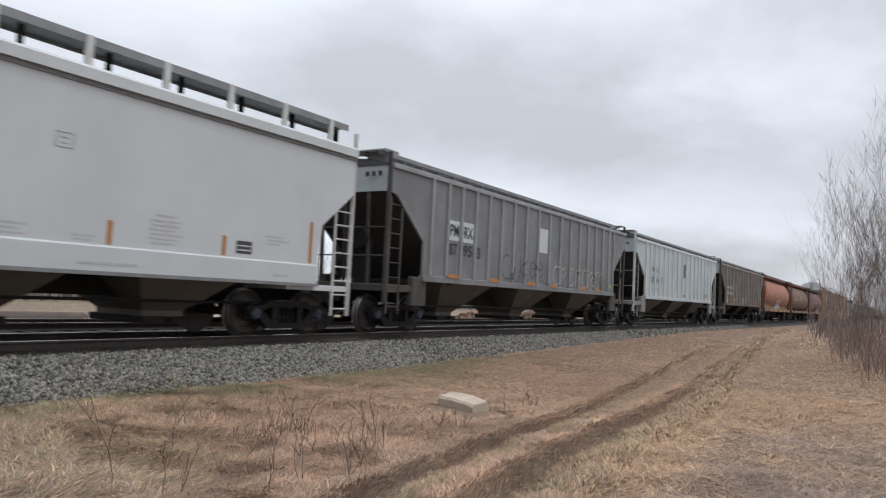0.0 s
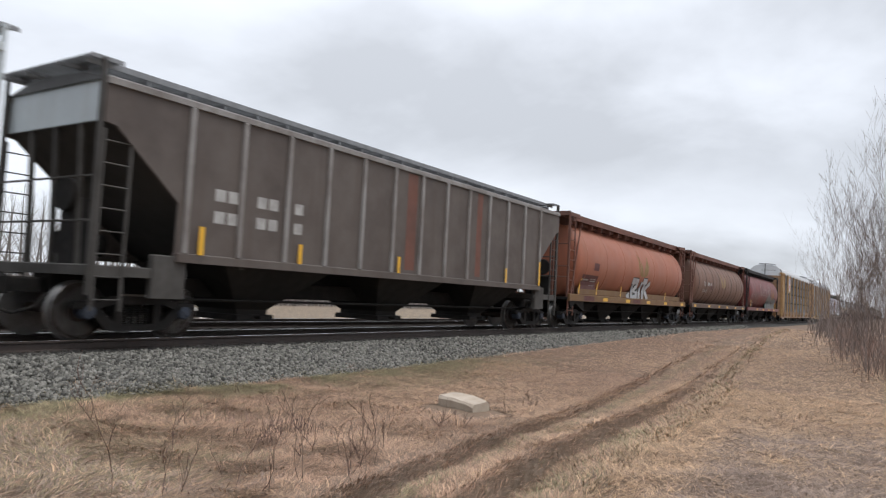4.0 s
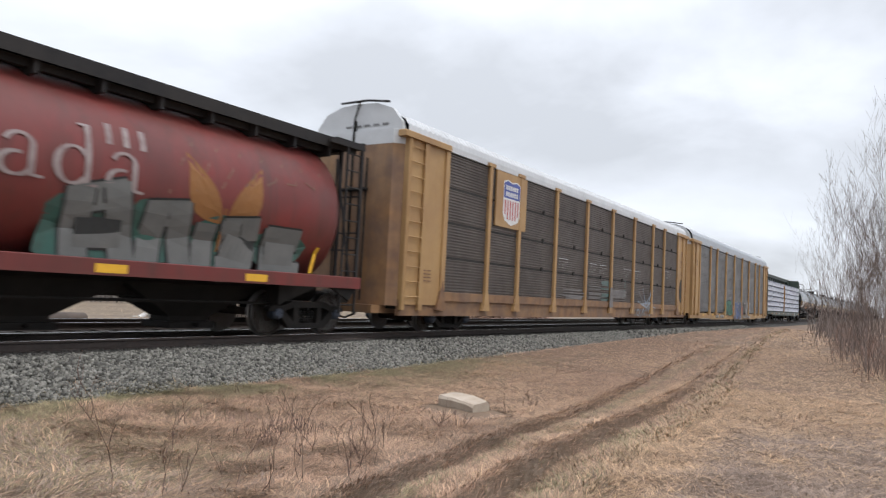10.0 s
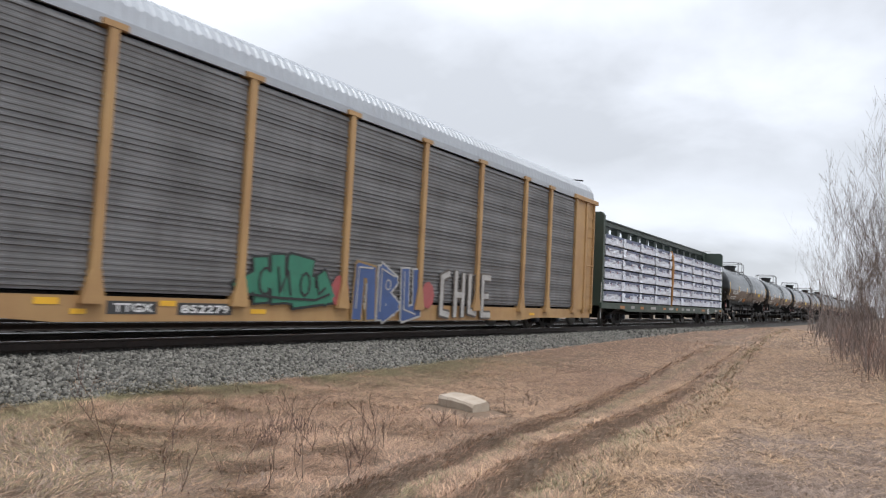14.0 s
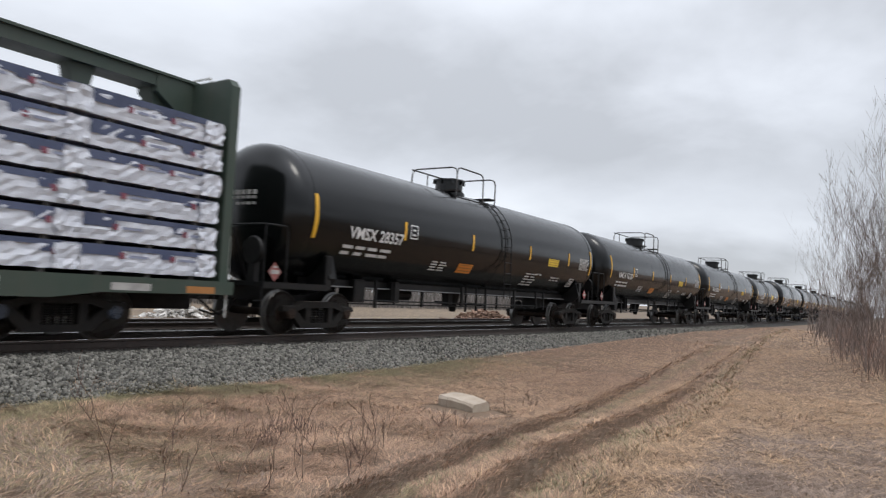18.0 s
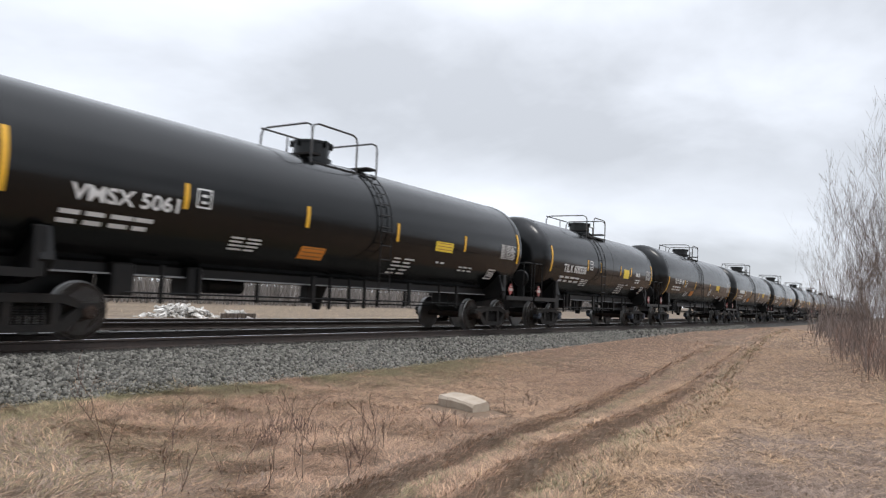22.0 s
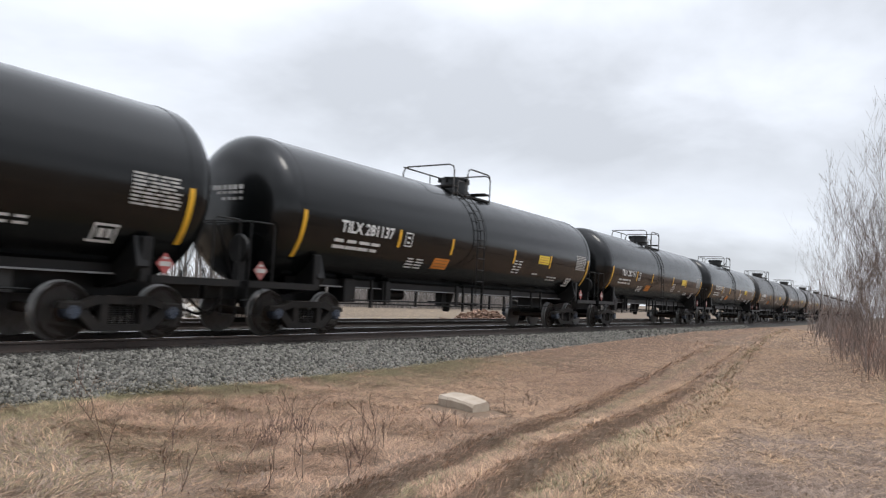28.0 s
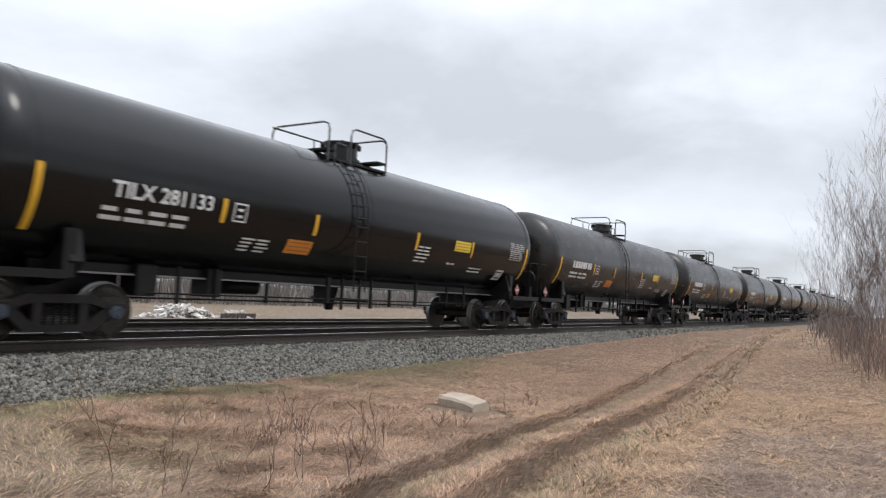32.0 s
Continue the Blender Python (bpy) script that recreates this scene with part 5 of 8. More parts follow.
def cylinder_hopper(label, paint, roofmat, sillmat, extra, seams=0, seed=5):
    """A covered hopper with a barrel-shaped body on a side sill, four bays."""
    car = thing("cylindrical_hopper_car", label, "hopper car", "cylindrical hopper cars of the train")
    rng = random.Random(seed)
    half, xb = 8.42, 7.55
    n = 40

    def ring(x, k, zlow=1.25):
        pts = []
        for i in range(n):
            a = 2 * math.pi * i / n
            y, z = CYL_A * k * math.cos(a), CYL_Z + CYL_B * k * math.sin(a)
            pts.append((x, y, max(z, zlow)))
        return pts
    g = Geo()
    g.loft([ring(-xb - 0.12, 0.86), ring(-xb - 0.05, 0.95), ring(-xb + 0.1, 1.0)] + [ring(xb * q / 5, 1.0) for q in range(-4, 5)] + [ring(xb - 0.1, 1.0), ring(xb + 0.05, 0.95), ring(xb + 0.12, 0.86)])
    body = part("barrel_body", g, paint, car, "", 40)
    if seams:
        for i in range(seams):
            x = -xb + 0.8 + (2 * xb - 1.6) * i / (seams - 1)
            g = Geo()
            w = 0.05 if seams < 10 else 0.09
            pr = [ring(x - w, 0.995), ring(x - w / 2, 1.007), ring(x + w / 2, 1.007), ring(x + w, 0.995)]
            g.loft(pr, True, False)
            part("hoop_seam", g, ("seam_grime" if seams > 10 and i % 2 == 0 else paint), body, "", 40)
    for s in (-1, 1):
        for y in (-1.47, 1.47):
            g = Geo().box(min(s * half, 0), max(s * half, 0), y - 0.05, y + 0.05, 1.06, 1.32, 0.015)
            if s > 0:
                g = Geo().box(-half, half, y - 0.05, y + 0.05, 1.06, 1.32, 0.015)
                part("side_sill", g, sillmat, car)
        pf = Geo().box(min(s * xb, s * half), max(s * xb, s * half), -1.42, 1.42, 1.1, 1.2)
        part("end_platform", pf, "iron", car)
        # roof overhang on its posts
        ro = Geo().box(min(s * (xb - 0.1), s * (half + 0.0)), max(s * (xb - 0.1), s * (half + 0.0)), -1.42, 1.42, 4.34, 4.40)
        ro.box(min(s * (half - 0.06), s * half), max(s * (half - 0.06), s * half), -1.42, 1.42, 4.28, 4.44)
        ro.box(min(s * (xb - 0.1), s * (half + 0.5)), max(s * (xb - 0.1), s * (half + 0.5)), -0.35, 0.35, 4.36, 4.42)
        for y in (-1.4, -0.5, 0.5, 1.4):
            ro.box(min(s * (xb - 0.3), s * half), max(s * (xb - 0.3), s * half), y - 0.03, y + 0.03, 4.25, 4.36)
        part("roof_overhang", ro, roofmat, car)
        for y in (-1.38, -0.75, 0.75, 1.38):
            p = Geo().box(s * (half - 0.05) - 0.035, s * (half - 0.05) + 0.035, y - 0.035, y + 0.035, 1.2, 4.34)
            part("end_post", p, roofmat, car)
        for y in (-1.4, 1.4):
            ladder(car, "end_ladder", s * (half - 0.32), y, 0.5, 4.3, 0.5, roofmat, "x", 10, 0.016)
        hr = Geo()
        for z in (1.95, 2.35, 3.2):
            hr.tube([(s * (half - 0.02), -1.4, z), (s * (half - 0.02), 1.4, z)], 0.02, 5)
        hr.tube([(s * (xb - 0.1), -1.45, 3.9), (s * (half - 0.3), -1.42, 1.25)], 0.03, 5)
        part("end_handrail", hr, roofmat, car)
        # end strut under the barrel
        st = Geo().prism([(-0.5, 1.2), (0.5, 1.2), (0.28, 2.4), (-0.28, 2.4)], min(s * (xb + 0.1), s * (xb + 0.2)), max(s * (xb + 0.1), s * (xb + 0.2)), "x")
        part("end_strut", st, paint, car)
        if s < 0:
            bw = Geo().turn([(-0.05, 0.02), (-0.05, 0.27), (0.0, 0.3), (0.04, 0.28), (0.05, 0.1)], "x", (-half + 0.05, -0.35, 2.3), 20)
            bw.box(-half + 0.1, -half + 0.3, -0.6, -0.1, 1.2, 2.0)
            part("hand_brake", bw, "iron", car)
            cy = Geo().turn([(-0.5, 0.05), (-0.5, 0.22), (0.5, 0.22), (0.5, 0.05)], "y", (-half + 0.5, 0.0, 1.42), 16)
            part("air_reservoir", cy, "iron", car)
        gs = Geo().prism([(s * (half - 0.9), 1.06), (s * (half - 0.1), 1.06), (s * (half - 0.3), 0.78)], -1.45, -1.38)
        part("step_bracket", gs, "iron", car)
        add_coupler(car, s * (half + 0.0), s)
    # roof walkway with hatch covers
    for y in (-0.82, 0.82):
        rw = Geo().box(-half + 0.0, half - 0.0, y - 0.33, y + 0.33, 4.36, 4.41)
        rw.box(-half, half, min(y * 1.42, y * 1.40), max(y * 1.42, y * 1.40), 4.20, 4.44)
        for i in range(15):
            x = -xb + 2 * xb * i / 14
            rw.box(x - 0.03, x + 0.03, y - 0.3, y + 0.3, 4.0, 4.36)
        part("running_board", rw, roofmat, car)
    tr = Geo().box(-xb, xb, -0.5, 0.5, 4.2, 4.36, 0.05)
    part("hatch_trough", tr, roofmat, car)
    ed = Geo()
    for y in (-1, 1):
        ed.box(-xb, xb, min(y * 0.80, y * 0.94), max(y * 0.80, y * 0.94), 4.11, 4.24)
    part("roof_edge_plate", ed, roofmat, body)
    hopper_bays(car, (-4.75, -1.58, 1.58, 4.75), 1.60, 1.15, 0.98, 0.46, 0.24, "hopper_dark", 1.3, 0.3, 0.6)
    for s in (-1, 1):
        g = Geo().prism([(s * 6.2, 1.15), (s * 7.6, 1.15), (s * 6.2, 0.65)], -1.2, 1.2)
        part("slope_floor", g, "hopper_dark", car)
    underframe(car, half - 0.1, 0.72, 1.08, "iron")
    extra(car, body, rng)
    for s in (-1, 1):
        add_truck(car, s * 7.2)
    return car


def leaf_shape(cx, cz, w, h, side):
    """One pointed leaf of a pair."""
    pts = []
    for k in range(9):
        t = k / 8
        pts.append((cx + side * (0.04 + t * w - 0.25 * w * math.sin(math.pi * t)), cz + t * h))
    for k in range(7, 0, -1):
        t = k / 8
        pts.append((cx + side * (0.04 + t * w * 0.9 + 0.45 * w * math.sin(math.pi * t) * 0.9), cz + t * h - 0.28 * h * math.sin(math.pi * t)))
    return pts


def sprayed_limbs(body, limbs, wide, line, fill, edge, label):
    """Fat sprayed letters, each limb with its outline and its fill."""
    for k, pts in enumerate(limbs):
        o, f = Geo(), Geo()
        for q, ((xa, za), (xb, zb)) in enumerate(zip(pts, pts[1:])):
            l = math.hypot(xb - xa, zb - za) or 1
            ux, uz = (xb - xa) / l * wide * 0.4, (zb - za) / l * wide * 0.4
            m = 6
            d = 0.0004 * (4 * k + q)
            way = [(xa - ux + (xb - xa + 2 * ux) * e / m, za - uz + (zb - za + 2 * uz) * e / m) for e in range(m + 1)]
            stroke(o, way, wide + line, cyl_skin, 0.014 + d * 0.2)
            stroke(f, way, wide, cyl_skin, 0.022 + d)
        part("graffiti_outline", o, edge, body, "black sprayed outline")
        part("graffiti", f, fill, body, label)


def serif_word(geo, text, x0, z0, width, high, skin):
    """A country name in a bookish face, drawn limb by limb; high is the height of its small letters."""
    def bow(cx, cz, rx, rz, a0, a1, thin, fat):
        out = []
        for i in range(17):
            a = radians(a0 + (a1 - a0) * i / 16)
            out.append((cx + rx * math.cos(a), cz + rz * math.sin(a), thin + fat * abs(math.cos(a)) ** 1.5))
        return out

    def post(xa, za, xb, zb, w):
        return [(xa + (xb - xa) * i / 8, za + (zb - za) * i / 8, w) for i in range(9)]
    limbs = {"C": (1.55, [bow(0.75, 0.79, 0.66, 0.78, 48, 312, 0.07, 0.15), post(1.22, 1.12, 1.22, 1.55, 0.06)]),
             "a": (0.92, [post(0.60, 0.04, 0.60, 0.74, 0.16), bow(0.38, 0.70, 0.23, 0.27, 0, 165, 0.08, 0.05), bow(0.34, 0.27, 0.27, 0.26, 70, 340, 0.07, 0.10), post(0.60, 0.05, 0.82, 0.03, 0.07)]),
             "n": (1.02, [post(0.17, 0.0, 0.17, 0.95, 0.16), bow(0.45, 0.64, 0.26, 0.30, 165, 0, 0.09, 0.05), post(0.71, 0.0, 0.71, 0.66, 0.16), post(0.0, 0.03, 0.34, 0.03, 0.06), post(0.54, 0.03, 0.90, 0.03, 0.06), post(0.0, 0.92, 0.17, 0.92, 0.06)]),
             "d": (1.02, [post(0.68, 0.0, 0.68, 1.52, 0.16), bow(0.40, 0.46, 0.30, 0.45, 40, 320, 0.07, 0.12), post(0.50, 1.49, 0.68, 1.49, 0.06), post(0.68, 0.03, 0.88, 0.03, 0.06)])}
    k = width / sum(limbs[c][0] for c in text)
    x, n = x0, 0
    for c in text:
        for limb in limbs[c][1]:
            n += 1
            vs = []
            for i, (a, b, w) in enumerate(limb):
                p, q = limb[max(i - 1, 0)], limb[min(i + 1, len(limb) - 1)]
                dx, dz = (q[0] - p[0]) * k, (q[1] - p[1]) * high
                l = math.hypot(dx, dz) or 1
                for sg in (-1, 1):
                    xx, zz = x + a * k - sg * w * high / 2 * dz / l, z0 + b * high + sg * w * high / 2 * dx / l
                    vs.append((xx, skin(xx, zz) - 0.010 - 0.0004 * n, zz))
            geo.add(vs, [(2 * i, 2 * i + 1, 2 * i + 3, 2 * i + 2) for i in range(len(limb) - 1)])
        x += limbs[c][0] * k


def extra_orange(car, body, rng):
    g = Geo()
    for sd in (-1, 1):
        blob(g, leaf_shape(0.5, 2.35, 0.75, 1.05, sd), cyl_skin)
    part("leaf_mark", g, "leaf_mark", body, "faded olive pair of leaves")
    g = Geo()
    patch(g, -7.2, 8.0, 1.34, 1.58, cyl_skin, 6, 3, 0.004)
    part("olive_band", g, "olive_band", body, "faded olive lower band")
    g = Geo()
    patch(g, -7.0, -5.35, 1.55, 2.12, cyl_skin, 2, 4, 0.007)
    patch(g, -6.0, -5.45, 2.32, 2.62, cyl_skin, 1, 3, 0.007)
    part("data_panel", g, "maroon", body, "maroon data panels")
    t = Geo()
    bars(t, -6.85, 1.95, 0.6, 2, 0.06, 0.1, lambda x, z: cyl_skin(x, z) - 0.005, rng, 3)
    bars(t, -6.05, 1.98, 0.6, 4, 0.04, 0.04, lambda x, z: cyl_skin(x, z) - 0.005, rng, 2)
    part("stencilled_writing", t, "letter_dim", body, "dim stencilled rows")
    limbs = ([(-1.25, 1.36), (-1.1, 1.42)], [(-0.72, 1.32), (-0.62, 2.08)], [(-0.85, 2.12), (-0.2, 2.12), (-0.12, 1.82), (-0.5, 1.76)], [(-0.5, 1.74), (0.06, 1.66), (0.0, 1.38), (-0.6, 1.32)],
             [(0.42, 1.36), (0.48, 2.02)], [(0.95, 1.32), (0.98, 2.10)], [(0.72, 2.16), (1.1, 2.16)], [(1.62, 2.06), (1.2, 1.78), (1.7, 1.36)])
    sprayed_limbs(body, limbs, 0.27, 0.09, "spray_silver", "spray_black", "silver-grey sprayed graffiti letter")
    for x, h in ((-7.1, 0.62), (-5.2, 0.55), (-2.2, 0.45), (4.9, 0.42)):
        g = Geo()
        patch(g, x, x + 0.1, 1.34, 1.34 + h, cyl_skin, 1, 4, 0.008, 0.12)
        part("reflector", g, "yellow", car, "orange-yellow slanted reflector")
    for x in (-4.9, -2.0, 1.1, 4.1, 7.4):
        g = Geo()
        patch(g, x, x + 0.55, 1.1, 1.24, sill_skin, 1, 1, 0.006)
        part("reflector", g, "yellow", car, "orange-yellow reflector")
    for x in (-7.0, -1.0):
        g = Geo()
        patch(g, x, x + 1.1, 1.09, 1.27, sill_skin, 1, 1, 0.004)
        part("sill_panel", g, "maroon", car, "maroon patch on the sill")


def extra_tan(car, body, rng):
    g = Geo()
    for sd in (-1, 1):
        blob(g, leaf_shape(0.3, 2.45, 0.75, 1.0, sd), cyl_skin)
    part("leaf_mark", g, "wheat", body, "faded straw-coloured pair of leaves")
    t = Geo()
    lettering(t, "CN", -5.6, 2.45, 0.24, cyl_skin, 0.5)
    bars(t, -4.5, 2.68, 1.2, 1, 0.22, 0.05, cyl_skin, rng, 6)
    bars(t, -5.5, 2.2, 1.1, 2, 0.05, 0.06, cyl_skin, rng, 4)
    part("stencilled_writing", t, "letter_dim", body, "dim stencilled letters")
    for x in (-7.9, -4.2, -1.2, 1.4, 4.4, 7.2):
        g = Geo()
        patch(g, x, x + 0.5, 1.1, 1.24, sill_skin, 1, 1, 0.006)
        part("reflector", g, "yellow", car, "orange-yellow reflector")
    g = Geo()
    patch(g, -3.7, -3.1, 2.25, 2.5, cyl_skin, 1, 2)
    part("data_panel", g, "maroon", body, "dark data panel")


def extra_red(car, body, rng):
    t = Geo()
    serif_word(t, "Canada", -2.5, 2.40, 5.3, 0.63, cyl_skin)
    lettering(t, "CN", -6.75, 2.22, 0.26, cyl_skin, 0.62)
    lettering(t, "111162", -5.55, 2.22, 0.26, cyl_skin, 1.0)
    for x in (2.05, 2.35, 2.65):
        patch(t, x, x + 0.11, 3.12, 3.46, cyl_skin, 1, 4)
    bars(t, -5.8, 1.75, 0.9, 3, 0.05, 0.07, cyl_skin, rng, 3)
    part("stencilled_writing", t, "letter_faded", body, "worn white country name and number")
    g = Geo()
    for sd in (-1, 1):
        blob(g, leaf_shape(4.45, 2.1, 0.85, 1.2, sd), cyl_skin)
    stroke(g, [(4.45, 1.6), (4.45, 2.4)], 0.06, cyl_skin, 0.007)
    part("wheat_mark", g, "wheat_gold", body, "gold wheat-ear mark")
    g = Geo()
    for k in range(7):
        x = 3.2 + k * 0.55
        stroke(g, [(x, 2.5 + 0.12 * k), (x + 0.25, 3.1), (x + 0.55, 3.5)], 0.035, cyl_skin, 0.008)
    part("wheat_lines", g, "tan_car", body, "thin faded wheat lines")
    for x, z, w, h in ((1.9, 1.72, 0.85, 0.60), (3.1, 1.85, 0.8, 0.55), (4.5, 1.8, 0.8, 0.48), (5.9, 1.72, 0.8, 0.40)):
        g = Geo()
        blob(g, [(x + w * math.cos(a) * (1 + 0.2 * math.sin(3 * a + x)), z + h * math.sin(a)) for a in [k * 0.42 for k in range(15)]], cyl_skin, 0.004)
        part("graffiti_cloud", g, "spray_teal", body, "dark teal sprayed ground")
    limbs = ([(1.75, 1.35), (1.7, 2.15), (2.3, 2.3), (2.55, 1.4)], [(1.9, 1.7), (2.3, 1.72)], [(3.0, 1.4), (3.05, 2.1), (3.5, 2.15), (3.65, 1.4)], [(4.1, 1.4), (4.1, 1.9)], [(5.15, 2.05), (4.65, 2.0), (4.7, 1.72), (5.1, 1.65), (5.05, 1.38), (4.6, 1.36)], [(6.3, 1.95), (5.7, 1.95), (5.7, 1.38), (6.4, 1.36)], [(5.75, 1.68), (6.2, 1.68)])
    limbs = [[(x, 1.30 + (z - 1.35) * 1.12) for x, z in limb] for limb in limbs]
    sprayed_limbs(body, limbs, 0.44, 0.08, "spray_grey", "spray_black", "grey sprayed graffiti letter")
    g = Geo()
    patch(g, -7.2, -7.06, 1.1, 1.95, lambda x, z: min(cyl_skin(x, z), -1.45), 1, 4, 0.05, 0.16)
    part("reflector", g, "yellow", car, "orange-yellow slanted reflector")
    g = Geo()
    patch(g, 6.9, 7.0, 1.34, 1.9, cyl_skin, 1, 4, 0.008, 0.16)
    part("reflector", g, "yellow", car, "orange-yellow slanted reflector")
    for x in (-4.3, -1.2, 2.0, 5.0):
        g = Geo()
        patch(g, x, x + 0.55, 1.1, 1.24, sill_skin, 1, 1, 0.006)
        part("reflector", g, "yellow", car, "orange-yellow reflector")
    g = Geo()
    patch(g, -2.75, -2.5, 1.07, 1.3, sill_skin, 1, 1, 0.007)
    part("sill_overspray", g, "spray_grey", car, "grey overspray on the sill")


# ---- autoracks ----


def autorack(label, screen, roofmat, yellow, posts, tiers, extra, seed=8, ribs_mat=None, foot=0.80, sill=(0.34, 0.42, 0.74), arch=1.0):
    """A covered car carrier: deck, posts, corrugated side screens, end doors, arched roof. x runs from 0 at the leading end."""
    car = thing("autorack_car", label, "autorack", "autoracks of the train")
    rng = random.Random(seed)
    L, Y, ZE = 27.3, 1.53, 5.05
    h = L / 2
    part("deck", Geo().box(-h, h, -1.35, 1.35, 0.62, 0.78), "iron", car)
    for y in (-1.47, 1.47):
        g = Geo().prism([(-h, sill[1]), (-h + 5.0, sill[1]), (-h + 6.0, sill[0]), (h - 6.0, sill[0]), (h - 5.0, sill[1]), (h, sill[1]), (h, sill[2]), (-h, sill[2])], y - 0.05, y + 0.05)
        part("side_sill", g, yellow, car)
    # end sections: corner sheet with ladder, and the doors
    for s in (-1, 1):
        e, i = s * h, s * (h - 1.9)
        lo, hi = min(e, i), max(e, i)
        for y in (-Y, Y):
            part("corner_sheet", Geo().box(lo, hi, y - 0.03, y + 0.03, 0.74, ZE - 0.02), ribs_mat or yellow, car)
            for x, w in ((e - s * 0.06, 0.06), (e - s * 0.80, 0.09), (i + s * 0.09, 0.10)):
                g = Geo().box(x - w, x + w, y - 0.09, y + 0.09, 0.6, ZE - 0.14, 0.02)
                part("corner_post", g, ribs_mat or yellow, car)
            part("corner_beam", Geo().box(lo - 0.25, hi + 0.25 if s > 0 else hi, y - 0.13, y + 0.13, ZE - 0.14, ZE + 0.02, 0.02), ribs_mat or yellow, car)
            part("corner_foot", Geo().prism([(i - s * 0.1, 0.62), (i + s * 0.35, 0.62), (i + s * 0.1, 1.4)], y - 0.1, y + 0.1), yellow, car)
            ladder(car, "corner_ladder", e - s * 0.4, y * 1.05, 0.75, ZE - 0.15, 0.62, ribs_mat or yellow, "x", 11, 0.016)
        # doors: two rounded leaves
        rg = []
        for x, w in ((e - s * 0.05, 1.5), (e + s * 0.22, 1.25), (e + s * 0.26, 0.0)):
            rg.append((x, w))
        g = Geo().prism([(p[0], -p[1]) for p in rg] + [(p[0], p[1]) for p in reversed(rg[:-1])], 0.7, ZE - 0.3, "z")
        part("end_door", g, yellow, car)
        sm = Geo().box(min(e + s * 0.2, e + s * 0.285), max(e + s * 0.2, e + s * 0.285), -0.03, 0.03, 0.7, ZE + 0.35)
        sm.tube([(e + s * 0.3, -0.55, 3.6), (e + s * 0.3, 0.4, 3.6)], 0.05, 6)
        for y in (-0.5, 0.5):
            sm.tube([(e + s * 0.29, y, 0.8), (e + s * 0.29, y, 4.4)], 0.025, 5)
        part("door_bars", sm, "iron" if s < 0 else yellow, car)
        g = Geo().prism([(p[0] + s * 0.003, -p[1]) for p in rg] + [(p[0] + s * 0.003, p[1]) for p in reversed(rg[:-1])], ZE - 0.3, ZE + 0.06, "z")
        g.prism([(y, ZE + arch * z) for y, z in ((-1.46, 0), (-1.40, 0.28), (-1.1, 0.66), (-0.6, 0.84), (0, 0.88), (0.6, 0.84), (1.1, 0.66), (1.40, 0.28), (1.46, 0))], e - s * 0.02 if s > 0 else e + s * 0.12, e + s * 0.12 if s > 0 else e - s * 0.02, "x")
        part("end_cap", g, "roof_white", car, "white painted end cap")
        ft = Geo()
        for k in range(5):
            ft.box(min(e + s * 0.125, e + s * 0.13), max(e + s * 0.125, e + s * 0.13), -1.0 + 0.3 * k, -0.8 + 0.3 * k, ZE + 0.2, ZE + 0.26)
        part("end_writing", ft, "letter_grey", car, "small grey stencils")
        eg = Geo().tube([(e + s * 0.14, -1.0, ZE + 0.84 * arch), (e + s * 0.14, -0.3, ZE + 0.94 * arch), (e + s * 0.14, 0.6, ZE + 0.94 * arch)], 0.03, 6)
        eg.tube([(e + s * 0.3, -0.02, ZE + 0.35), (e + s * 0.14, -0.02, ZE + 0.92 * arch)], 0.025, 5)
        part("roof_brace", eg, "iron", car)
        bm_ = Geo().box(min(e - s * 0.5, e + s * 0.55), max(e - s * 0.5, e + s * 0.55), -1.1, 1.1, 0.5, 0.7)
        part("end_sill", bm_, yellow, car)
        add_coupler(car, e + s * 0.1, s, 0.8)
    # arched, ribbed roof
    cs = [(-1.56, ZE), (-1.50, ZE + 0.30), (-1.34, ZE + 0.52), (-1.0, ZE + 0.70), (-0.5, ZE + 0.80), (0, ZE + 0.84)]
    if arch < 1:             # the lower kind, with soft shoulders
        cs = [(-1.56, ZE), (-1.53, ZE + 0.20), (-1.40, ZE + 0.38), (-1.1, ZE + 0.53), (-0.6, ZE + 0.72), (0, ZE + 0.84)]
    cs = [(y, ZE + arch * (z - ZE)) for y, z in cs]
    cs = cs + [(-y, z) for y, z in reversed(cs[:-1])]
    npan = 30
    for k in range(npan):
        x0, x1 = -h + L * k / npan, -h + L * (k + 1) / npan
        g = Geo().loft([[(x, y, z + dz) for y, z in cs] for x, dz in [(x0 + (x1 - x0) * (q + e) / 4, d) for q in range(4) for e, d in ((0.0, 0.0), (0.12, 0.035), (0.50, 0.035), (0.62, 0.0))] + [(x1, 0.0)]], False, False)
        part("roof_panel", g, roofmat, car)
    for y in (-1.56, 1.56):
        part("roof_edge", Geo().box(-h + 1.9, h - 1.9, y - 0.03, y + 0.03, ZE - 0.13, ZE + 0.03), roofmat, car)
    # posts and screens
    for y in (-Y, Y):
        for x in posts:
            xx = -h + x
            g = Geo().box(xx - 0.085, xx + 0.085, y - 0.11, y + 0.11, 1.05, ZE - 0.12, 0.02)
            g.prism([(xx - 0.20, 0.62), (xx + 0.20, 0.62), (xx + 0.085, 1.15), (xx - 0.085, 1.15)], y - 0.11, y + 0.11)
            g.box(xx - 0.22, xx + 0.22, y - 0.12, y + 0.12, ZE - 0.14, ZE - 0.04)
            part("side_post", g, ribs_mat or yellow, car)
        edges = [1.9] + list(posts) + [L - 1.9]
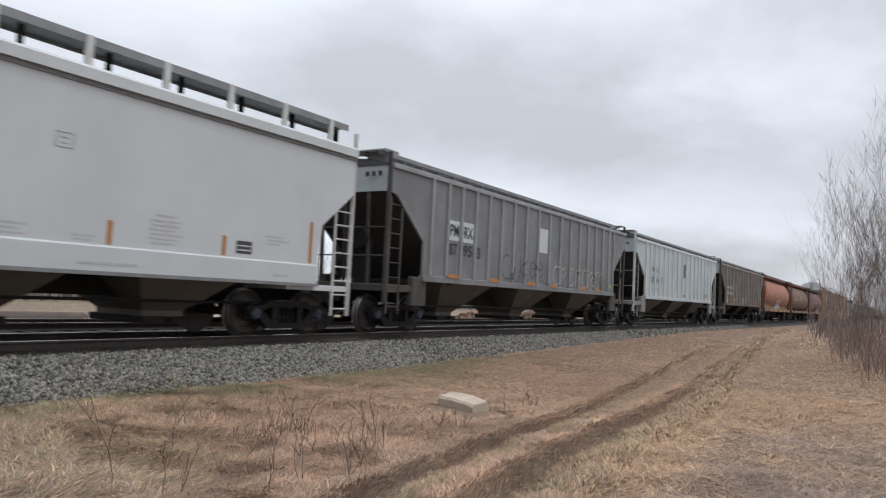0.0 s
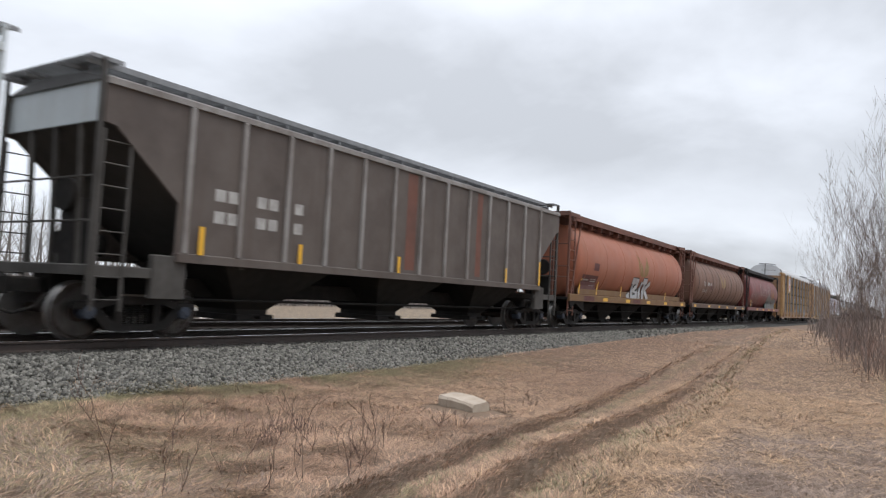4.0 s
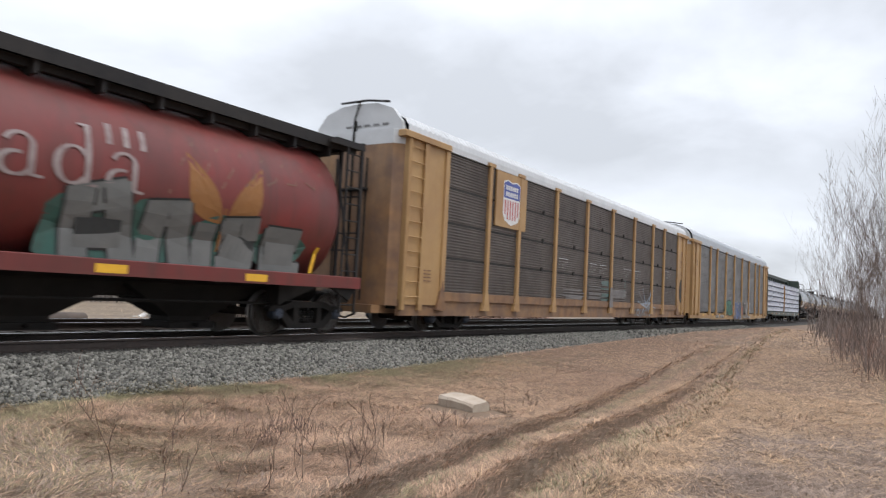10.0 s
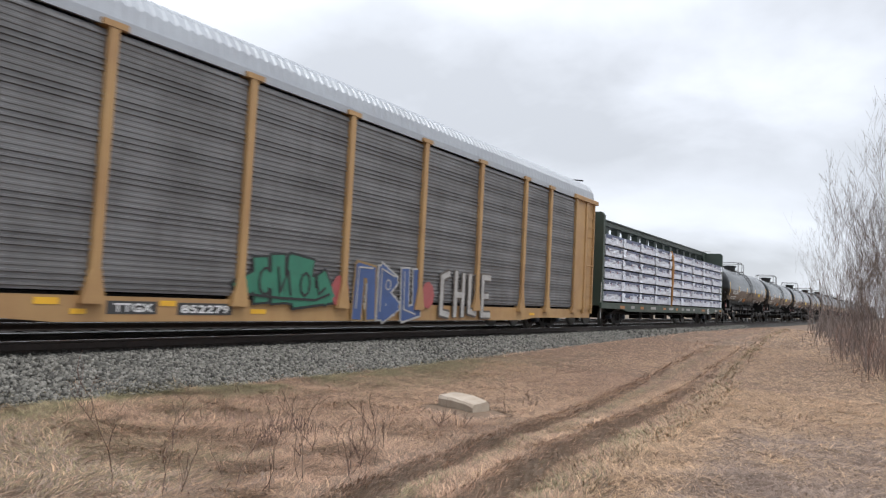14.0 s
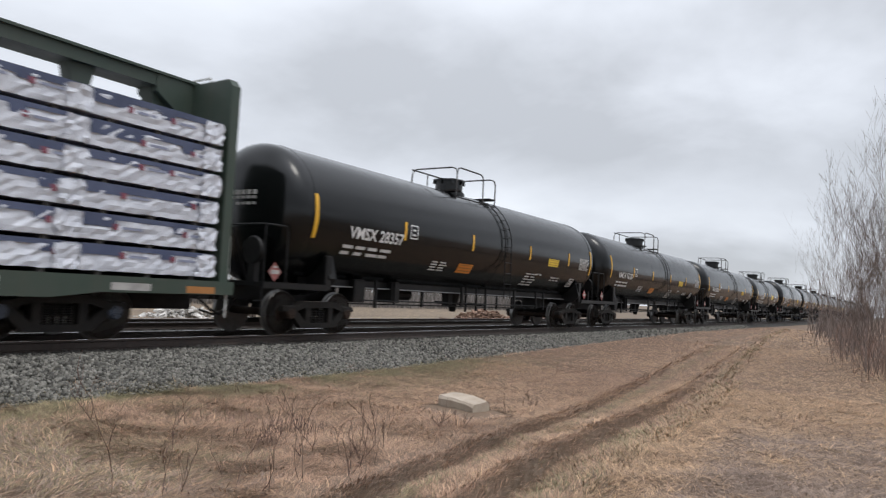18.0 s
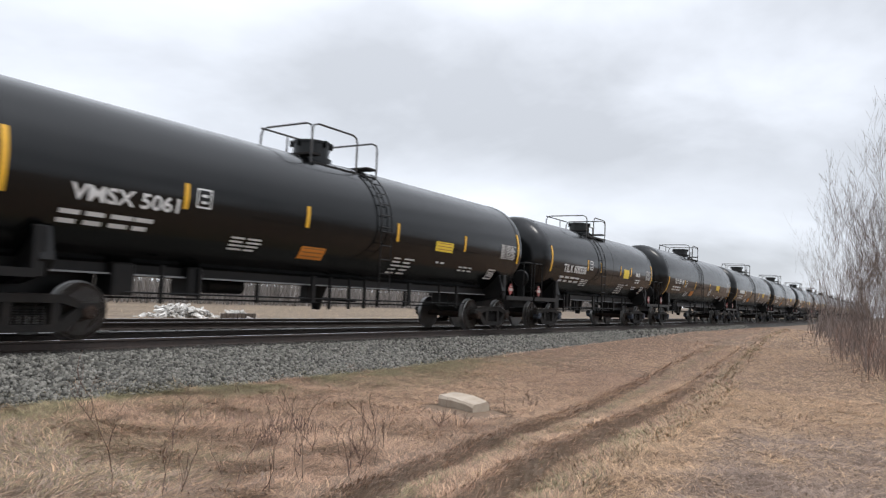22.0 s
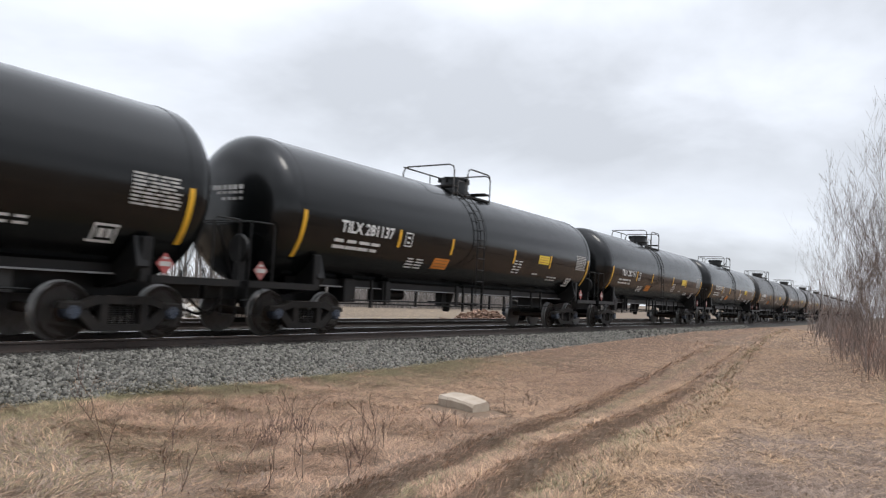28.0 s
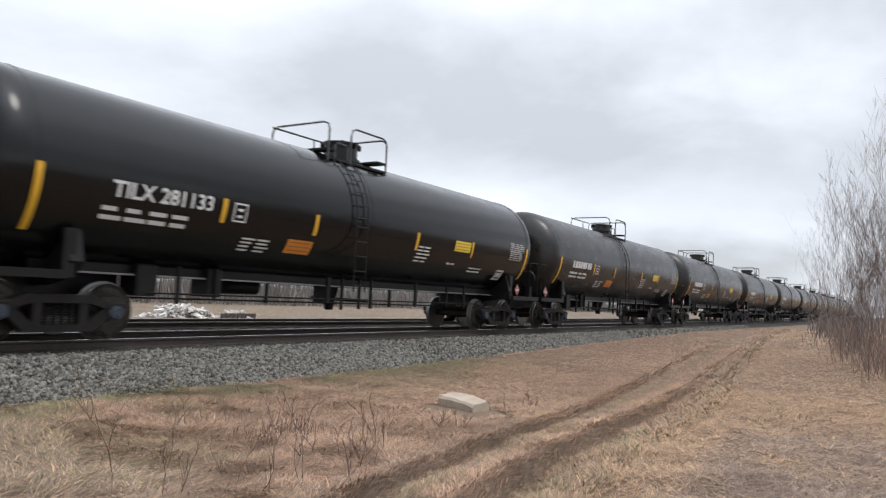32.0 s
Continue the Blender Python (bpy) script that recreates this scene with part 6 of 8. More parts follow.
        for a, b in zip(edges, edges[1:]):
            x0, x1 = -h + a + 0.05, -h + b - 0.05
            if x1 - x0 < 0.4:
                continue
            z0 = foot
            if foot > 0.9:
                part("screen_ledge", Geo().box(x0, x1, y - 0.05, y + 0.04, sill[2] + 0.004, z0 + 0.005, 0.01), yellow, car)
            hh = (ZE - 0.12 - z0) / tiers
            for k in range(tiers):
                za, zb = z0 + k * hh + 0.01, z0 + (k + 1) * hh - 0.055
                pf = []
                if tiers > 2:           # even fine corrugation
                    m = int((zb - za) / 0.078)
                    cuts = [(za + (zb - za) * q / m, (zb - za) / m) for q in range(m)]
                else:                   # three deep ridges, then three shallow ones
                    cuts = [(za + 0.093 * q, 0.093) for q in range(int((zb - za) / 0.093))]
                    pf.append((0.0, za))
                for q, (z, dz) in enumerate(cuts):
                    deep = 0.030 if tiers > 2 else (0.028 if q % 6 < 3 else 0.009)
                    pf += [(0.0, z), (0.0, z + 0.45 * dz), (-deep, z + 0.58 * dz), (-deep, z + 0.92 * dz)]
                pf.append((0.0, zb))
                sg = 1 if y < 0 else -1
                g = Geo().loft([[(x, y + sg * p[0], p[1]) for p in pf] for x in (x0, x1)], False, False)
                g.prism([(y + sg * 0.02, za), (y + sg * 0.03, za), (y + sg * 0.03, zb), (y + sg * 0.02, zb)], x0, x1, "x")
                part("side_screen", g, screen, car)
                if tiers > 2:
                    sm = Geo().box(x0, x1, y - 0.012, y + 0.012, zb, zb + 0.065)
                    part("screen_joint", sm, "gap", car)
    extra(car, h, rng)
    for s in (-1, 1):
        add_truck(car, s * (h - 3.05), WHEEL_R_SMALL)
    return car


def extra_rack_brown(car, h, rng):
    sk = lambda x, z: -1.58
    xs = -h + 4.55
    part("sign_board", Geo().box(xs, xs + 2.05, -1.62, -1.57, 3.2, 4.9), "rack_yellow", car, "yellow board behind the shield")
    g = Geo()
    cx, w = xs + 1.0, 0.56
    g.m = 0
    blob(g, [(cx - w, 4.62), (cx - w * 0.55, 4.70), (cx, 4.64), (cx + w * 0.55, 4.70), (cx + w, 4.62), (cx + w, 3.62), (cx + w * 0.8, 3.42), (cx, 3.28), (cx - w * 0.8, 3.42), (cx - w, 3.62)], lambda x, z: -1.625, 0.0)
    g.m = 1
    blob(g, [(cx - w * 0.95, 4.58), (cx - w * 0.55, 4.66), (cx, 4.6), (cx + w * 0.55, 4.66), (cx + w * 0.95, 4.58), (cx + w * 0.95, 4.12), (cx - w * 0.95, 4.12)], lambda x, z: -1.629, 0.0)
    g.m = 0
    for z in (4.44, 4.24):
        for k in range(6):
            patch(g, cx - 0.42 + k * 0.14, cx - 0.32 + k * 0.14, z - 0.06, z + 0.08, lambda x, z: -1.633, 1, 1, 0.0)
    g.m = 2
    for k in range(6):
        x = cx - 0.47 + k * 0.17
        patch(g, x, x + 0.085, 3.46 if 0 < k < 5 else 3.6, 4.06, lambda x, z: -1.629, 1, 1, 0.0)
    part("shield_sign", g, ["shield_white", "shield_blue", "shield_red"], car, "blue, white and red striped shield")
    def wash(x0, x1, z0, z1, mat, label, seed, ragged=0.3):
        """Thin spray paint on the crests of the corrugation, ragged at both sides."""
        r = random.Random(seed)
        g = Geo()
        z = z0
        while z < z1:
            k = 1 - abs((z - z0) / (z1 - z0) - 0.45)
            a, b = x0 + ragged * r.random() * (1.3 - k), x1 - ragged * r.random() * (1.3 - k)
            if b > a and r.random() > 0.42:
                patch(g, a, b, z, z + 0.045, lambda p, q: -1.579, 1, 1, 0.0)
            z += 0.0525
        part("graffiti", g, mat, car, label)["kind"] = "stuff"
    wash(0.15, 1.15, 1.12, 2.0, "paint_teal", "faded teal spray paint", 1, 0.35)
    wash(-1.2, 0.2, 1.12, 1.75, "paint_mist", "thin grey-white spray paint", 2, 0.12)
    wash(1.45, 3.4, 1.12, 1.66, "paint_mist", "thin grey-white spray paint", 3, 0.5)
    wash(3.02, 3.25, 1.5, 2.05, "paint_teal", "faded teal spray paint", 4, 0.1)
    wash(-3.8, -1.5, 1.12, 1.6, "paint_mist", "thin grey-white spray paint", 5, 0.7)
    # a burst of pale blue and white lines
    r2 = random.Random(77)
    for k in range(14):
        a = radians(-30 + 240 * k / 13 + r2.uniform(-8, 8))
        ln = r2.uniform(0.45, 1.0)
        c = (6.35 + r2.uniform(-0.35, 0.35), 1.0 + r2.uniform(-0.12, 0.12))
        p = [c, (c[0] + 0.9 * ln * math.cos(a), max(0.5, c[1] + 0.42 * ln * math.sin(a))), (c[0] + 1.5 * ln * math.cos(a), max(0.48, c[1] + 0.8 * ln * math.sin(a)))]
        each(car, "graffiti", ("paint_ice", "paint_mist")[k % 2], "pale blue and white sprayed burst", [curl(p, r2.uniform(0.05, 0.12), -1.581 - 0.0006 * k)])
    for k in range(7):
        x = 4.7 + 0.3 * k
        each(car, "graffiti", "paint_mist", "pale sprayed scribble", [curl(arc(x, 0.68, 0.16, 0.14, 0, 400, 10, 0.4), 0.05, -1.583 - 0.0006 * k)])
    each(car, "graffiti_outline", "paint_ice", "pale sprayed line", [curl(p, 0.05, -1.588) for p in ([(4.9, 0.62), (5.1, 0.86), (5.35, 0.66), (5.2, 0.52), (4.95, 0.6)], [(5.6, 0.55), (5.9, 0.88), (6.1, 0.55)], [(5.75, 1.86), (6.2, 1.1), (7.5, 1.8)], [(6.4, 1.35), (6.9, 0.5), (7.2, 1.0), (7.9, 0.9)])])
    each(car, "grey_post_patch", "paint_mist", "grey painted patch on the post", [lambda g: g.prism([(1.02, 0.86), (1.47, 0.86), (1.36, 1.7), (1.13, 1.7)], -1.652, -1.644)])
    # slots and holes of the screens, the daylight in them painted white and grey
    for x0, x1, z in ((-1.18, -0.45, 2.55), (-0.07, 0.77, 2.56), (2.92, 4.01, 2.57), (4.5, 5.28, 2.56), (9.64, 10.2, 2.82), (-4.2, -3.3, 2.55)):
        each(car, "screen_slot", "roof_white", "narrow slot with daylight painted in", [panel(x0, x1, z, z + 0.022, -1.579)])
        for r in range(3):
            g = Geo()
            n = 9 - 2 * r
            for q in range(n):
                patch(g, x0 + 0.1 * q, x0 + 0.1 * q + 0.045, z - 0.12 - 0.1 * r, z - 0.09 - 0.1 * r, lambda p, q: -1.579, 1, 1, 0.0)
            tagged(part("screen_holes", g, "letter_dim", car), "rows of tiny punched holes", "", kind="stuff")
    for x, z in [(x, z) for x in (0.1, 2.75, 5.7, 8.1, 10.5, -2.8, -5.6) for z in (2.08, 3.06, 4.03)]:
        each(car, "screen_latch", "gap", "dark latch at the joint", [lambda g: g.box(x - 0.07, x + 0.07, -1.60, -1.56, z - 0.08, z + 0.06, 0.015)])
    # the round hole of the trailing corner, its unlit inside painted as a dark oval, and the latch
    g = Geo()
    blob(g, [(h - 1.0 + 0.36 * math.cos(a), 1.9 + 0.66 * math.sin(a)) for a in [k * 0.39 for k in range(16)]], lambda x, z: -1.575, 0.0)
    part("corner_opening", g, "end_dark", car, "dark oval opening")
    g = Geo()
    for z0, z1 in ((3.2, 3.55), (2.75, 2.95)):
        for q in ((h - 1.25, h - 0.75, z1, z1 + 0.02), (h - 1.25, h - 0.75, z0, z0 + 0.02), (h - 1.25, h - 1.23, z0, z1), (h - 0.77, h - 0.75, z0, z1)):
            patch(g, *q, lambda x, z: -1.572, 1, 1, 0.0)
        bars(g, h - 1.2, z1 - 0.04, 0.42, 3, 0.025, 0.045, lambda x, z: -1.572, rng, 3)
    bars(g, h - 1.2, 4.1, 0.4, 3, 0.06, 0.05, lambda x, z: -1.572, rng, 2)
    bars(g, -h + 0.9, 1.65, 0.4, 4, 0.03, 0.06, lambda x, z: -1.572, rng, 2)
    part("stencilled_writing", g, "tan_car", car, "brown stencilled boxes")


def extra_rack_grey(car, h, rng):
    sk = lambda x, z: -1.575
    layer = [0]

    def fat(pts, w, fill, line, label):
        """A thick sprayed letter: outline first, then its limbs, each a hair above the last."""
        o, f = Geo(), Geo()
        for (xa, za), (xb, zb) in zip(pts, pts[1:]):
            l = math.hypot(xb - xa, zb - za) or 1
            ux, uz = (xb - xa) / l * w * 0.42, (zb - za) / l * w * 0.42
            layer[0] += 1
            d = 0.0003 * layer[0]
            stroke(o, [(xa - ux * 1.3, za - uz * 1.3), (xb + ux * 1.3, zb + uz * 1.3)], w + 0.11, lambda p, q: -1.578 - d * 0.3, 0.0)
            stroke(f, [(xa - ux, za - uz), (xb + ux, zb + uz)], w, lambda p, q: -1.586 - d, 0.0)
        part("graffiti_outline", o, line, car, "sprayed outline")
        part("graffiti", f, fill, car, label)
    each(car, "graffiti_line", "spray_black", "black sprayed line", [curl(p, 0.05, -1.604) for p in (arc(-3.62, 1.12, 0.16, 0.26, 40, 320), [(-3.3, 1.42), (-3.22, 0.9), (-3.02, 1.36), (-2.92, 0.86)], arc(-2.52, 1.1, 0.14, 0.24, 0, 360), [(-2.2, 1.3), (-2.1, 0.9), (-1.9, 1.05)], [(-4.15, 0.86), (-3.2, 0.80), (-2.2, 0.78), (-1.75, 0.92)])])
    each(car, "graffiti_line", "letter_dim", "pale sprayed line", [curl(p, 0.04, -1.604) for p in ([(-0.86, 0.62), (-0.82, 1.56), (-0.3, 1.56)], [(0.02, 0.56), (0.02, 1.58), (0.56, 1.40)], [(0.94, 1.56), (0.98, 0.62), (1.5, 0.5)], arc(0.3, 1.2, 0.1, 0.12, 0, 360), [(-0.56, 0.6), (-0.52, 1.2)])])
    for pts in ([(-4.2, 0.95), (-3.7, 1.2), (-3.2, 1.1)], [(-3.75, 1.42), (-3.7, 0.85)], [(-3.3, 1.5), (-3.25, 0.85)], [(-2.9, 0.85), (-2.85, 1.5), (-2.45, 1.45)], [(-2.9, 1.15), (-2.4, 1.1), (-2.35, 0.82)], [(-2.0, 1.2), (-1.8, 0.9), (-2.7, 0.8)]):
        fat(pts, 0.34, "spray_green", "spray_black", "green sprayed graffiti")
    for pts in ([(-0.8, 0.5), (-0.75, 1.5), (-0.35, 1.45), (-0.3, 0.5)], [(0.1, 0.5), (0.1, 1.5), (0.5, 1.3), (0.15, 1.0), (0.6, 0.7), (0.2, 0.5)], [(1.0, 1.5), (1.05, 0.5), (1.55, 0.6), (1.5, 1.5)]):
        fat(pts, 0.30, "spray_blue", "letter_dim" if pts[0][0] > 0 else "wheat", "blue sprayed graffiti")
    for pts in ([(3.0, 1.6), (2.7, 1.5), (2.7, 0.55), (3.05, 0.5)], [(3.4, 1.65), (3.4, 0.5), (3.4, 1.05), (3.8, 1.05), (3.8, 1.6), (3.8, 0.5)], [(4.15, 1.6), (4.15, 0.6), (4.5, 0.55), (4.55, 1.6)], [(5.3, 1.6), (4.9, 1.6), (4.9, 1.05), (5.2, 1.05), (4.9, 1.05), (4.9, 0.5), (5.35, 0.5)]):
        fat(pts, 0.15, "letter_dim", "screen_brown", "silver-white sprayed graffiti")
    g = Geo()
    for x in (-1.40, 2.05):
        blob(g, [(x + 0.3 * math.cos(a), 1.0 + 0.36 * math.sin(a)) for a in [k * 0.7 for k in range(9)]], sk, 0.004)
    part("graffiti_dot", g, "spray_pink", car, "dull red sprayed patches")
    t = Geo()
    bars(t, -h + 0.85, 4.0, 0.45, 6, 0.03, 0.06, lambda x, z: -1.572, rng, 2)
    bars(t, -h + 0.8, 2.1, 0.3, 2, 0.07, 0.05, lambda x, z: -1.572, rng, 2)
    part("stencilled_writing", t, "letter_black", car, "black stencilled marks")
    each(car, "number_panel", "letter_black", "black number panel", [panel(-6.82, -5.92, 0.46, 0.67, -1.526), panel(-5.52, -4.33, 0.45, 0.66, -1.526)])
    each(car, "number_writing", "letter", "white stencilled number", [word("TTGX", -6.70, 0.50, 0.13, 0.7, -1.524), word("852279", -5.45, 0.49, 0.13, 1.05, -1.524)])
    y = Geo()
    for q in ((-7.95, -7.58, 0.60, 0.70), (-7.4, -7.15, 0.46, 0.54), (-5.87, -5.56, 0.60, 0.69), (-3.88, -3.49, 0.48, 0.57), (-10.6, -10.2, 0.58, 0.68), (8.2, 8.6, 0.5, 0.58)):
        patch(y, *q, lambda x, z: -1.53, 1, 1, 0.0)
    part("reflector", y, "yellow", car, "orange-yellow reflectors")


# ---- centre-beam flat car with its load ----


def centerbeam():
    car = thing("centerbeam_flat_car", "dark green centre-beam flat car loaded with wrapped lumber", "flat car")
    rng = random.Random(21)
    h = 11.85
    for y in (-1.42, 1.42):
        g = Geo().prism([(-h, 0.82), (-h + 2.6, 0.80), (-h + 3.4, 0.70), (h - 3.4, 0.70), (h - 2.6, 0.80), (h, 0.82), (h, 1.06), (-h, 1.06)], y - 0.05, y + 0.05)
        part("side_sill", g, "green", car)
    part("deck", Geo().box(-h, h, -1.36, 1.36, 0.92, 1.04), "green", car)
    part("center_sill", Geo().box(-h, h, -0.3, 0.3, 0.5, 0.92, 0.02), "iron", car)
    beam = Geo().prism([(-h + 0.2, 4.50), (-h + 1.0, 4.64), (h - 1.0, 4.64), (h - 0.2, 4.50), (h - 0.2, 4.86), (-h + 0.2, 4.86)], -0.28, 0.28)
    part("top_beam", beam, "green", car)
    part("beam_cap", Geo().box(-h + 0.2, h - 0.2, -0.34, 0.34, 4.86, 4.91), "green", car)
    n = 15
    for i in range(n):
        x = -h + 0.9 + (2 * h - 1.8) * i / (n - 1)
        g = Geo().prism([(x - 0.16, 1.04), (x + 0.16, 1.04), (x + 0.14, 4.2), (x + 0.24, 4.66), (x - 0.24, 4.66), (x - 0.14, 4.2)], -0.16, 0.16)
        part("beam_post", g, "green", car)
    for s in (-1, 1):
        g = Geo().prism([(-1.42, 1.04), (1.42, 1.04), (1.42, 4.72), (1.3, 4.86), (-1.3, 4.86), (-1.42, 4.72)], s * (h - 0.2) - 0.1, s * (h - 0.2) + 0.1, "x")
        g.prism([(s * (h - 0.2), 3.95), (s * (h - 1.1), 4.54), (s * (h - 1.1), 4.86), (s * (h - 0.2), 4.86)], -0.3, 0.3)
        part("bulkhead", g, "green", car)
        hr = Geo().tube([(s * (h - 0.15), -0.6, 4.85), (s * (h - 0.15), -0.6, 5.0), (s * (h - 0.15), 0.6, 5.0), (s * (h - 0.15), 0.6, 4.85)], 0.02, 6)
        hr.tube([(s * (h - 0.1), -1.4, 0.4), (s * (h - 0.1), -1.4, 1.9)], 0.02, 5)
        part("grab_iron", hr, "pipe_white", car)
        add_coupler(car, s * (h + 0.1), s)
        add_truck(car, s * (h - 3.0))
    for x, w in ((-9.5, 0.6), (-6.6, 0.5), (-2.74, 0.47), (-0.29, 0.42), (5.72, 0.8), (10.82, 0.6)):
        each(car, "reflector", "rust_decal", "dull orange reflector", [panel(x, x + w, 0.83, 0.95, -1.475)])
    for x, w in ((-1.63, 0.77), (0.92, 0.5), (1.98, 0.8), (3.56, 0.38), (9.41, 0.7), (-4.9, 0.8), (-8.0, 0.5)):
        each(car, "stencilled_writing", "letter_dim", "dull white stencil", [panel(x, x + w, 0.84, 0.96, -1.475)])
    each(car, "square_label", "letter", "white square label", [panel(7.2, 7.72, 0.68, 0.98, -1.478)])
    each(car, "label_writing", "letter_black", "black bar on the label", [panel(7.3, 7.62, z, z + 0.06, -1.482) for z in (0.76, 0.86)])
    pp = Geo().tube([(-h + 4, -0.9, 0.55), (h - 5, -0.9, 0.62)], 0.03, 6)
    for x in (-5.0, -3.0, -0.5, 3.0):
        pp.box(x, x + 0.5, -0.9, -0.4, 0.35, 0.72)
    part("brake_gear", pp, "iron", car)
    st = Geo()
    st.tube([(-1.19, -1.47, 1.04), (-1.18, -1.475, 2.0), (-1.17, -1.475, 3.0), (-1.17, -1.46, 3.7), (-1.15, -1.36, 4.02)], [0.045, 0.07, 0.10, 0.085, 0.05], 6)
    part("load_strap", st, "strap", car, "twisted orange-brown strap")
    # six tiers of wrapped bundles; each bundle is a part that rides on the car
    spacer = part("spacer", Geo().box(0, 0.09, -1.36, 1.36, -0.02, 0.05), "sooty")
    tier_h = (3.98 - 1.08) / 6
    for tier in range(6):
        z0 = 1.08 + tier * tier_h
        for c in range(9):
            x0, x1 = -11.43 + 2.54 * c + 0.01, -11.43 + 2.54 * (c + 1) - 0.02
            y0 = -1.40 + rng.uniform(-0.025, 0.025)
            zt, zb = z0 + tier_h - 0.025, z0 + 0.05
            # the white sheet: creased and sagging
            nx, nz = 20, 5
            vs = []
            for i in range(nx + 1):
                for k in range(nz + 1):
                    edge = i in (0, nx) or k in (0, nz)
                    vs.append((x0 + (x1 - x0) * i / nx, y0 + (0.0 if edge else rng.uniform(-0.026, 0.014)), zb + (zt - zb) * k / nz + (rng.uniform(-0.012, 0.012) if k == 0 else 0)))
            g = Geo()
            g.add(vs, [(i * (nz + 1) + k, (i + 1) * (nz + 1) + k, (i + 1) * (nz + 1) + k + 1, i * (nz + 1) + k + 1) for i in range(nx) for k in range(nz)])
            g.box(x0, x1, y0 + 0.012, -0.22, zb, zt, 0.02)
            pack = part("lumber_pack", g, "wrap", car)
            # blue printed band, deeper in steps
            step1, step2 = rng.uniform(0.25, 0.9), rng.uniform(1.2, 1.9)
            low, deep = zt - rng.uniform(0.06, 0.12), zt - rng.uniform(0.13, 0.22)
            q = [(x0, deep), (x0 + step1, deep), (x0 + step1 + 0.03, low), (x0 + step2, low), (x0 + step2 + 0.03, deep), (x0 + step2 + 0.25, deep), (x0 + step2 + 0.28, low), (x1 - 0.25, low)]
            bl = Geo()
            for (xa, za), (xb, zb2) in zip(q, q[1:]):
                bl.add([(xa, y0 - 0.019, za), (xb, y0 - 0.019, zb2), (xb, y0 - 0.012, zt + 0.006), (xa, y0 - 0.012, zt + 0.006)], [(0, 1, 2, 3)])
            part("blue_band", bl, "wrap_blue", pack, "navy blue printed band")
            bt = Geo().box(x0, x1, y0 - 0.012, -0.22, zt + 0.001, zt + 0.008)
            part("blue_top", bt, "wrap_blue", pack, "navy blue top sheet")
            for dx in (step1 - 0.02, step2 + 0.2):
                lg = Geo()
                patch(lg, x0 + dx, x0 + dx + 0.09, deep - 0.04, deep + 0.06, lambda a, b: y0 - 0.022, 1, 1, 0.0)
                part("logo_patch", lg, "wrap_red", pack, "small dark red mark")
                tx = Geo()
                patch(tx, x0 + dx + 0.16, x0 + dx + 0.52, deep - 0.02, deep + 0.025, lambda a, b: y0 - 0.021, 1, 1, 0.0)
                part("wrap_print", tx, "wrap_print", pack, "grey printed line")
            fl = Geo()
            fv = []
            for i in range(6):
                for k in range(6):
                    fv.append((x1 - 0.40 + 0.39 * i / 5 + rng.uniform(-0.03, 0.03), y0 - 0.034 + rng.uniform(-0.05, 0.008), zb + (zt - zb - rng.uniform(0.0, 0.06)) * k / 5))
            fl.add(fv, [(i * 6 + k, (i + 1) * 6 + k, (i + 1) * 6 + k + 1, i * 6 + k + 1) for i in range(5) for k in range(5)])
            part("end_flap", fl, "wrap", pack, "crumpled white end flap")
            g2 = Geo().box(x0, x1, 0.22, 1.40, zb, zt, 0.03)
            part("lumber_pack", g2, "wrap", car)
        for k in range(26):
            sp = new("spacer", spacer.data)
            sp.parent, sp.location = car, (-h + 0.8 + k * 0.88, 0, z0)
    bpy.data.objects.remove(spacer)
    return car


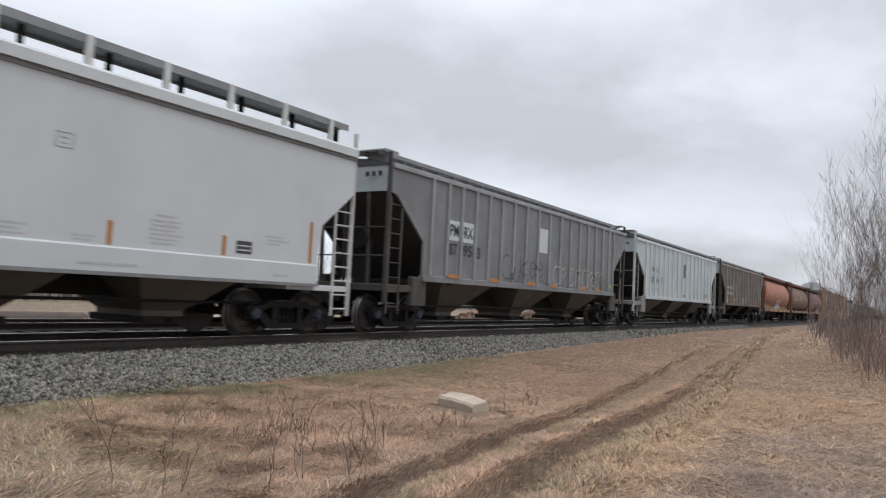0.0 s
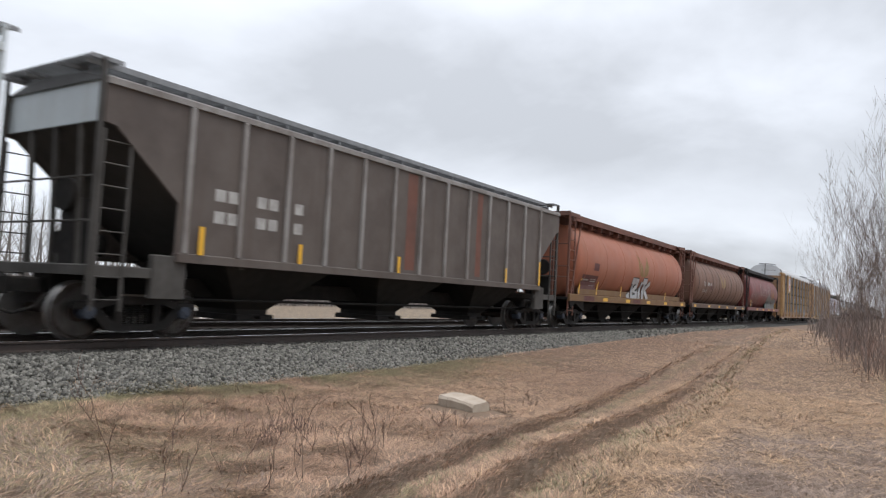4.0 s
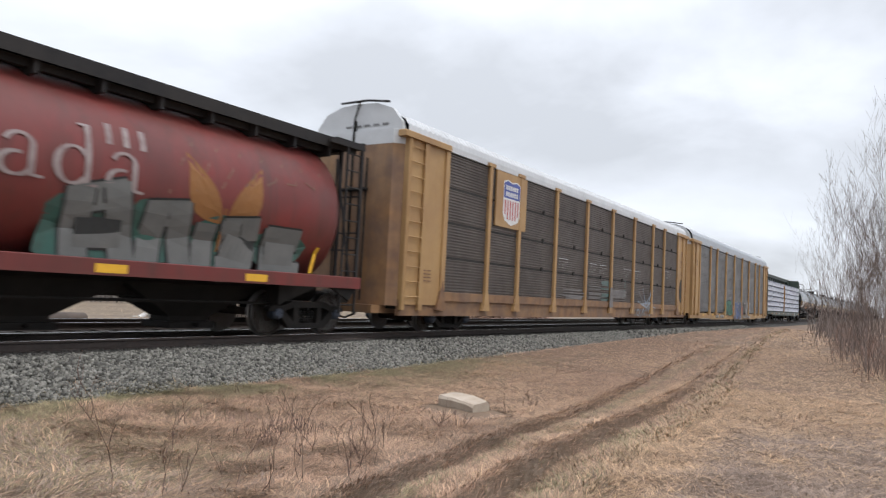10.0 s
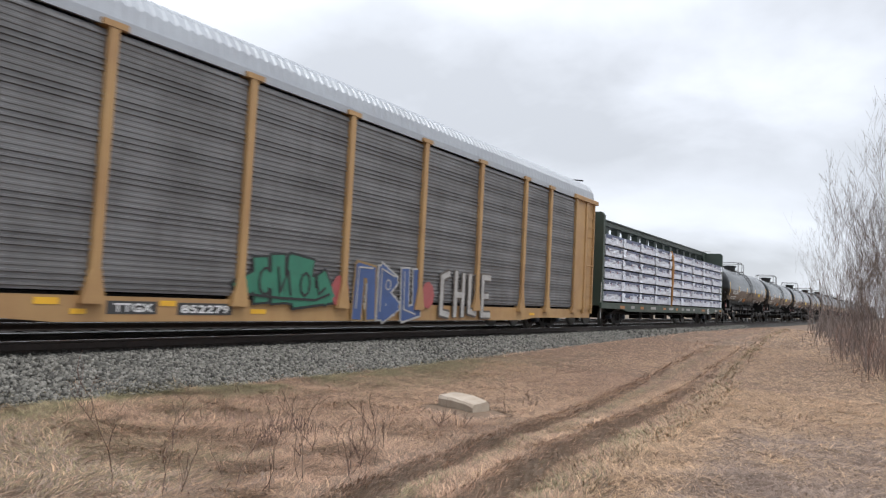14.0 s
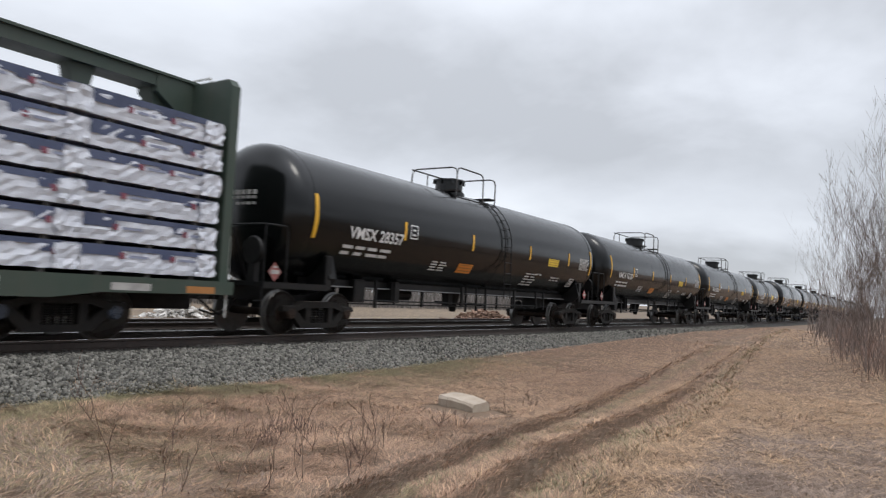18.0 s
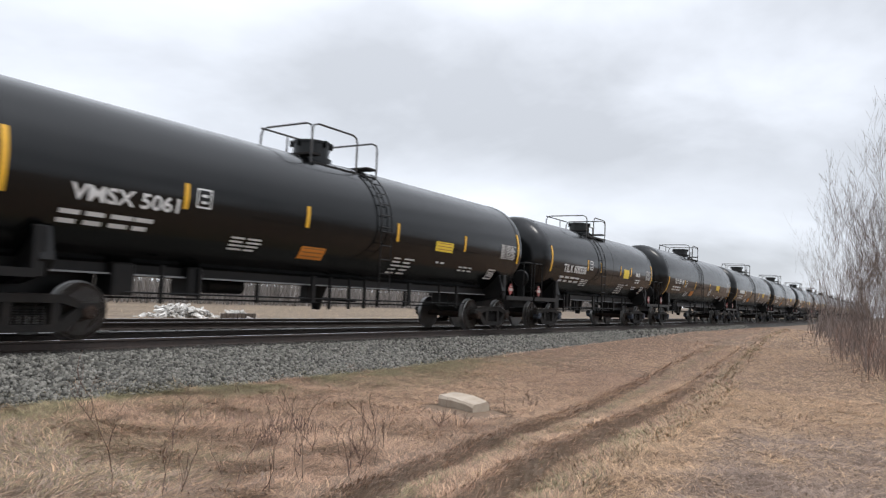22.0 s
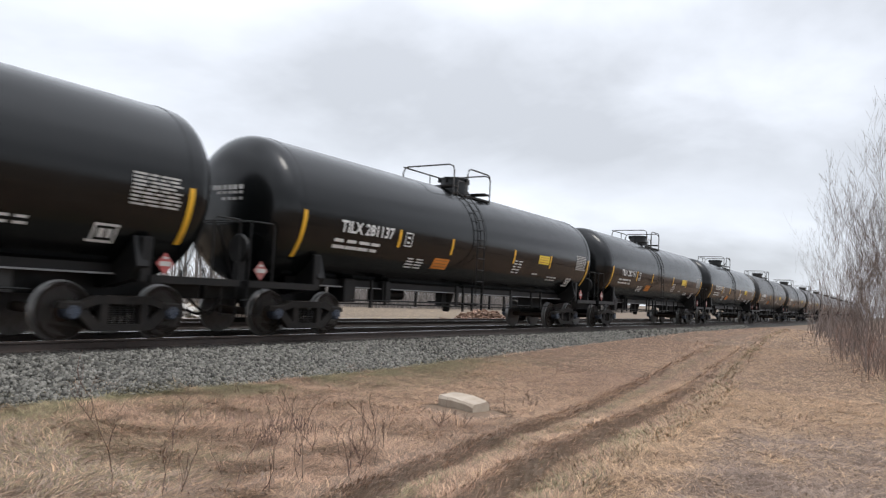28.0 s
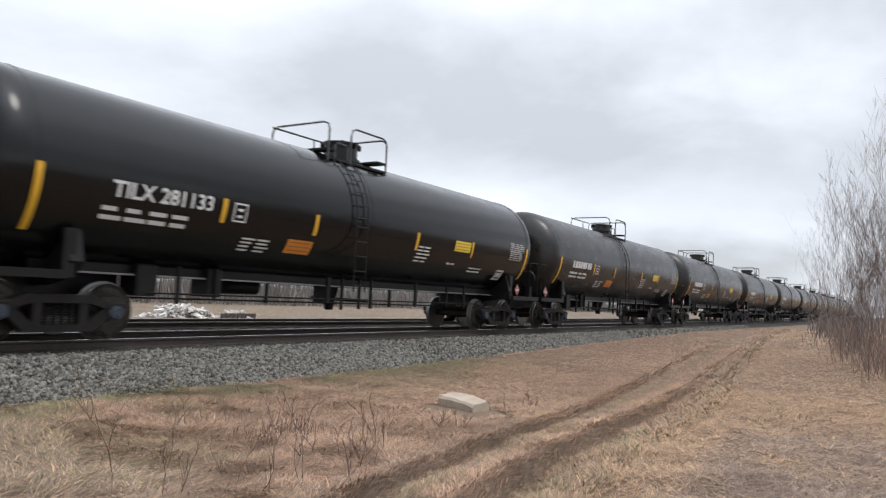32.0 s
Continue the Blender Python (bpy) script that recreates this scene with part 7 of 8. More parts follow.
def build_train():
    CARS.append((white_hopper(), 3.32))
    CARS.append((ribbed_hopper("weathered grey ribbed hopper car with black graffiti scrawl", 8.7, "grey_car", "grey_rib", "hopper_beige", None, marks_grey, RIBS_GREY, (-4.6, 0.0, 4.6)), 22.36))
    CARS.append((ribbed_hopper("pale blue-grey ribbed hopper car, fairly clean", 8.5, "pale_car", "pale_rib", "hopper_beige", None, marks_pale, RIBS_PALE, (-4.5, 0.05, 4.55), "pale_dirty"), 41.05))
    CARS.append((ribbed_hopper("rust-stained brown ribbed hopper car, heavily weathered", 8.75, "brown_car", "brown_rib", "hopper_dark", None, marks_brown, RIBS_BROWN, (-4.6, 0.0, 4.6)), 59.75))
    CARS.append((cylinder_hopper("faded orange barrel-bodied hopper car with silver graffiti", "orange_car", "rust_roof", "olive_band", extra_orange, 7, 5), 78.2))
    CARS.append((cylinder_hopper("faded brown barrel-bodied hopper car with visible hoop seams", "tan_car", "rust_roof", "sill_brown", extra_tan, 15, 6), 96.55))
    CARS.append((cylinder_hopper("faded red barrel-bodied hopper car with white country name", "red_car", "dark_roof", "red_car", extra_red, 0, 7), 114.62))
    CARS.append((autorack("yellow autorack car with dirty grey-brown corrugated screens", "screen_brown", "roof_white", "rack_rust", (4.2, 6.2, 9.1, 12.05, 14.95, 17.87, 20.77, 22.75), 4, extra_rack_brown, 8, "rack_yellow", 1.10, (0.44, 0.46, 0.86), 0.95), 138.2))
    CARS.append((autorack("yellow autorack car with clean grey corrugated screens", "screen_grey", "roof_grey", "rack_yellow", (4.6, 6.55, 9.42, 12.34, 15.28, 18.2, 21.12, 23.1), 1, extra_rack_grey, 9, arch=1.06), 166.95))
    CARS.append((centerbeam(), 193.9))
    clean = "glossy black tank car with yellow reflective tape"
    CARS.append((tank_car(clean, 7.87, "VMSX 28357", "mid", "tank", "wheel", 31), 215.65))
    CARS.append((tank_car(clean, 7.87, "VMSX 5220", "slim", "tank", "wheel", 32), 234.0))
    CARS.append((tank_car(clean, 7.87, "VMSX 5061", "slim", "tank", "wheel", 33), 252.35))
    CARS.append((tank_car("short black tank car with yellow reflective tape", 5.96, "TILX 600338", "short", "tank", "cap", 34), 268.93))
    CARS.append((tank_car(clean, 7.87, "TILX 281149", "long", "tank", "cap", 35), 285.6))
    CARS.append((tank_car(clean, 7.87, None, "long", "tank", "cap", 36), 304.05))
    CARS.append((tank_car(clean, 7.87, "TILX 281137", "long", "tank", "cap", 37), 322.6))
    CARS.append((tank_car(clean, 7.87, "TILX 281131", "long", "tank", "cap", 38), 341.3))
    CARS.append((tank_car(clean, 7.87, "TILX 281133", "long", "tank", "cap", 39), 360.1))
    last = tank_car("dusty black tank car with yellow reflective tape", 7.87, None, "long", "tank_dirty", "cap", 40)
    CARS.append((last, 378.7))
    for k in range(1, 10):
        shared_tank(last, 378.7 + 18.65 * k)


build_train()
# ---- ground ----


def rut_step(d, foot, floor_w, depth, ramp, lip):
    """Cross-section of one groove; d runs from its steep face, which looks to the road side."""
    if d < -floor_w:
        return -depth * max(0.0, 1 - (-d - floor_w) / ramp) ** 1.5
    if d < -foot:
        return -depth
    if d < foot:
        k = (d + foot) / (2 * foot)
        return -depth + (depth + lip) * k * k * (3 - 2 * k)
    return lip * max(0.0, 1 - (d - foot) / 0.35)


def rut_depth(x, y):
    if x > 70 or x < -4:
        return 0.0
    wob = 0.055 * noise.noise(Vector((x * 1.1, 0, 20))) + 0.03 * noise.noise(Vector((x * 3.7, y * 2, 21)))
    k = (1.5 if x < 7.2 else max(0.25, 1.5 - (x - 7.2) / 9)) * (0.85 + 0.5 * noise.noise(Vector((x * 0.8, 0, 33))))
    za = rut_step(y - rut_line(x, RUT_A) + wob, 0.08, 0.08, 0.055, 0.15, 0.03)
    zb = rut_step(y - rut_line(x, RUT_B) - wob, 0.07, 0.26, 0.105, 0.40, 0.05)
    return k * (za + zb)


def bank(x, y):
    """Height of the land, from its cross-section, a slow climb into the distance, hummocks and ruts."""
    prof = ((-400, -0.9), (-6, -0.75), (0.0, -0.69), (2.6, -0.66), (6.5, -0.66), (8.4, -0.63), (9.1, -0.60), (10.0, -0.70), (18.3, -0.70), (20, -0.85), (26, -0.92), (60, -0.92), (900, -0.9))
    z = prof[-1][1]
    for (a, za), (b, zb) in zip(prof, prof[1:]):
        if y <= b:
            z = za + (zb - za) * max(0.0, (y - a) / (b - a))
            break
    if y < 9.6:
        up = min(0.38, max(0.0, (x - 12) / 25 * 0.38)) * min(1.0, max(0.0, (9.6 - y) / 0.5))
        f = min(1.0, max(0.0, (9.2 - y) / 1.2))
        f *= 1.0 if x < 7 else max(0.25, 1 - (x - 7) / 8)
        z += up + f * (0.06 * noise.noise(Vector((x * 0.35, y * 0.5, 0))) + 0.036 * noise.noise(Vector((x * 1.1, y * 1.4, 3))) + 0.018 * noise.noise(Vector((x * 3.1, y * 3.4, 5))))
        z += rut_depth(x, y)
    return z


def rut_line(x, line):
    for (a, va), (b, vb) in zip(line, line[1:]):
        if a <= x <= b:
            return va + (vb - va) * (x - a) / (b - a)
    return line[-1][1]


RUT_A = ((-10, 2.5), (4.72, 3.63), (5.71, 3.80), (7.1, 3.98), (9.75, 4.06), (14.1, 4.45), (19.9, 5.11), (32.5, 6.47), (70, 9.0))
RUT_B = ((-10, 1.2), (5.47, 3.0), (6.47, 3.13), (8.02, 3.27), (9.54, 3.33), (11.36, 3.36), (15.35, 3.62), (25.0, 4.62), (42.8, 6.4), (70, 8.6))


def ground_slot(x, y):
    """0 matted grass, 1 the field beyond the tracks."""
    if y > 17:
        return 1
    return 0


def rut_shade(x, y):
    """How strongly soil colour paints shade on the steep faces of the ruts, in broken stretches."""
    if not (2 < x < 36 and 2 < y < 8):
        return 0.0
    n = 0.55 + 0.5 * noise.noise(Vector((x * 0.5, y * 0.5, 81))) + 0.2 * noise.noise(Vector((x * 2.3, y * 2.3, 82)))
    fade = min(1.0, max(0.12, (11 - x) / 4))
    a, b = y - rut_line(x, RUT_A), y - rut_line(x, RUT_B)
    return fade * max(0.0, 0.8 * n * math.exp(-((b + 0.03) / 0.07) ** 2) + 0.3 * n * math.exp(-((a + 0.01) / 0.09) ** 2))


def grid_mesh(name, xs, ys, materials, zf, kind_label, tag):
    vs = [(x, y, zf(x, y)) for x in xs for y in ys]
    n = len(ys)
    fs = [(i * n + j, (i + 1) * n + j, (i + 1) * n + j + 1, i * n + j + 1) for i in range(len(xs) - 1) for j in range(n - 1)]
    me = bpy.data.meshes.new(name)
    me.from_pydata(vs, [], fs)
    for mt in materials:
        me.materials.append(M[mt])
    me.polygons.foreach_set("material_index", [ground_slot((xs[i] + xs[i + 1]) / 2, (ys[j] + ys[j + 1]) / 2) for i in range(len(xs) - 1) for j in range(n - 1)])
    me.attributes.new("rut_shade", "FLOAT", "POINT").data.foreach_set("value", [rut_shade(v[0], v[1]) for v in vs])
    me.shade_smooth()
    return tagged(new(name, me), kind_label, tag, kind="structure")


def spaced(a, b, step):
    n = max(1, int(round((b - a) / step)))
    return [a + (b - a) * i / n for i in range(n)]


GRID = {}            # the land's mesh lines and heights, for all that stands on it


def build_ground():
    xs = [-900, -300, -100, -40, -15] + spaced(-6, 2, 0.5) + spaced(2, 14, 0.08) + spaced(14, 30, 0.2) + spaced(30, 70, 0.8) + [70, 85, 110, 150, 220, 350, 600, 1200, 2500]
    ys = [-1500, -500, -150, -50, -20, -10] + spaced(-6, -1, 0.4) + spaced(-1, 2.4, 0.12) + spaced(2.4, 4.6, 0.035) + spaced(4.6, 6.4, 0.08) + spaced(6.4, 10.4, 0.12) + spaced(10.4, 20, 0.3) + [20, 22, 24, 30, 45, 60, 90, 150, 300, 700, 1500]
    GRID["x"], GRID["y"] = np.array(xs), np.array(ys)
    GRID["z"] = np.array([[bank(a, b) for b in ys] for a in xs])
    grid_mesh("ground", xs, ys, ("ground", "field"), bank, "matted dry grass over soil, with two worn wheel ruts", "ground")


build_ground()


def build_track(yc, x0, x1, label):
    """Ballast bed, two rails and their ties."""
    base = tagged(new("track"), label, "railway track", kind="structure")
    bed = Geo()
    xs = [x0, 0, 60, x1]
    sec = [(-2.95, -0.66), (-1.6, -0.22), (-1.2, -0.19), (1.2, -0.19), (1.6, -0.22), (2.2, -0.24 if yc < 14 else -0.6), (2.0, -0.8), (-2.8, -0.8)]
    bed.loft([[(x, yc + y, z) for y, z in sec] for x in xs])
    part("ballast_bed", bed, "ballast", base)
    for s in (-1, 1):
        y = yc + s * 0.7535
        g = Geo()
        web = [(-0.07, -0.172), (0.07, -0.172), (0.07, -0.158), (0.012, -0.135), (0.01, -0.045), (0.036, -0.035), (0.036, -0.004), (-0.036, -0.004), (-0.036, -0.035), (-0.01, -0.045), (-0.012, -0.135), (-0.07, -0.158)]
        g.loft([[(x, y + a, z) for a, z in web] for x in (x0, x1)])
        r = part("rail", g, "rail", base)
        part("rail_head", Geo().box(x0, x1, y - 0.030, y + 0.030, -0.004, 0.0), "railtop", r, "bright worn rail head")
    g = Geo().box(-0.115, 0.115, -1.30, 1.30, -0.36, -0.165, 0.012)
    first = part("tie", g, "tie", base, "", 0, (2.0, yc, 0))
    me = first.data
    rng = random.Random(4)
    for i in range(1, 110):
        t = new("tie", me)
        t.parent = base
        t.matrix_basis = pose(2.0 + i * 0.54 + rng.uniform(-0.02, 0.02), yc + rng.uniform(-0.03, 0.03), rng.uniform(-0.012, 0.004), 0, 0, rng.uniform(-1, 1))


build_track(D, -150, 900, "main railway track on grey crushed-stone ballast")
build_track(D + 4.25, -150, 900, "second railway track behind the train on dark ballast")
# ---- loose ballast stones ----


def scatter_mesh(name, verts, faces, material, label, category, parent=None):
    me = bpy.data.meshes.new(name)
    nv, nf, k = len(verts), len(faces), faces.shape[1]
    me.vertices.add(nv)
    me.vertices.foreach_set("co", verts.astype(np.float32).ravel())
    me.loops.add(nf * k)
    me.loops.foreach_set("vertex_index", faces.astype(np.int32).ravel())
    me.polygons.add(nf)
    me.polygons.foreach_set("loop_start", np.arange(0, nf * k, k, dtype=np.int32))
    me.polygons.foreach_set("loop_total", np.full(nf, k, dtype=np.int32))
    me.materials.append(M[material])
    me.update(calc_edges=True)
    ob = new(name, me)
    return tagged(ob, label, category, kind="stuff")


def bed_height(y):
    """Top of the stones across the main track."""
    return np.interp(y, [8.9, 9.3, 10.35, 10.75, 13.2, 13.6, 15.0, 17.6, 18.6], [-0.70, -0.54, -0.205, -0.185, -0.185, -0.21, -0.20, -0.20, -0.55])


def rise(x):
    """The land climbs a little towards the distance."""
    return np.interp(x, [12.0, 37.0, 200.0], [0.0, 0.38, 0.40])


def stones(rng, n, x0, x1, y0, y1, smin, smax):
    cube = np.array([(x, y, z) for x in (-1, 1) for y in (-1, 1) for z in (-1, 1)], float)
    quads = np.array([(0, 1, 3, 2), (4, 6, 7, 5), (0, 4, 5, 1), (2, 3, 7, 6), (0, 2, 6, 4), (1, 5, 7, 3)])
    x, y = rng.uniform(x0, x1, n), rng.uniform(y0, y1, n)
    size = rng.uniform(smin, smax, n) * rng.uniform(0.7, 1.15, n)
    pts = cube[None] * rng.uniform(0.45, 1.0, (n, 8, 3)) * rng.uniform(0.6, 1.0, (n, 1, 3))
    a, b = rng.uniform(0, 6.28, n), rng.uniform(-0.7, 0.7, n)
    ca, sa, cb, sb = np.cos(a), np.sin(a), np.cos(b), np.sin(b)
    X = pts[..., 0] * ca[:, None] - pts[..., 1] * sa[:, None]
    Y = pts[..., 0] * sa[:, None] + pts[..., 1] * ca[:, None]
    Z = pts[..., 2]
    X, Z = X * cb[:, None] - Z * sb[:, None], X * sb[:, None] + Z * cb[:, None]
    out = np.stack([X, Y, Z], -1) * size[:, None, None] * 0.5
    out[..., 0] += x[:, None]
    out[..., 1] += y[:, None]
    out[..., 2] += (bed_height(y) + rng.uniform(-0.3, 0.25, n) * size)[:, None]
    faces = (quads[None] + 8 * np.arange(n)[:, None, None]).reshape(-1, 4)
    return out.reshape(-1, 3), faces


def build_stones():
    rng = np.random.default_rng(5)
    outer = [stones(rng, 26000, 3.0, 14.0, 9.05, 10.72, 0.042, 0.085), stones(rng, 14000, 14.0, 30.0, 9.0, 10.72, 0.05, 0.09), stones(rng, 4500, 30.0, 60.0, 9.4, 10.75, 0.08, 0.13), stones(rng, 260, 3.0, 14.0, 8.8, 9.2, 0.04, 0.07)]
    # the inner stones carry the shade under the train in their colour
    inner = [stones(rng, 5000, 3.0, 30.0, 10.7, 11.15, 0.045, 0.085), stones(rng, 5000, 3.0, 20.0, 11.3, 15.2, 0.05, 0.09)]
    for sets, mat, label in ((outer, "stone", "loose crushed grey granite on the track shoulder"), (inner, "stone_dark", "crushed stone between the rails, coloured dark for the train's shade")):
        vs, fs, o = [], [], 0
        for v, f in sets:
            vs.append(v)
            fs.append(f + o)
            o += len(v)
        scatter_mesh("ballast_stones", np.concatenate(vs), np.concatenate(fs), mat, label, "ballast")


build_stones()

# ---- grass ----


def ground_z(x, y):
    gx, gy, gz = GRID["x"], GRID["y"], GRID["z"]
    i, j = np.clip(np.searchsorted(gx, x) - 1, 0, len(gx) - 2), np.clip(np.searchsorted(gy, y) - 1, 0, len(gy) - 2)
    u, v = (x - gx[i]) / (gx[i + 1] - gx[i]), (y - gy[j]) / (gy[j + 1] - gy[j])
    z = (gz[i, j] * (1 - u) + gz[i + 1, j] * u) * (1 - v) + (gz[i, j + 1] * (1 - u) + gz[i + 1, j + 1] * u) * v
    return np.maximum(z, np.where((y > 8.9) & (y < 18.5), bed_height(y), -9))


def in_view(x, y, near=3.2):
    a = np.degrees(np.arctan2(y, x))
    return (a > -2.5) & (a < 70) & (np.hypot(x, y) > near)


def blades(rng, x, y, length, width, lift, heading, bend=0.35):
    """Bent two-piece blades from points on the ground."""
    n = len(x)
    z = ground_z(x, y) + rng.uniform(-0.004, 0.016, n)
    d = np.stack([np.cos(heading), np.sin(heading)], -1)
    side = np.stack([-d[:, 1], d[:, 0]], -1) * width[:, None] / 2
    up1, up2 = lift, lift * (1 - 2.2 * bend)
    p0 = np.stack([x, y, z], -1)
    h1 = length * 0.5
    p1 = p0 + np.concatenate([d * (h1 * np.cos(up1))[:, None], (h1 * np.sin(up1))[:, None]], 1)
    p2 = p1 + np.concatenate([d * (h1 * np.cos(up2))[:, None], (h1 * np.sin(up2))[:, None]], 1)
    s3 = np.concatenate([side, np.zeros((n, 1))], 1)
    v = np.stack([p0 - s3, p0 + s3, p1 - s3 * 0.8, p1 + s3 * 0.8, p2], 1)
    f = np.array([(0, 1, 3), (0, 3, 2), (2, 3, 4)])
    return v.reshape(-1, 3), (f[None] + 5 * np.arange(n)[:, None, None]).reshape(-1, 3)


def smooth_field(x, y, scale, seed):
    """Smooth random values between about -0.7 and 0.7."""
    px, py = x * scale + seed * 17.3, y * scale + seed * 9.1
    i, j = np.floor(px), np.floor(py)
    u, v = px - i, py - j
    u, v = u * u * (3 - 2 * u), v * v * (3 - 2 * v)

    def at(a, b):
        h = np.sin(a * 127.1 + b * 311.7 + seed * 74.7) * 43758.5453
        return (h - np.floor(h)) * 2 - 1
    return 0.72 * ((at(i, j) * (1 - u) + at(i + 1, j) * u) * (1 - v) + (at(i, j + 1) * (1 - u) + at(i + 1, j + 1) * u) * v)


def rut_lines(x):
    a = np.interp(x, [p[0] for p in RUT_A], [p[1] for p in RUT_A])
    b = np.interp(x, [p[0] for p in RUT_B], [p[1] for p in RUT_B])
    return a, b


def near(d, w):
    return np.exp(-(d / w) ** 2)


def build_grass():
    rng = np.random.default_rng(9)
    names = ("straw", "straw_pale", "straw_green", "straw_dark", "straw_grey")
    piles = {k: [] for k in names}

    def sow(n, x0, x1, y0, y1, lmin, lmax, wmin, wmax, upright, all_round=False):
        x, y = rng.uniform(x0, x1, n), rng.uniform(y0, y1, n)
        edge = 9.22 + 0.30 * smooth_field(x, y, 0.7, 61.0) + 0.22 * smooth_field(x, y, 2.6, 62.0) + np.clip((x - 14) * 0.02, 0, 0.4) + rng.exponential(0.10, n)
        bx, by = (x - 9.258) * 0.31 + (y - 5.479) * 0.95, -(x - 9.258) * 0.95 + (y - 5.479) * 0.31
        keep = (~in_view(x, y) if all_round else in_view(x, y)) & (y < edge) & ((bx > 0.48) | (bx < -0.85) | (by > 0.62) | (by < -0.28))
        x, y = x[keep], y[keep]
        n = len(x)
        # mats: blades of one clump lie the same way
        swirl = smooth_field(x, y, 1.1, 1.5) * 4.0 + smooth_field(x, y, 3.1, 7.0) * 3.0
        far_off = np.clip((x - 6) / 4, 0, 1)
        heading = swirl + rng.normal(0, 0.75 + 2.2 * far_off, n)
        tuft = np.clip(smooth_field(x, y, 2.3, 12.0) * 1.6, 0, 1) * rng.random(n)
        lift = 0.08 + np.abs(rng.normal(0.08, 0.20, n)) * (1 - 0.5 * far_off) + upright * tuft * rng.uniform(0.0, 0.7, n)
        ra, rb = rut_lines(x)
        close = np.clip((34 - x) / 14, 0, 1)
        worn = np.clip((11.5 - x) / 4, 0.22, 1)
        lip = (near(y - rb - 0.14, 0.10) + near(y - ra - 0.14, 0.12)) * close
        heading = np.where(rng.random(n) < lip, -1.6 + rng.normal(0, 0.5, n), heading)
        lift += lip * rng.uniform(0.1, 0.6, n)
        floor_b = near(y - rb + 0.35, 0.24) * (x > 4)
        floor_a = near(y - ra + 0.22, 0.13)
        edge_b = near(y - rb + 0.72, 0.14) * (x < 17)
        lift += (floor_b + edge_b) * rng.uniform(0.0, 0.6, n)
        length = rng.uniform(lmin, lmax, n) * (1 + 0.4 * tuft)
        width = rng.uniform(wmin, wmax, n)
        g = smooth_field(x, y, 0.8, 30.0)
        g2 = smooth_field(x, y, 2.2, 31.0)
        toe = np.clip((y - 6.6) / 1.8, 0, 1) * np.clip((20 - x) / 6, 0, 1)
        green = toe * (0.45 + 0.8 * g + 0.5 * g2) + 0.75 * np.clip((y - 8.2) / 0.6, 0, 1) * np.clip((17 - x) / 4, 0, 1) * (0.6 + g2) + (0.42 + 0.4 * g2) * floor_b + (0.45 + 0.4 * g2) * floor_a + 0.2 * edge_b + np.clip((5.4 - x) / 2, 0, 0.35) * np.clip(y - 4.5, 0, 1)
        # darker stems along the rut faces stand for their shade
        dark = worn * (0.6 * near(y - rb + 0.01, 0.075) * (0.8 + g2) + 0.4 * near(y - ra - 0.02, 0.10) * (0.85 + g2)) + 0.14 * np.clip(smooth_field(x, y, 1.9, 44.0) * 2.0 - 0.45, 0, 1) * np.clip((9.5 - x) / 4, 0, 1) + 0.16 + 0.25 * near(y - ra - 0.30, 0.3) * (x < 9)
        pale = 0.22 + 0.6 * np.clip((rb - 0.55 - y) / 0.3, 0, 1) + 0.4 * near(y - rb - 0.26, 0.12) + 0.5 * smooth_field(x, y, 0.7, 55.0)
        grey = np.clip((2.1 - y) / 0.5, 0, 1) * np.clip((13.5 - x) / 3, 0, 1) * (0.55 + 0.9 * smooth_field(x, y, 0.75, 71.0) + 0.5 * smooth_field(x, y, 2.5, 72.0)) + np.clip((4.8 - x) / 2, 0, 0.5) * (y > 4.4)
        kind = np.where(rng.random(n) < green, 2, np.where(rng.random(n) < dark, 3, np.where(rng.random(n) < grey, 4, np.where(rng.random(n) < pale, 1, 0))))
        bare = (near(y - rb + 0.05, 0.09) + 0.8 * near(y - ra + 0.03, 0.08)) * close * (0.7 + 0.8 * g2)
        ok = rng.random(n) > 0.15 * bare
        for k, name in enumerate(names):
            m = (kind == k) & ok
            if m.any():
                piles[name].append(blades(rng, x[m], y[m], length[m], width[m], lift[m], heading[m]))
    sow(235000, 2.0, 9.0, -0.6, 9.7, 0.05, 0.19, 0.0036, 0.0078, 0.9)
    sow(135000, 9.0, 16.0, -0.9, 9.7, 0.07, 0.20, 0.006, 0.012, 0.30)
    sow(62000, 16.0, 30.0, -1.5, 9.9, 0.10, 0.24, 0.009, 0.017, 0.12)
    sow(60000, 3.0, 14.0, 2.3, 4.9, 0.05, 0.15, 0.003, 0.007, 0.8)
    sow(14000, 14.0, 30.0, 3.0, 7.0, 0.08, 0.2, 0.009, 0.016, 0.12)
    sow(16000, -9.0, 8.0, -7.0, 9.6, 0.10, 0.26, 0.010, 0.018, 0.7, True)
    sow(24000, 30.0, 62.0, -2.0, 9.9, 0.16, 0.40, 0.018, 0.032, 0.12)
    labels = {"straw": "flattened tan dead grass, matted in swirls", "straw_pale": "bleached golden straw lying in mats", "straw_green": "sparse first green grass along the stones", "straw_dark": "dark brown dead stems, thickest as painted shade on the rut banks", "straw_grey": "grey weathered dead grass, trodden flat"}
    for name, sets in piles.items():
        vs, fs, o = [], [], 0
        for v, f in sets:
            vs.append(v)
            fs.append(f + o)
            o += len(v)
        scatter_mesh("grass", np.concatenate(vs), np.concatenate(fs), name, labels[name], "grass")


build_grass()

# ---- shrubs, bushes and trees ----


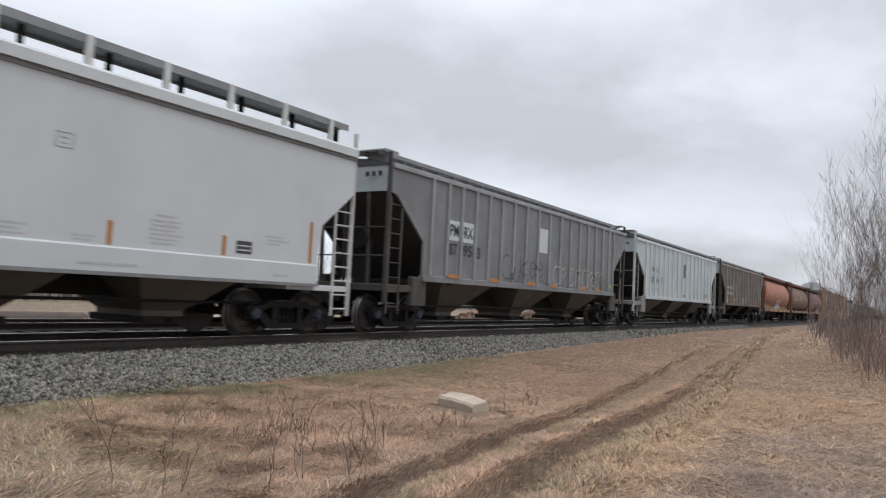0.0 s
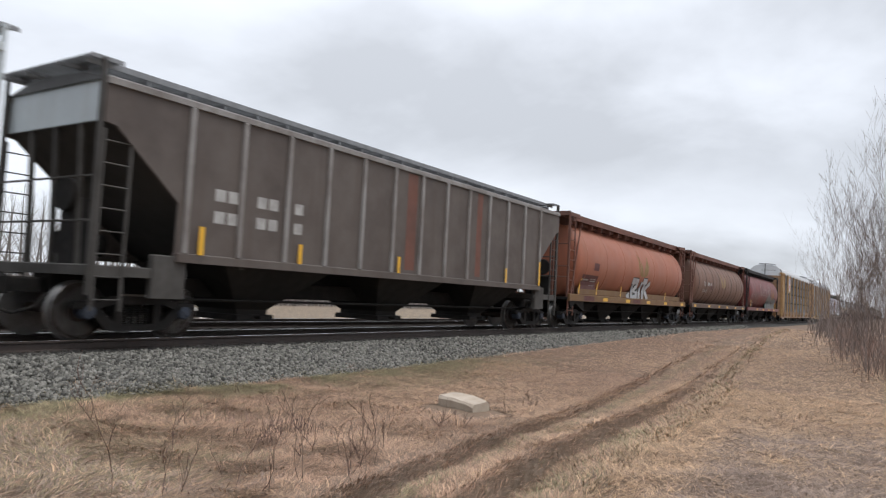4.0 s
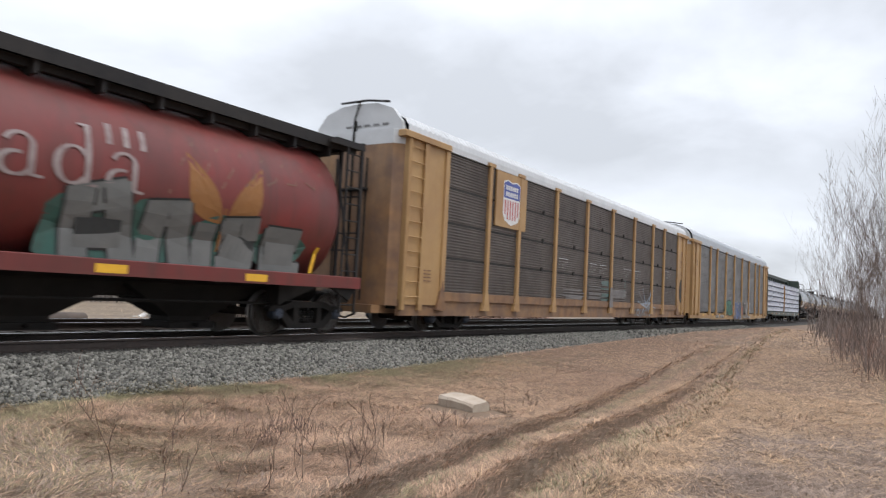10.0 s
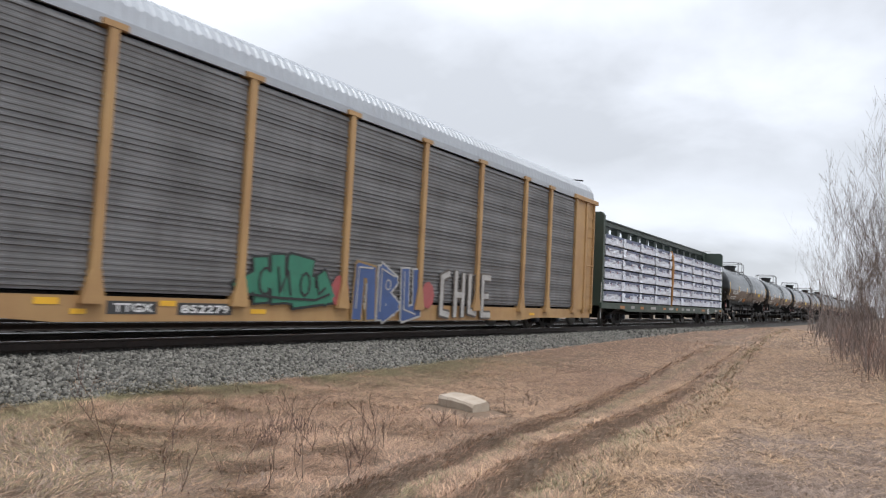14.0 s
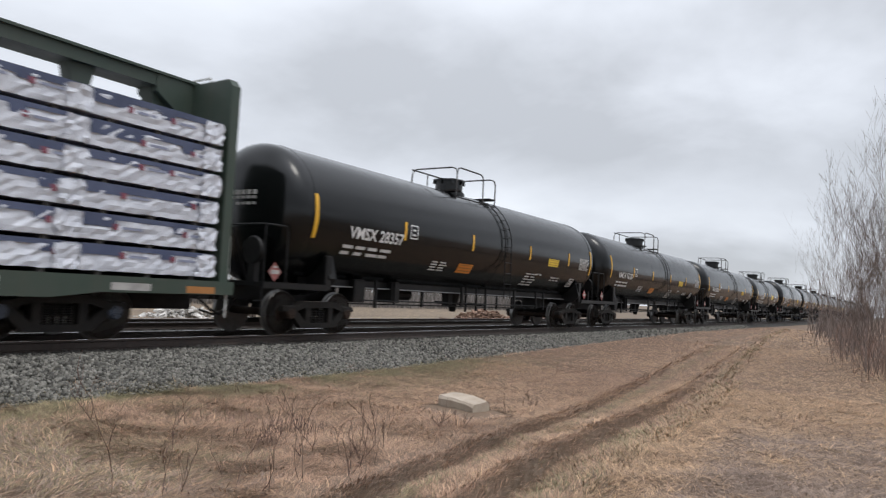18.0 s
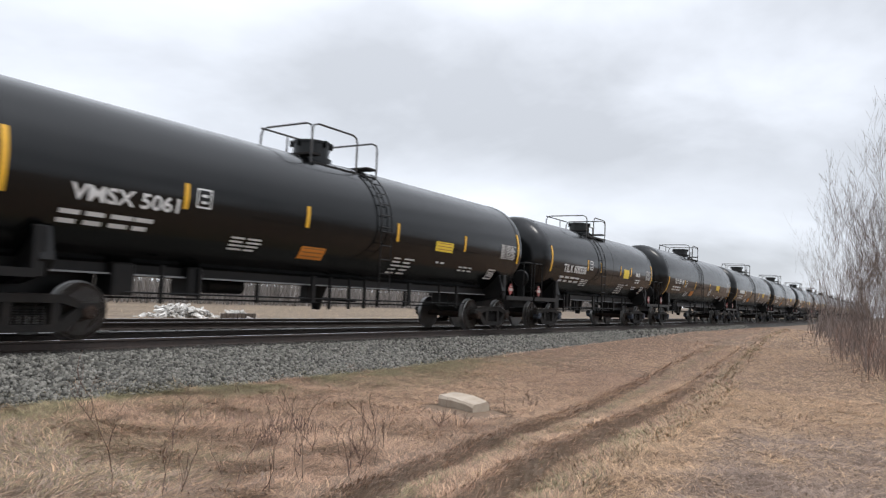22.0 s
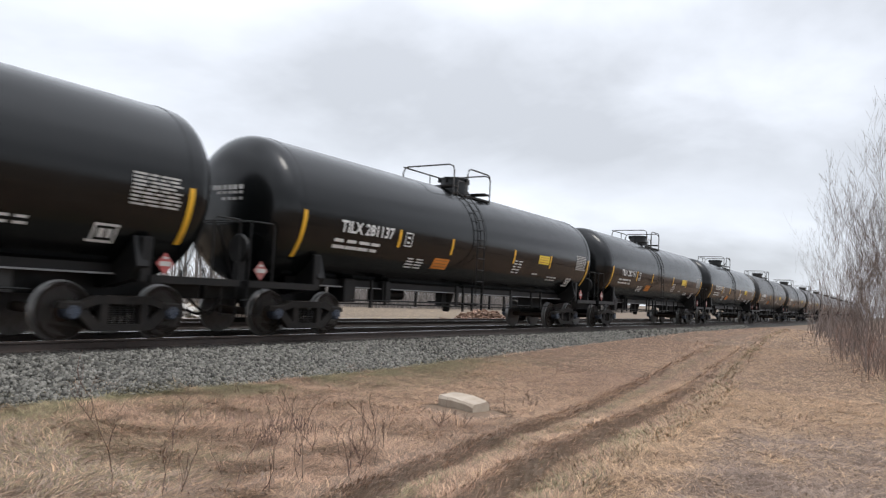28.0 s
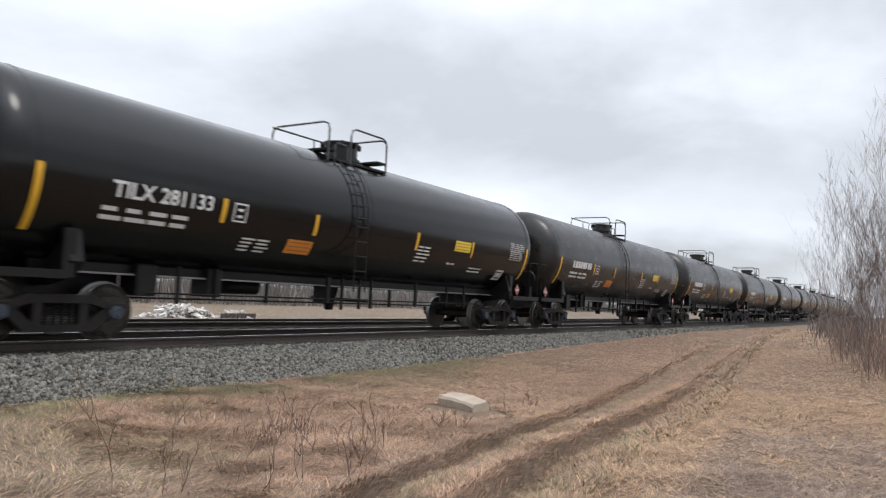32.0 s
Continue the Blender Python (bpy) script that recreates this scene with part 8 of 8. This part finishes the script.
def twig(g, p, d, length, r, depth, rng, n=4, curve=0.25, kids=(2, 4), up=0.15):
    """A tapering branch that splits; n: sides."""
    pts, rad = [p.copy()], [r]
    q, v = p.copy(), d.normalized()
    steps = 4 if depth else 3
    for i in range(steps):
        v = (v + Vector((rng.uniform(-curve, curve), rng.uniform(-curve, curve), rng.uniform(-curve, curve) * 0.6 + up * 0.5))).normalized()
        q = q + v * (length / steps)
        pts.append(q.copy())
        rad.append(max(0.0022, r * (1 - 0.85 * (i + 1) / steps)))
    g.tube(pts, rad, n)
    if depth:
        for k in range(rng.randint(*kids)):
            i = rng.randint(1, steps)
            side = Vector((rng.uniform(-1, 1), rng.uniform(-1, 1), rng.uniform(0.2, 1.1))).normalized()
            dd = (v * 0.75 + side * 0.85).normalized()
            twig(g, pts[i], dd, length * rng.uniform(0.3, 0.6), rad[i] * 0.55, depth - 1, rng, max(3, n - 1), curve, kids, up)


def bare_bush(label, x, y, height, stems, spread, seed, mat="bark", r=0.022, name="bare_bush", group="", kids=(3, 5), depth=2, cat="bush"):
    rng = random.Random(seed)
    z = bank(x, y) - 0.03
    base = tagged(new(name), label, cat, group)
    base.location = (x, y, z)
    for s in range(stems):
        g = Geo()
        a = rng.uniform(0, 6.28)
        lean = rng.uniform(0.05, 0.30) if height > 2 else rng.uniform(0.1, 0.8)
        p = Vector((rng.uniform(-spread, spread), rng.uniform(-spread, spread), 0))
        twig(g, p, Vector((math.cos(a) * lean, math.sin(a) * lean, 1)), height * rng.uniform(0.55, 1.0), r * rng.uniform(0.6, 1.1), depth, rng, 5, 0.17 if height > 2 else 0.28, kids, 0.2)
        part("stem", g, mat, base)
    return base


def build_bushes():
    row = [(19.3, -0.60, 5.6, 6, 0.4), (21.2, -0.15, 4.0, 6, 0.4), (22.6, 0.55, 4.4, 8, 0.35), (23.9, 0.45, 3.8, 6, 0.5), (26.2, 0.85, 3.6, 6, 0.5), (29.5, 1.2, 3.6, 7, 0.6),
           (33.0, 1.5, 3.8, 5, 0.8), (37.5, 2.1, 4.2, 5, 0.9), (42.0, 2.9, 5.2, 5, 0.8), (47.0, 4.0, 5.6, 6, 0.7), (53.0, 4.3, 4.6, 5, 1.2), (58.5, 4.9, 4.6, 5, 1.3), (66.0, 5.7, 4.8, 5, 1.5)]
    for i, (x, y, h, n, sp) in enumerate(row):
        bare_bush("leafless grey-brown willow bush with many thin stems", x, y, h, n, sp, 100 + i, "bark", 0.011 if x < 30 else 0.018, group="willow bushes beside the track", kids=(5, 8), depth=3 if x < 30 else 2)
    low = [(19.4, -0.2), (20.2, 0.25), (20.8, 0.05), (21.2, 0.5), (21.9, 0.65), (22.6, 0.9), (23.6, 1.0), (24.6, 1.1), (26.0, 1.35), (28.0, 1.6), (31.0, 1.9), (21.0, -0.5), (22.9, 0.1)]
    for i, (x, y) in enumerate(low):
        bare_bush("low reddish-brown undergrowth at the bushes' foot", x, y, 0.7 + 0.25 * (i % 3), 4, 0.7, 160 + i, "bark_red", 0.0055, "undergrowth_shrub", "low shrubs beside the willows", (3, 5), 2)
    sm = [(3.37, 5.11, 0.82, 1, 0.02), (3.64, 4.82, 0.62, 1, 0.03), (3.72, 4.76, 0.5, 2, 0.05), (4.10, 4.56, 0.72, 1, 0.02), (4.15, 4.27, 0.55, 2, 0.06), (4.59, 4.30, 0.6, 2, 0.08), (5.25, 4.16, 0.5, 3, 0.12), (5.55, 5.15, 0.55, 3, 0.10),
          (5.66, 4.35, 0.5, 4, 0.12), (5.61, 7.17, 0.42, 1, 0.02), (5.75, 4.7, 0.5, 3, 0.12), (6.05, 4.66, 0.62, 4, 0.12), (7.61, 4.91, 0.42, 4, 0.10), (7.95, 4.75, 0.42, 4, 0.10), (9.30, 4.80, 0.30, 1, 0.01), (4.9, 4.0, 0.4, 2, 0.1), (6.85, 5.13, 0.45, 2, 0.1), (10.2, 4.9, 0.4, 4, 0.2), (7.59, 8.5, 0.4, 2, 0.05), (4.3, 4.9, 0.5, 1, 0.02)]
    for i, (x, y, h, n, sp) in enumerate(sm):
        bare_bush("leafless brown sapling with a few thin twigs", x, y, h * (1.0 if n < 3 else 0.72), n, sp, 200 + i, "twig_dark", 0.0048, "bare_sapling", "saplings in the dry grass", (2, 4), 2 if h > 0.55 else 1, "sapling")
    # a clump of tangled dead stems
    for i, (x, y) in enumerate(((5.64, 5.82), (5.95, 5.95), (6.3, 6.0), (6.05, 7.0))):
        bare_bush("tangled clump of dark dead stems", x, y, 0.17, 40, 0.30, 260 + i, "bark_red" if i == 3 else "twig_dark", 0.0035, "dead_weed_clump", "dead weed clumps", (1, 2), 1, "weeds")


build_bushes()


def build_trees():
    """A close row of bare poplars beyond the tracks."""
    protos = []
    for v in range(4):
        rng = random.Random(300 + v)
        base = tagged(new("bare_poplar_tree"), "leafless pale grey poplar with upright limbs", "tree", "poplar row behind the tracks")
        h = 8.4 + 0.7 * v
        trunk = Geo()
        pts = [Vector((0.12 * math.sin(k * 0.9 + v), 0.1 * math.cos(k * 0.7 + v), h * k / 6)) for k in range(7)]
        trunk.tube(pts, [0.13 * (1 - 0.93 * k / 6) for k in range(7)], 6)
        part("trunk", trunk, "bark_pale", base)
        crown = Geo()
        for k in range(22):
            t = rng.uniform(0.18, 0.95)
            p = Vector((0.12 * math.sin(6 * t * 0.9 + v), 0.1 * math.cos(6 * t * 0.7 + v), h * t))
            a = rng.uniform(0, 6.28)
            twig(crown, p, Vector((math.cos(a), math.sin(a), 1.25)), h * 0.30 * (1.15 - t), 0.03 * (1.2 - t), 1, rng, 4, 0.15, (3, 5), 0.2)
        part("crown", crown, "bark_pale", base)
        protos.append(base)
    rng = random.Random(17)
    first = set()
    i = 0
    for row, yy in enumerate((58.0, 61.5, 66.0)):
        x = 4.0 + row * 0.6
        while x < 120:
            k = rng.randrange(4)
            m = pose(x, yy + rng.uniform(-1.2, 1.2), -0.92, 0, 0, rng.uniform(0, 360))
            if k not in first:
                first.add(k)
                protos[k].matrix_basis = m
            else:
                copy_thing(protos[k], m)
            x += rng.uniform(0.9, 1.9) if x < 60 else rng.uniform(2.0, 4.0)
            i += 1


build_trees()


def thicket():
    """Grey brush under and behind the poplars, too dense to count."""
    rng = np.random.default_rng(3)
    n = 9000
    x, y = rng.uniform(-10, 190, n), rng.uniform(60, 84, n)
    h = rng.uniform(0.8, 3.6, n)
    w = rng.uniform(0.015, 0.05, n)
    a = rng.uniform(0, 3.14, n)
    lean = rng.normal(0, 0.25, (n, 2)) * h[:, None] * 0.5
    dx, dy = np.cos(a) * w, np.sin(a) * w
    z = np.full(n, -0.95)
    v = np.stack([np.stack([x - dx, y - dy, z], -1), np.stack([x + dx, y + dy, z], -1), np.stack([x + lean[:, 0] + dx * 0.3, y + lean[:, 1] + dy * 0.3, z + h], -1), np.stack([x + lean[:, 0] - dx * 0.3, y + lean[:, 1] - dy * 0.3, z + h], -1)], 1)
    scatter_mesh("brush_thicket", v.reshape(-1, 3), np.arange(4 * n).reshape(-1, 4), "bark_pale", "dense grey leafless brush below the poplars", "brush")


thicket()


def low_brush():
    """Knee- to head-high brush and dead reeds along the field's far edge."""
    rng = np.random.default_rng(31)
    n = 15000
    x, y = rng.uniform(-15, 170, n), rng.uniform(54, 72, n)
    h = rng.uniform(1.2, 3.5, n) * (0.7 + 0.5 * np.sin(x * 0.31) ** 2)
    w = rng.uniform(0.02, 0.07, n)
    a = rng.uniform(0, 3.14, n)
    lean = rng.normal(0, 0.3, (n, 2)) * h[:, None]
    dx, dy = np.cos(a) * w, np.sin(a) * w
    z = np.full(n, -0.95)
    v = np.stack([np.stack([x - dx, y - dy, z], -1), np.stack([x + dx, y + dy, z], -1), np.stack([x + lean[:, 0] + dx * 0.3, y + lean[:, 1] + dy * 0.3, z + h], -1), np.stack([x + lean[:, 0] - dx * 0.3, y + lean[:, 1] - dy * 0.3, z + h], -1)], 1)
    scatter_mesh("low_brush", v.reshape(-1, 3), np.arange(4 * n).reshape(-1, 4), "brush", "low brown brush along the far field edge", "brush")


low_brush()


def willow_brush():
    """The fine twigs and dead weeds that fill the willow row, too dense to count."""
    rng = np.random.default_rng(77)
    n = 3000
    x = 19.5 + 52 * rng.random(n) ** 1.7
    mid = np.interp(x, [18, 22.4, 26, 30, 70], [-1.0, 0.15, 0.8, 1.35, 5.8])
    y = mid + rng.normal(0, 0.55, n) - np.abs(rng.normal(0, 0.5, n))
    h = rng.gamma(2.0, 0.33, n).clip(0.12, 2.2) * np.interp(x, [18, 30, 70], [0.9, 1.0, 1.5])
    w = rng.uniform(0.0035, 0.008, n) * np.interp(x, [18, 30, 70], [1.0, 1.7, 3.4])
    a = rng.uniform(0, 3.14, n)
    lean = rng.normal(0, 0.4, (n, 2)) * h[:, None]
    side = np.stack([np.cos(a) * w, np.sin(a) * w, np.zeros(n)], -1)
    p0 = np.stack([x, y, ground_z(x, y) - 0.02], -1)
    p1 = p0 + np.stack([lean[:, 0] * 0.3, lean[:, 1] * 0.3, h * 0.55], -1)
    p2 = p0 + np.stack([lean[:, 0], lean[:, 1], h], -1)
    v = np.stack([p0 - side, p0 + side, p1 - side * 0.7, p1 + side * 0.7, p2], 1)
    f = np.array([(0, 1, 3), (0, 3, 2), (2, 3, 4)])
    scatter_mesh("willow_brush", v.reshape(-1, 3), (f[None] + 5 * np.arange(n)[:, None, None]).reshape(-1, 3), "bark", "fine grey-brown twigs and dead weeds among the willows", "brush")


willow_brush()


def field_grass():
    """Dead grass tufts over the field beyond the tracks."""
    rng = np.random.default_rng(41)
    n = 30000
    x, y = rng.uniform(0, 75, n), rng.uniform(19.5, 50, n)
    keep = (np.degrees(np.arctan2(y, x)) < 70)
    x, y = x[keep], y[keep]
    n = len(x)
    v, f = blades(rng, x, y, rng.uniform(0.10, 0.30, n), rng.uniform(0.02, 0.04, n), rng.uniform(0.05, 0.5, n), rng.normal(0, 0.7, n))
    scatter_mesh("field_grass", v, f, "straw_field", "dull tan dead grass over the field", "grass")


field_grass()

# ---- things that lie about ----


def build_block():
    g = Geo()
    rng = random.Random(2)
    n = 5
    L, W, H = 0.79, 0.35, 0.26
    rings = []
    for i in range(n + 1):
        x = -L / 2 + L * i / n
        e = 0.018 if i in (0, n) else 0.0
        sec = [(-W / 2 + e, 0), (-W / 2 + e, H - 0.035 - e), (-W / 2 + 0.03 + e, H - e), (0, H + 0.006 - e), (W / 2 - 0.03 - e, H - e), (W / 2 - e, H - 0.035 - e), (W / 2 - e, 0)]
        rings.append([(x, y + rng.uniform(-0.011, 0.011), z + rng.uniform(-0.01, 0.01)) for y, z in sec])
    g.loft(rings)
    ob = part("concrete_block", g, "concrete", None, "", 30)
    ob.matrix_world = pose(9.258, 5.479, -0.735, -7.5, -2.5, 72)
    tagged(ob, "pale weathered concrete block half sunk in dry grass", "concrete block")


build_block()


def build_debris():
    rng = random.Random(8)
    for i, (x, y, ln, r, rz) in enumerate(((12.0, 26.2, 7.4, 0.34, 2), (15.2, 26.6, 3.2, 0.2, 12), (17.8, 26.2, 2.6, 0.13, -6))):
        g = Geo().turn([(-ln / 2, r * 0.4), (-ln / 2 + 0.03, r * 0.96), (-ln / 4, r), (0, r * 1.04), (ln / 4, r * 0.97), (ln / 2 - 0.03, r * 0.9), (ln / 2, r * 0.4)], "x", (0, 0, r), 12)
        ob = part("fallen_log", g, "log", None, "", 50)
        ob.matrix_world = pose(x, y, bank(x, y) - 0.05, 0, 0, rz)
        tagged(ob, "dark weathered log lying on dry grass", "log", "logs beyond the tracks")
    # heaps: each is one pile of torn pieces
    for name, label, mat, x, y, sx, sy, h, n in (("scrap_heap", "heap of pale torn scrap and plastic", "scrap", 25.6, 33.8, 2.4, 1.2, 0.75, 130), ("scrap_heap", "heap of pale torn scrap and plastic", "scrap", 29.0, 33.0, 1.2, 0.8, 0.45, 60),
                                                 ("brush_heap", "heap of rusty brown rubble and brushwood", "rust_pile", 54.0, 30.5, 5.0, 1.6, 0.9, 170), ("brush_heap", "heap of rusty brown rubble and brushwood", "rust_pile", 64.0, 31.0, 5.0, 1.6, 0.8, 150),
                                                 ("brush_heap", "heap of rusty brown rubble and brushwood", "rust_pile", 12.0, 31.0, 3.0, 1.4, 0.7, 110)):
        g = Geo()
        for k in range(2 * n):
            px, py = rng.gauss(0, sx * 0.42), rng.gauss(0, sy * 0.42)
            top = h * max(0.05, 1 - (px / sx) ** 2 - (py / sy) ** 2)
            pz = rng.uniform(0, top)
            a, b, s = rng.uniform(0, 6.28), rng.uniform(-0.6, 0.6), rng.uniform(0.07, 0.30)
            m = Matrix.Translation((px, py, pz)) @ Euler((b, rng.uniform(-0.6, 0.6), a)).to_matrix().to_4x4()
            vs = [m @ Vector((u * s, v * s * 0.4, w * 0.05)) for u in (-1, 1) for v in (-1, 1) for w in (-1, 1)]
            g.add(vs, [(0, 1, 3, 2), (4, 6, 7, 5), (0, 4, 5, 1), (2, 3, 7, 6), (0, 2, 6, 4), (1, 5, 7, 3)])
        ob = part(name, g, mat)
        ob.location = (x, y, bank(x, y) - 0.02)
        tagged(ob, label, "debris heap", kind="stuff")
    g = Geo()
    for k in range(9):
        g.box(27.3 + k * 0.28, 27.52 + k * 0.28, 32.2, 32.4, 0, 0.3)
    ob = part("pallet_stack", g, "log")
    ob.location = (0, 0, bank(28, 32.3))
    tagged(ob, "low row of dark timber ends", "timber")


build_debris()


def motions():
    times = [i * 0.5 for i in range(65)]
    for car, u in CARS:
        walk(car, [(t, pose(u - travel(t), D, 0)) for t in times])
    fine = [i * 0.1 for i in range(321)]
    turn = {}
    for ws, dx, r in WHEELSETS:
        if r not in turn:
            turn[r] = [(t, -math.degrees(travel(t) / r)) for t in fine]
        walk(ws, [(t, pose(dx, 0, r, 0, a, 0)) for t, a in turn[r]])


motions()
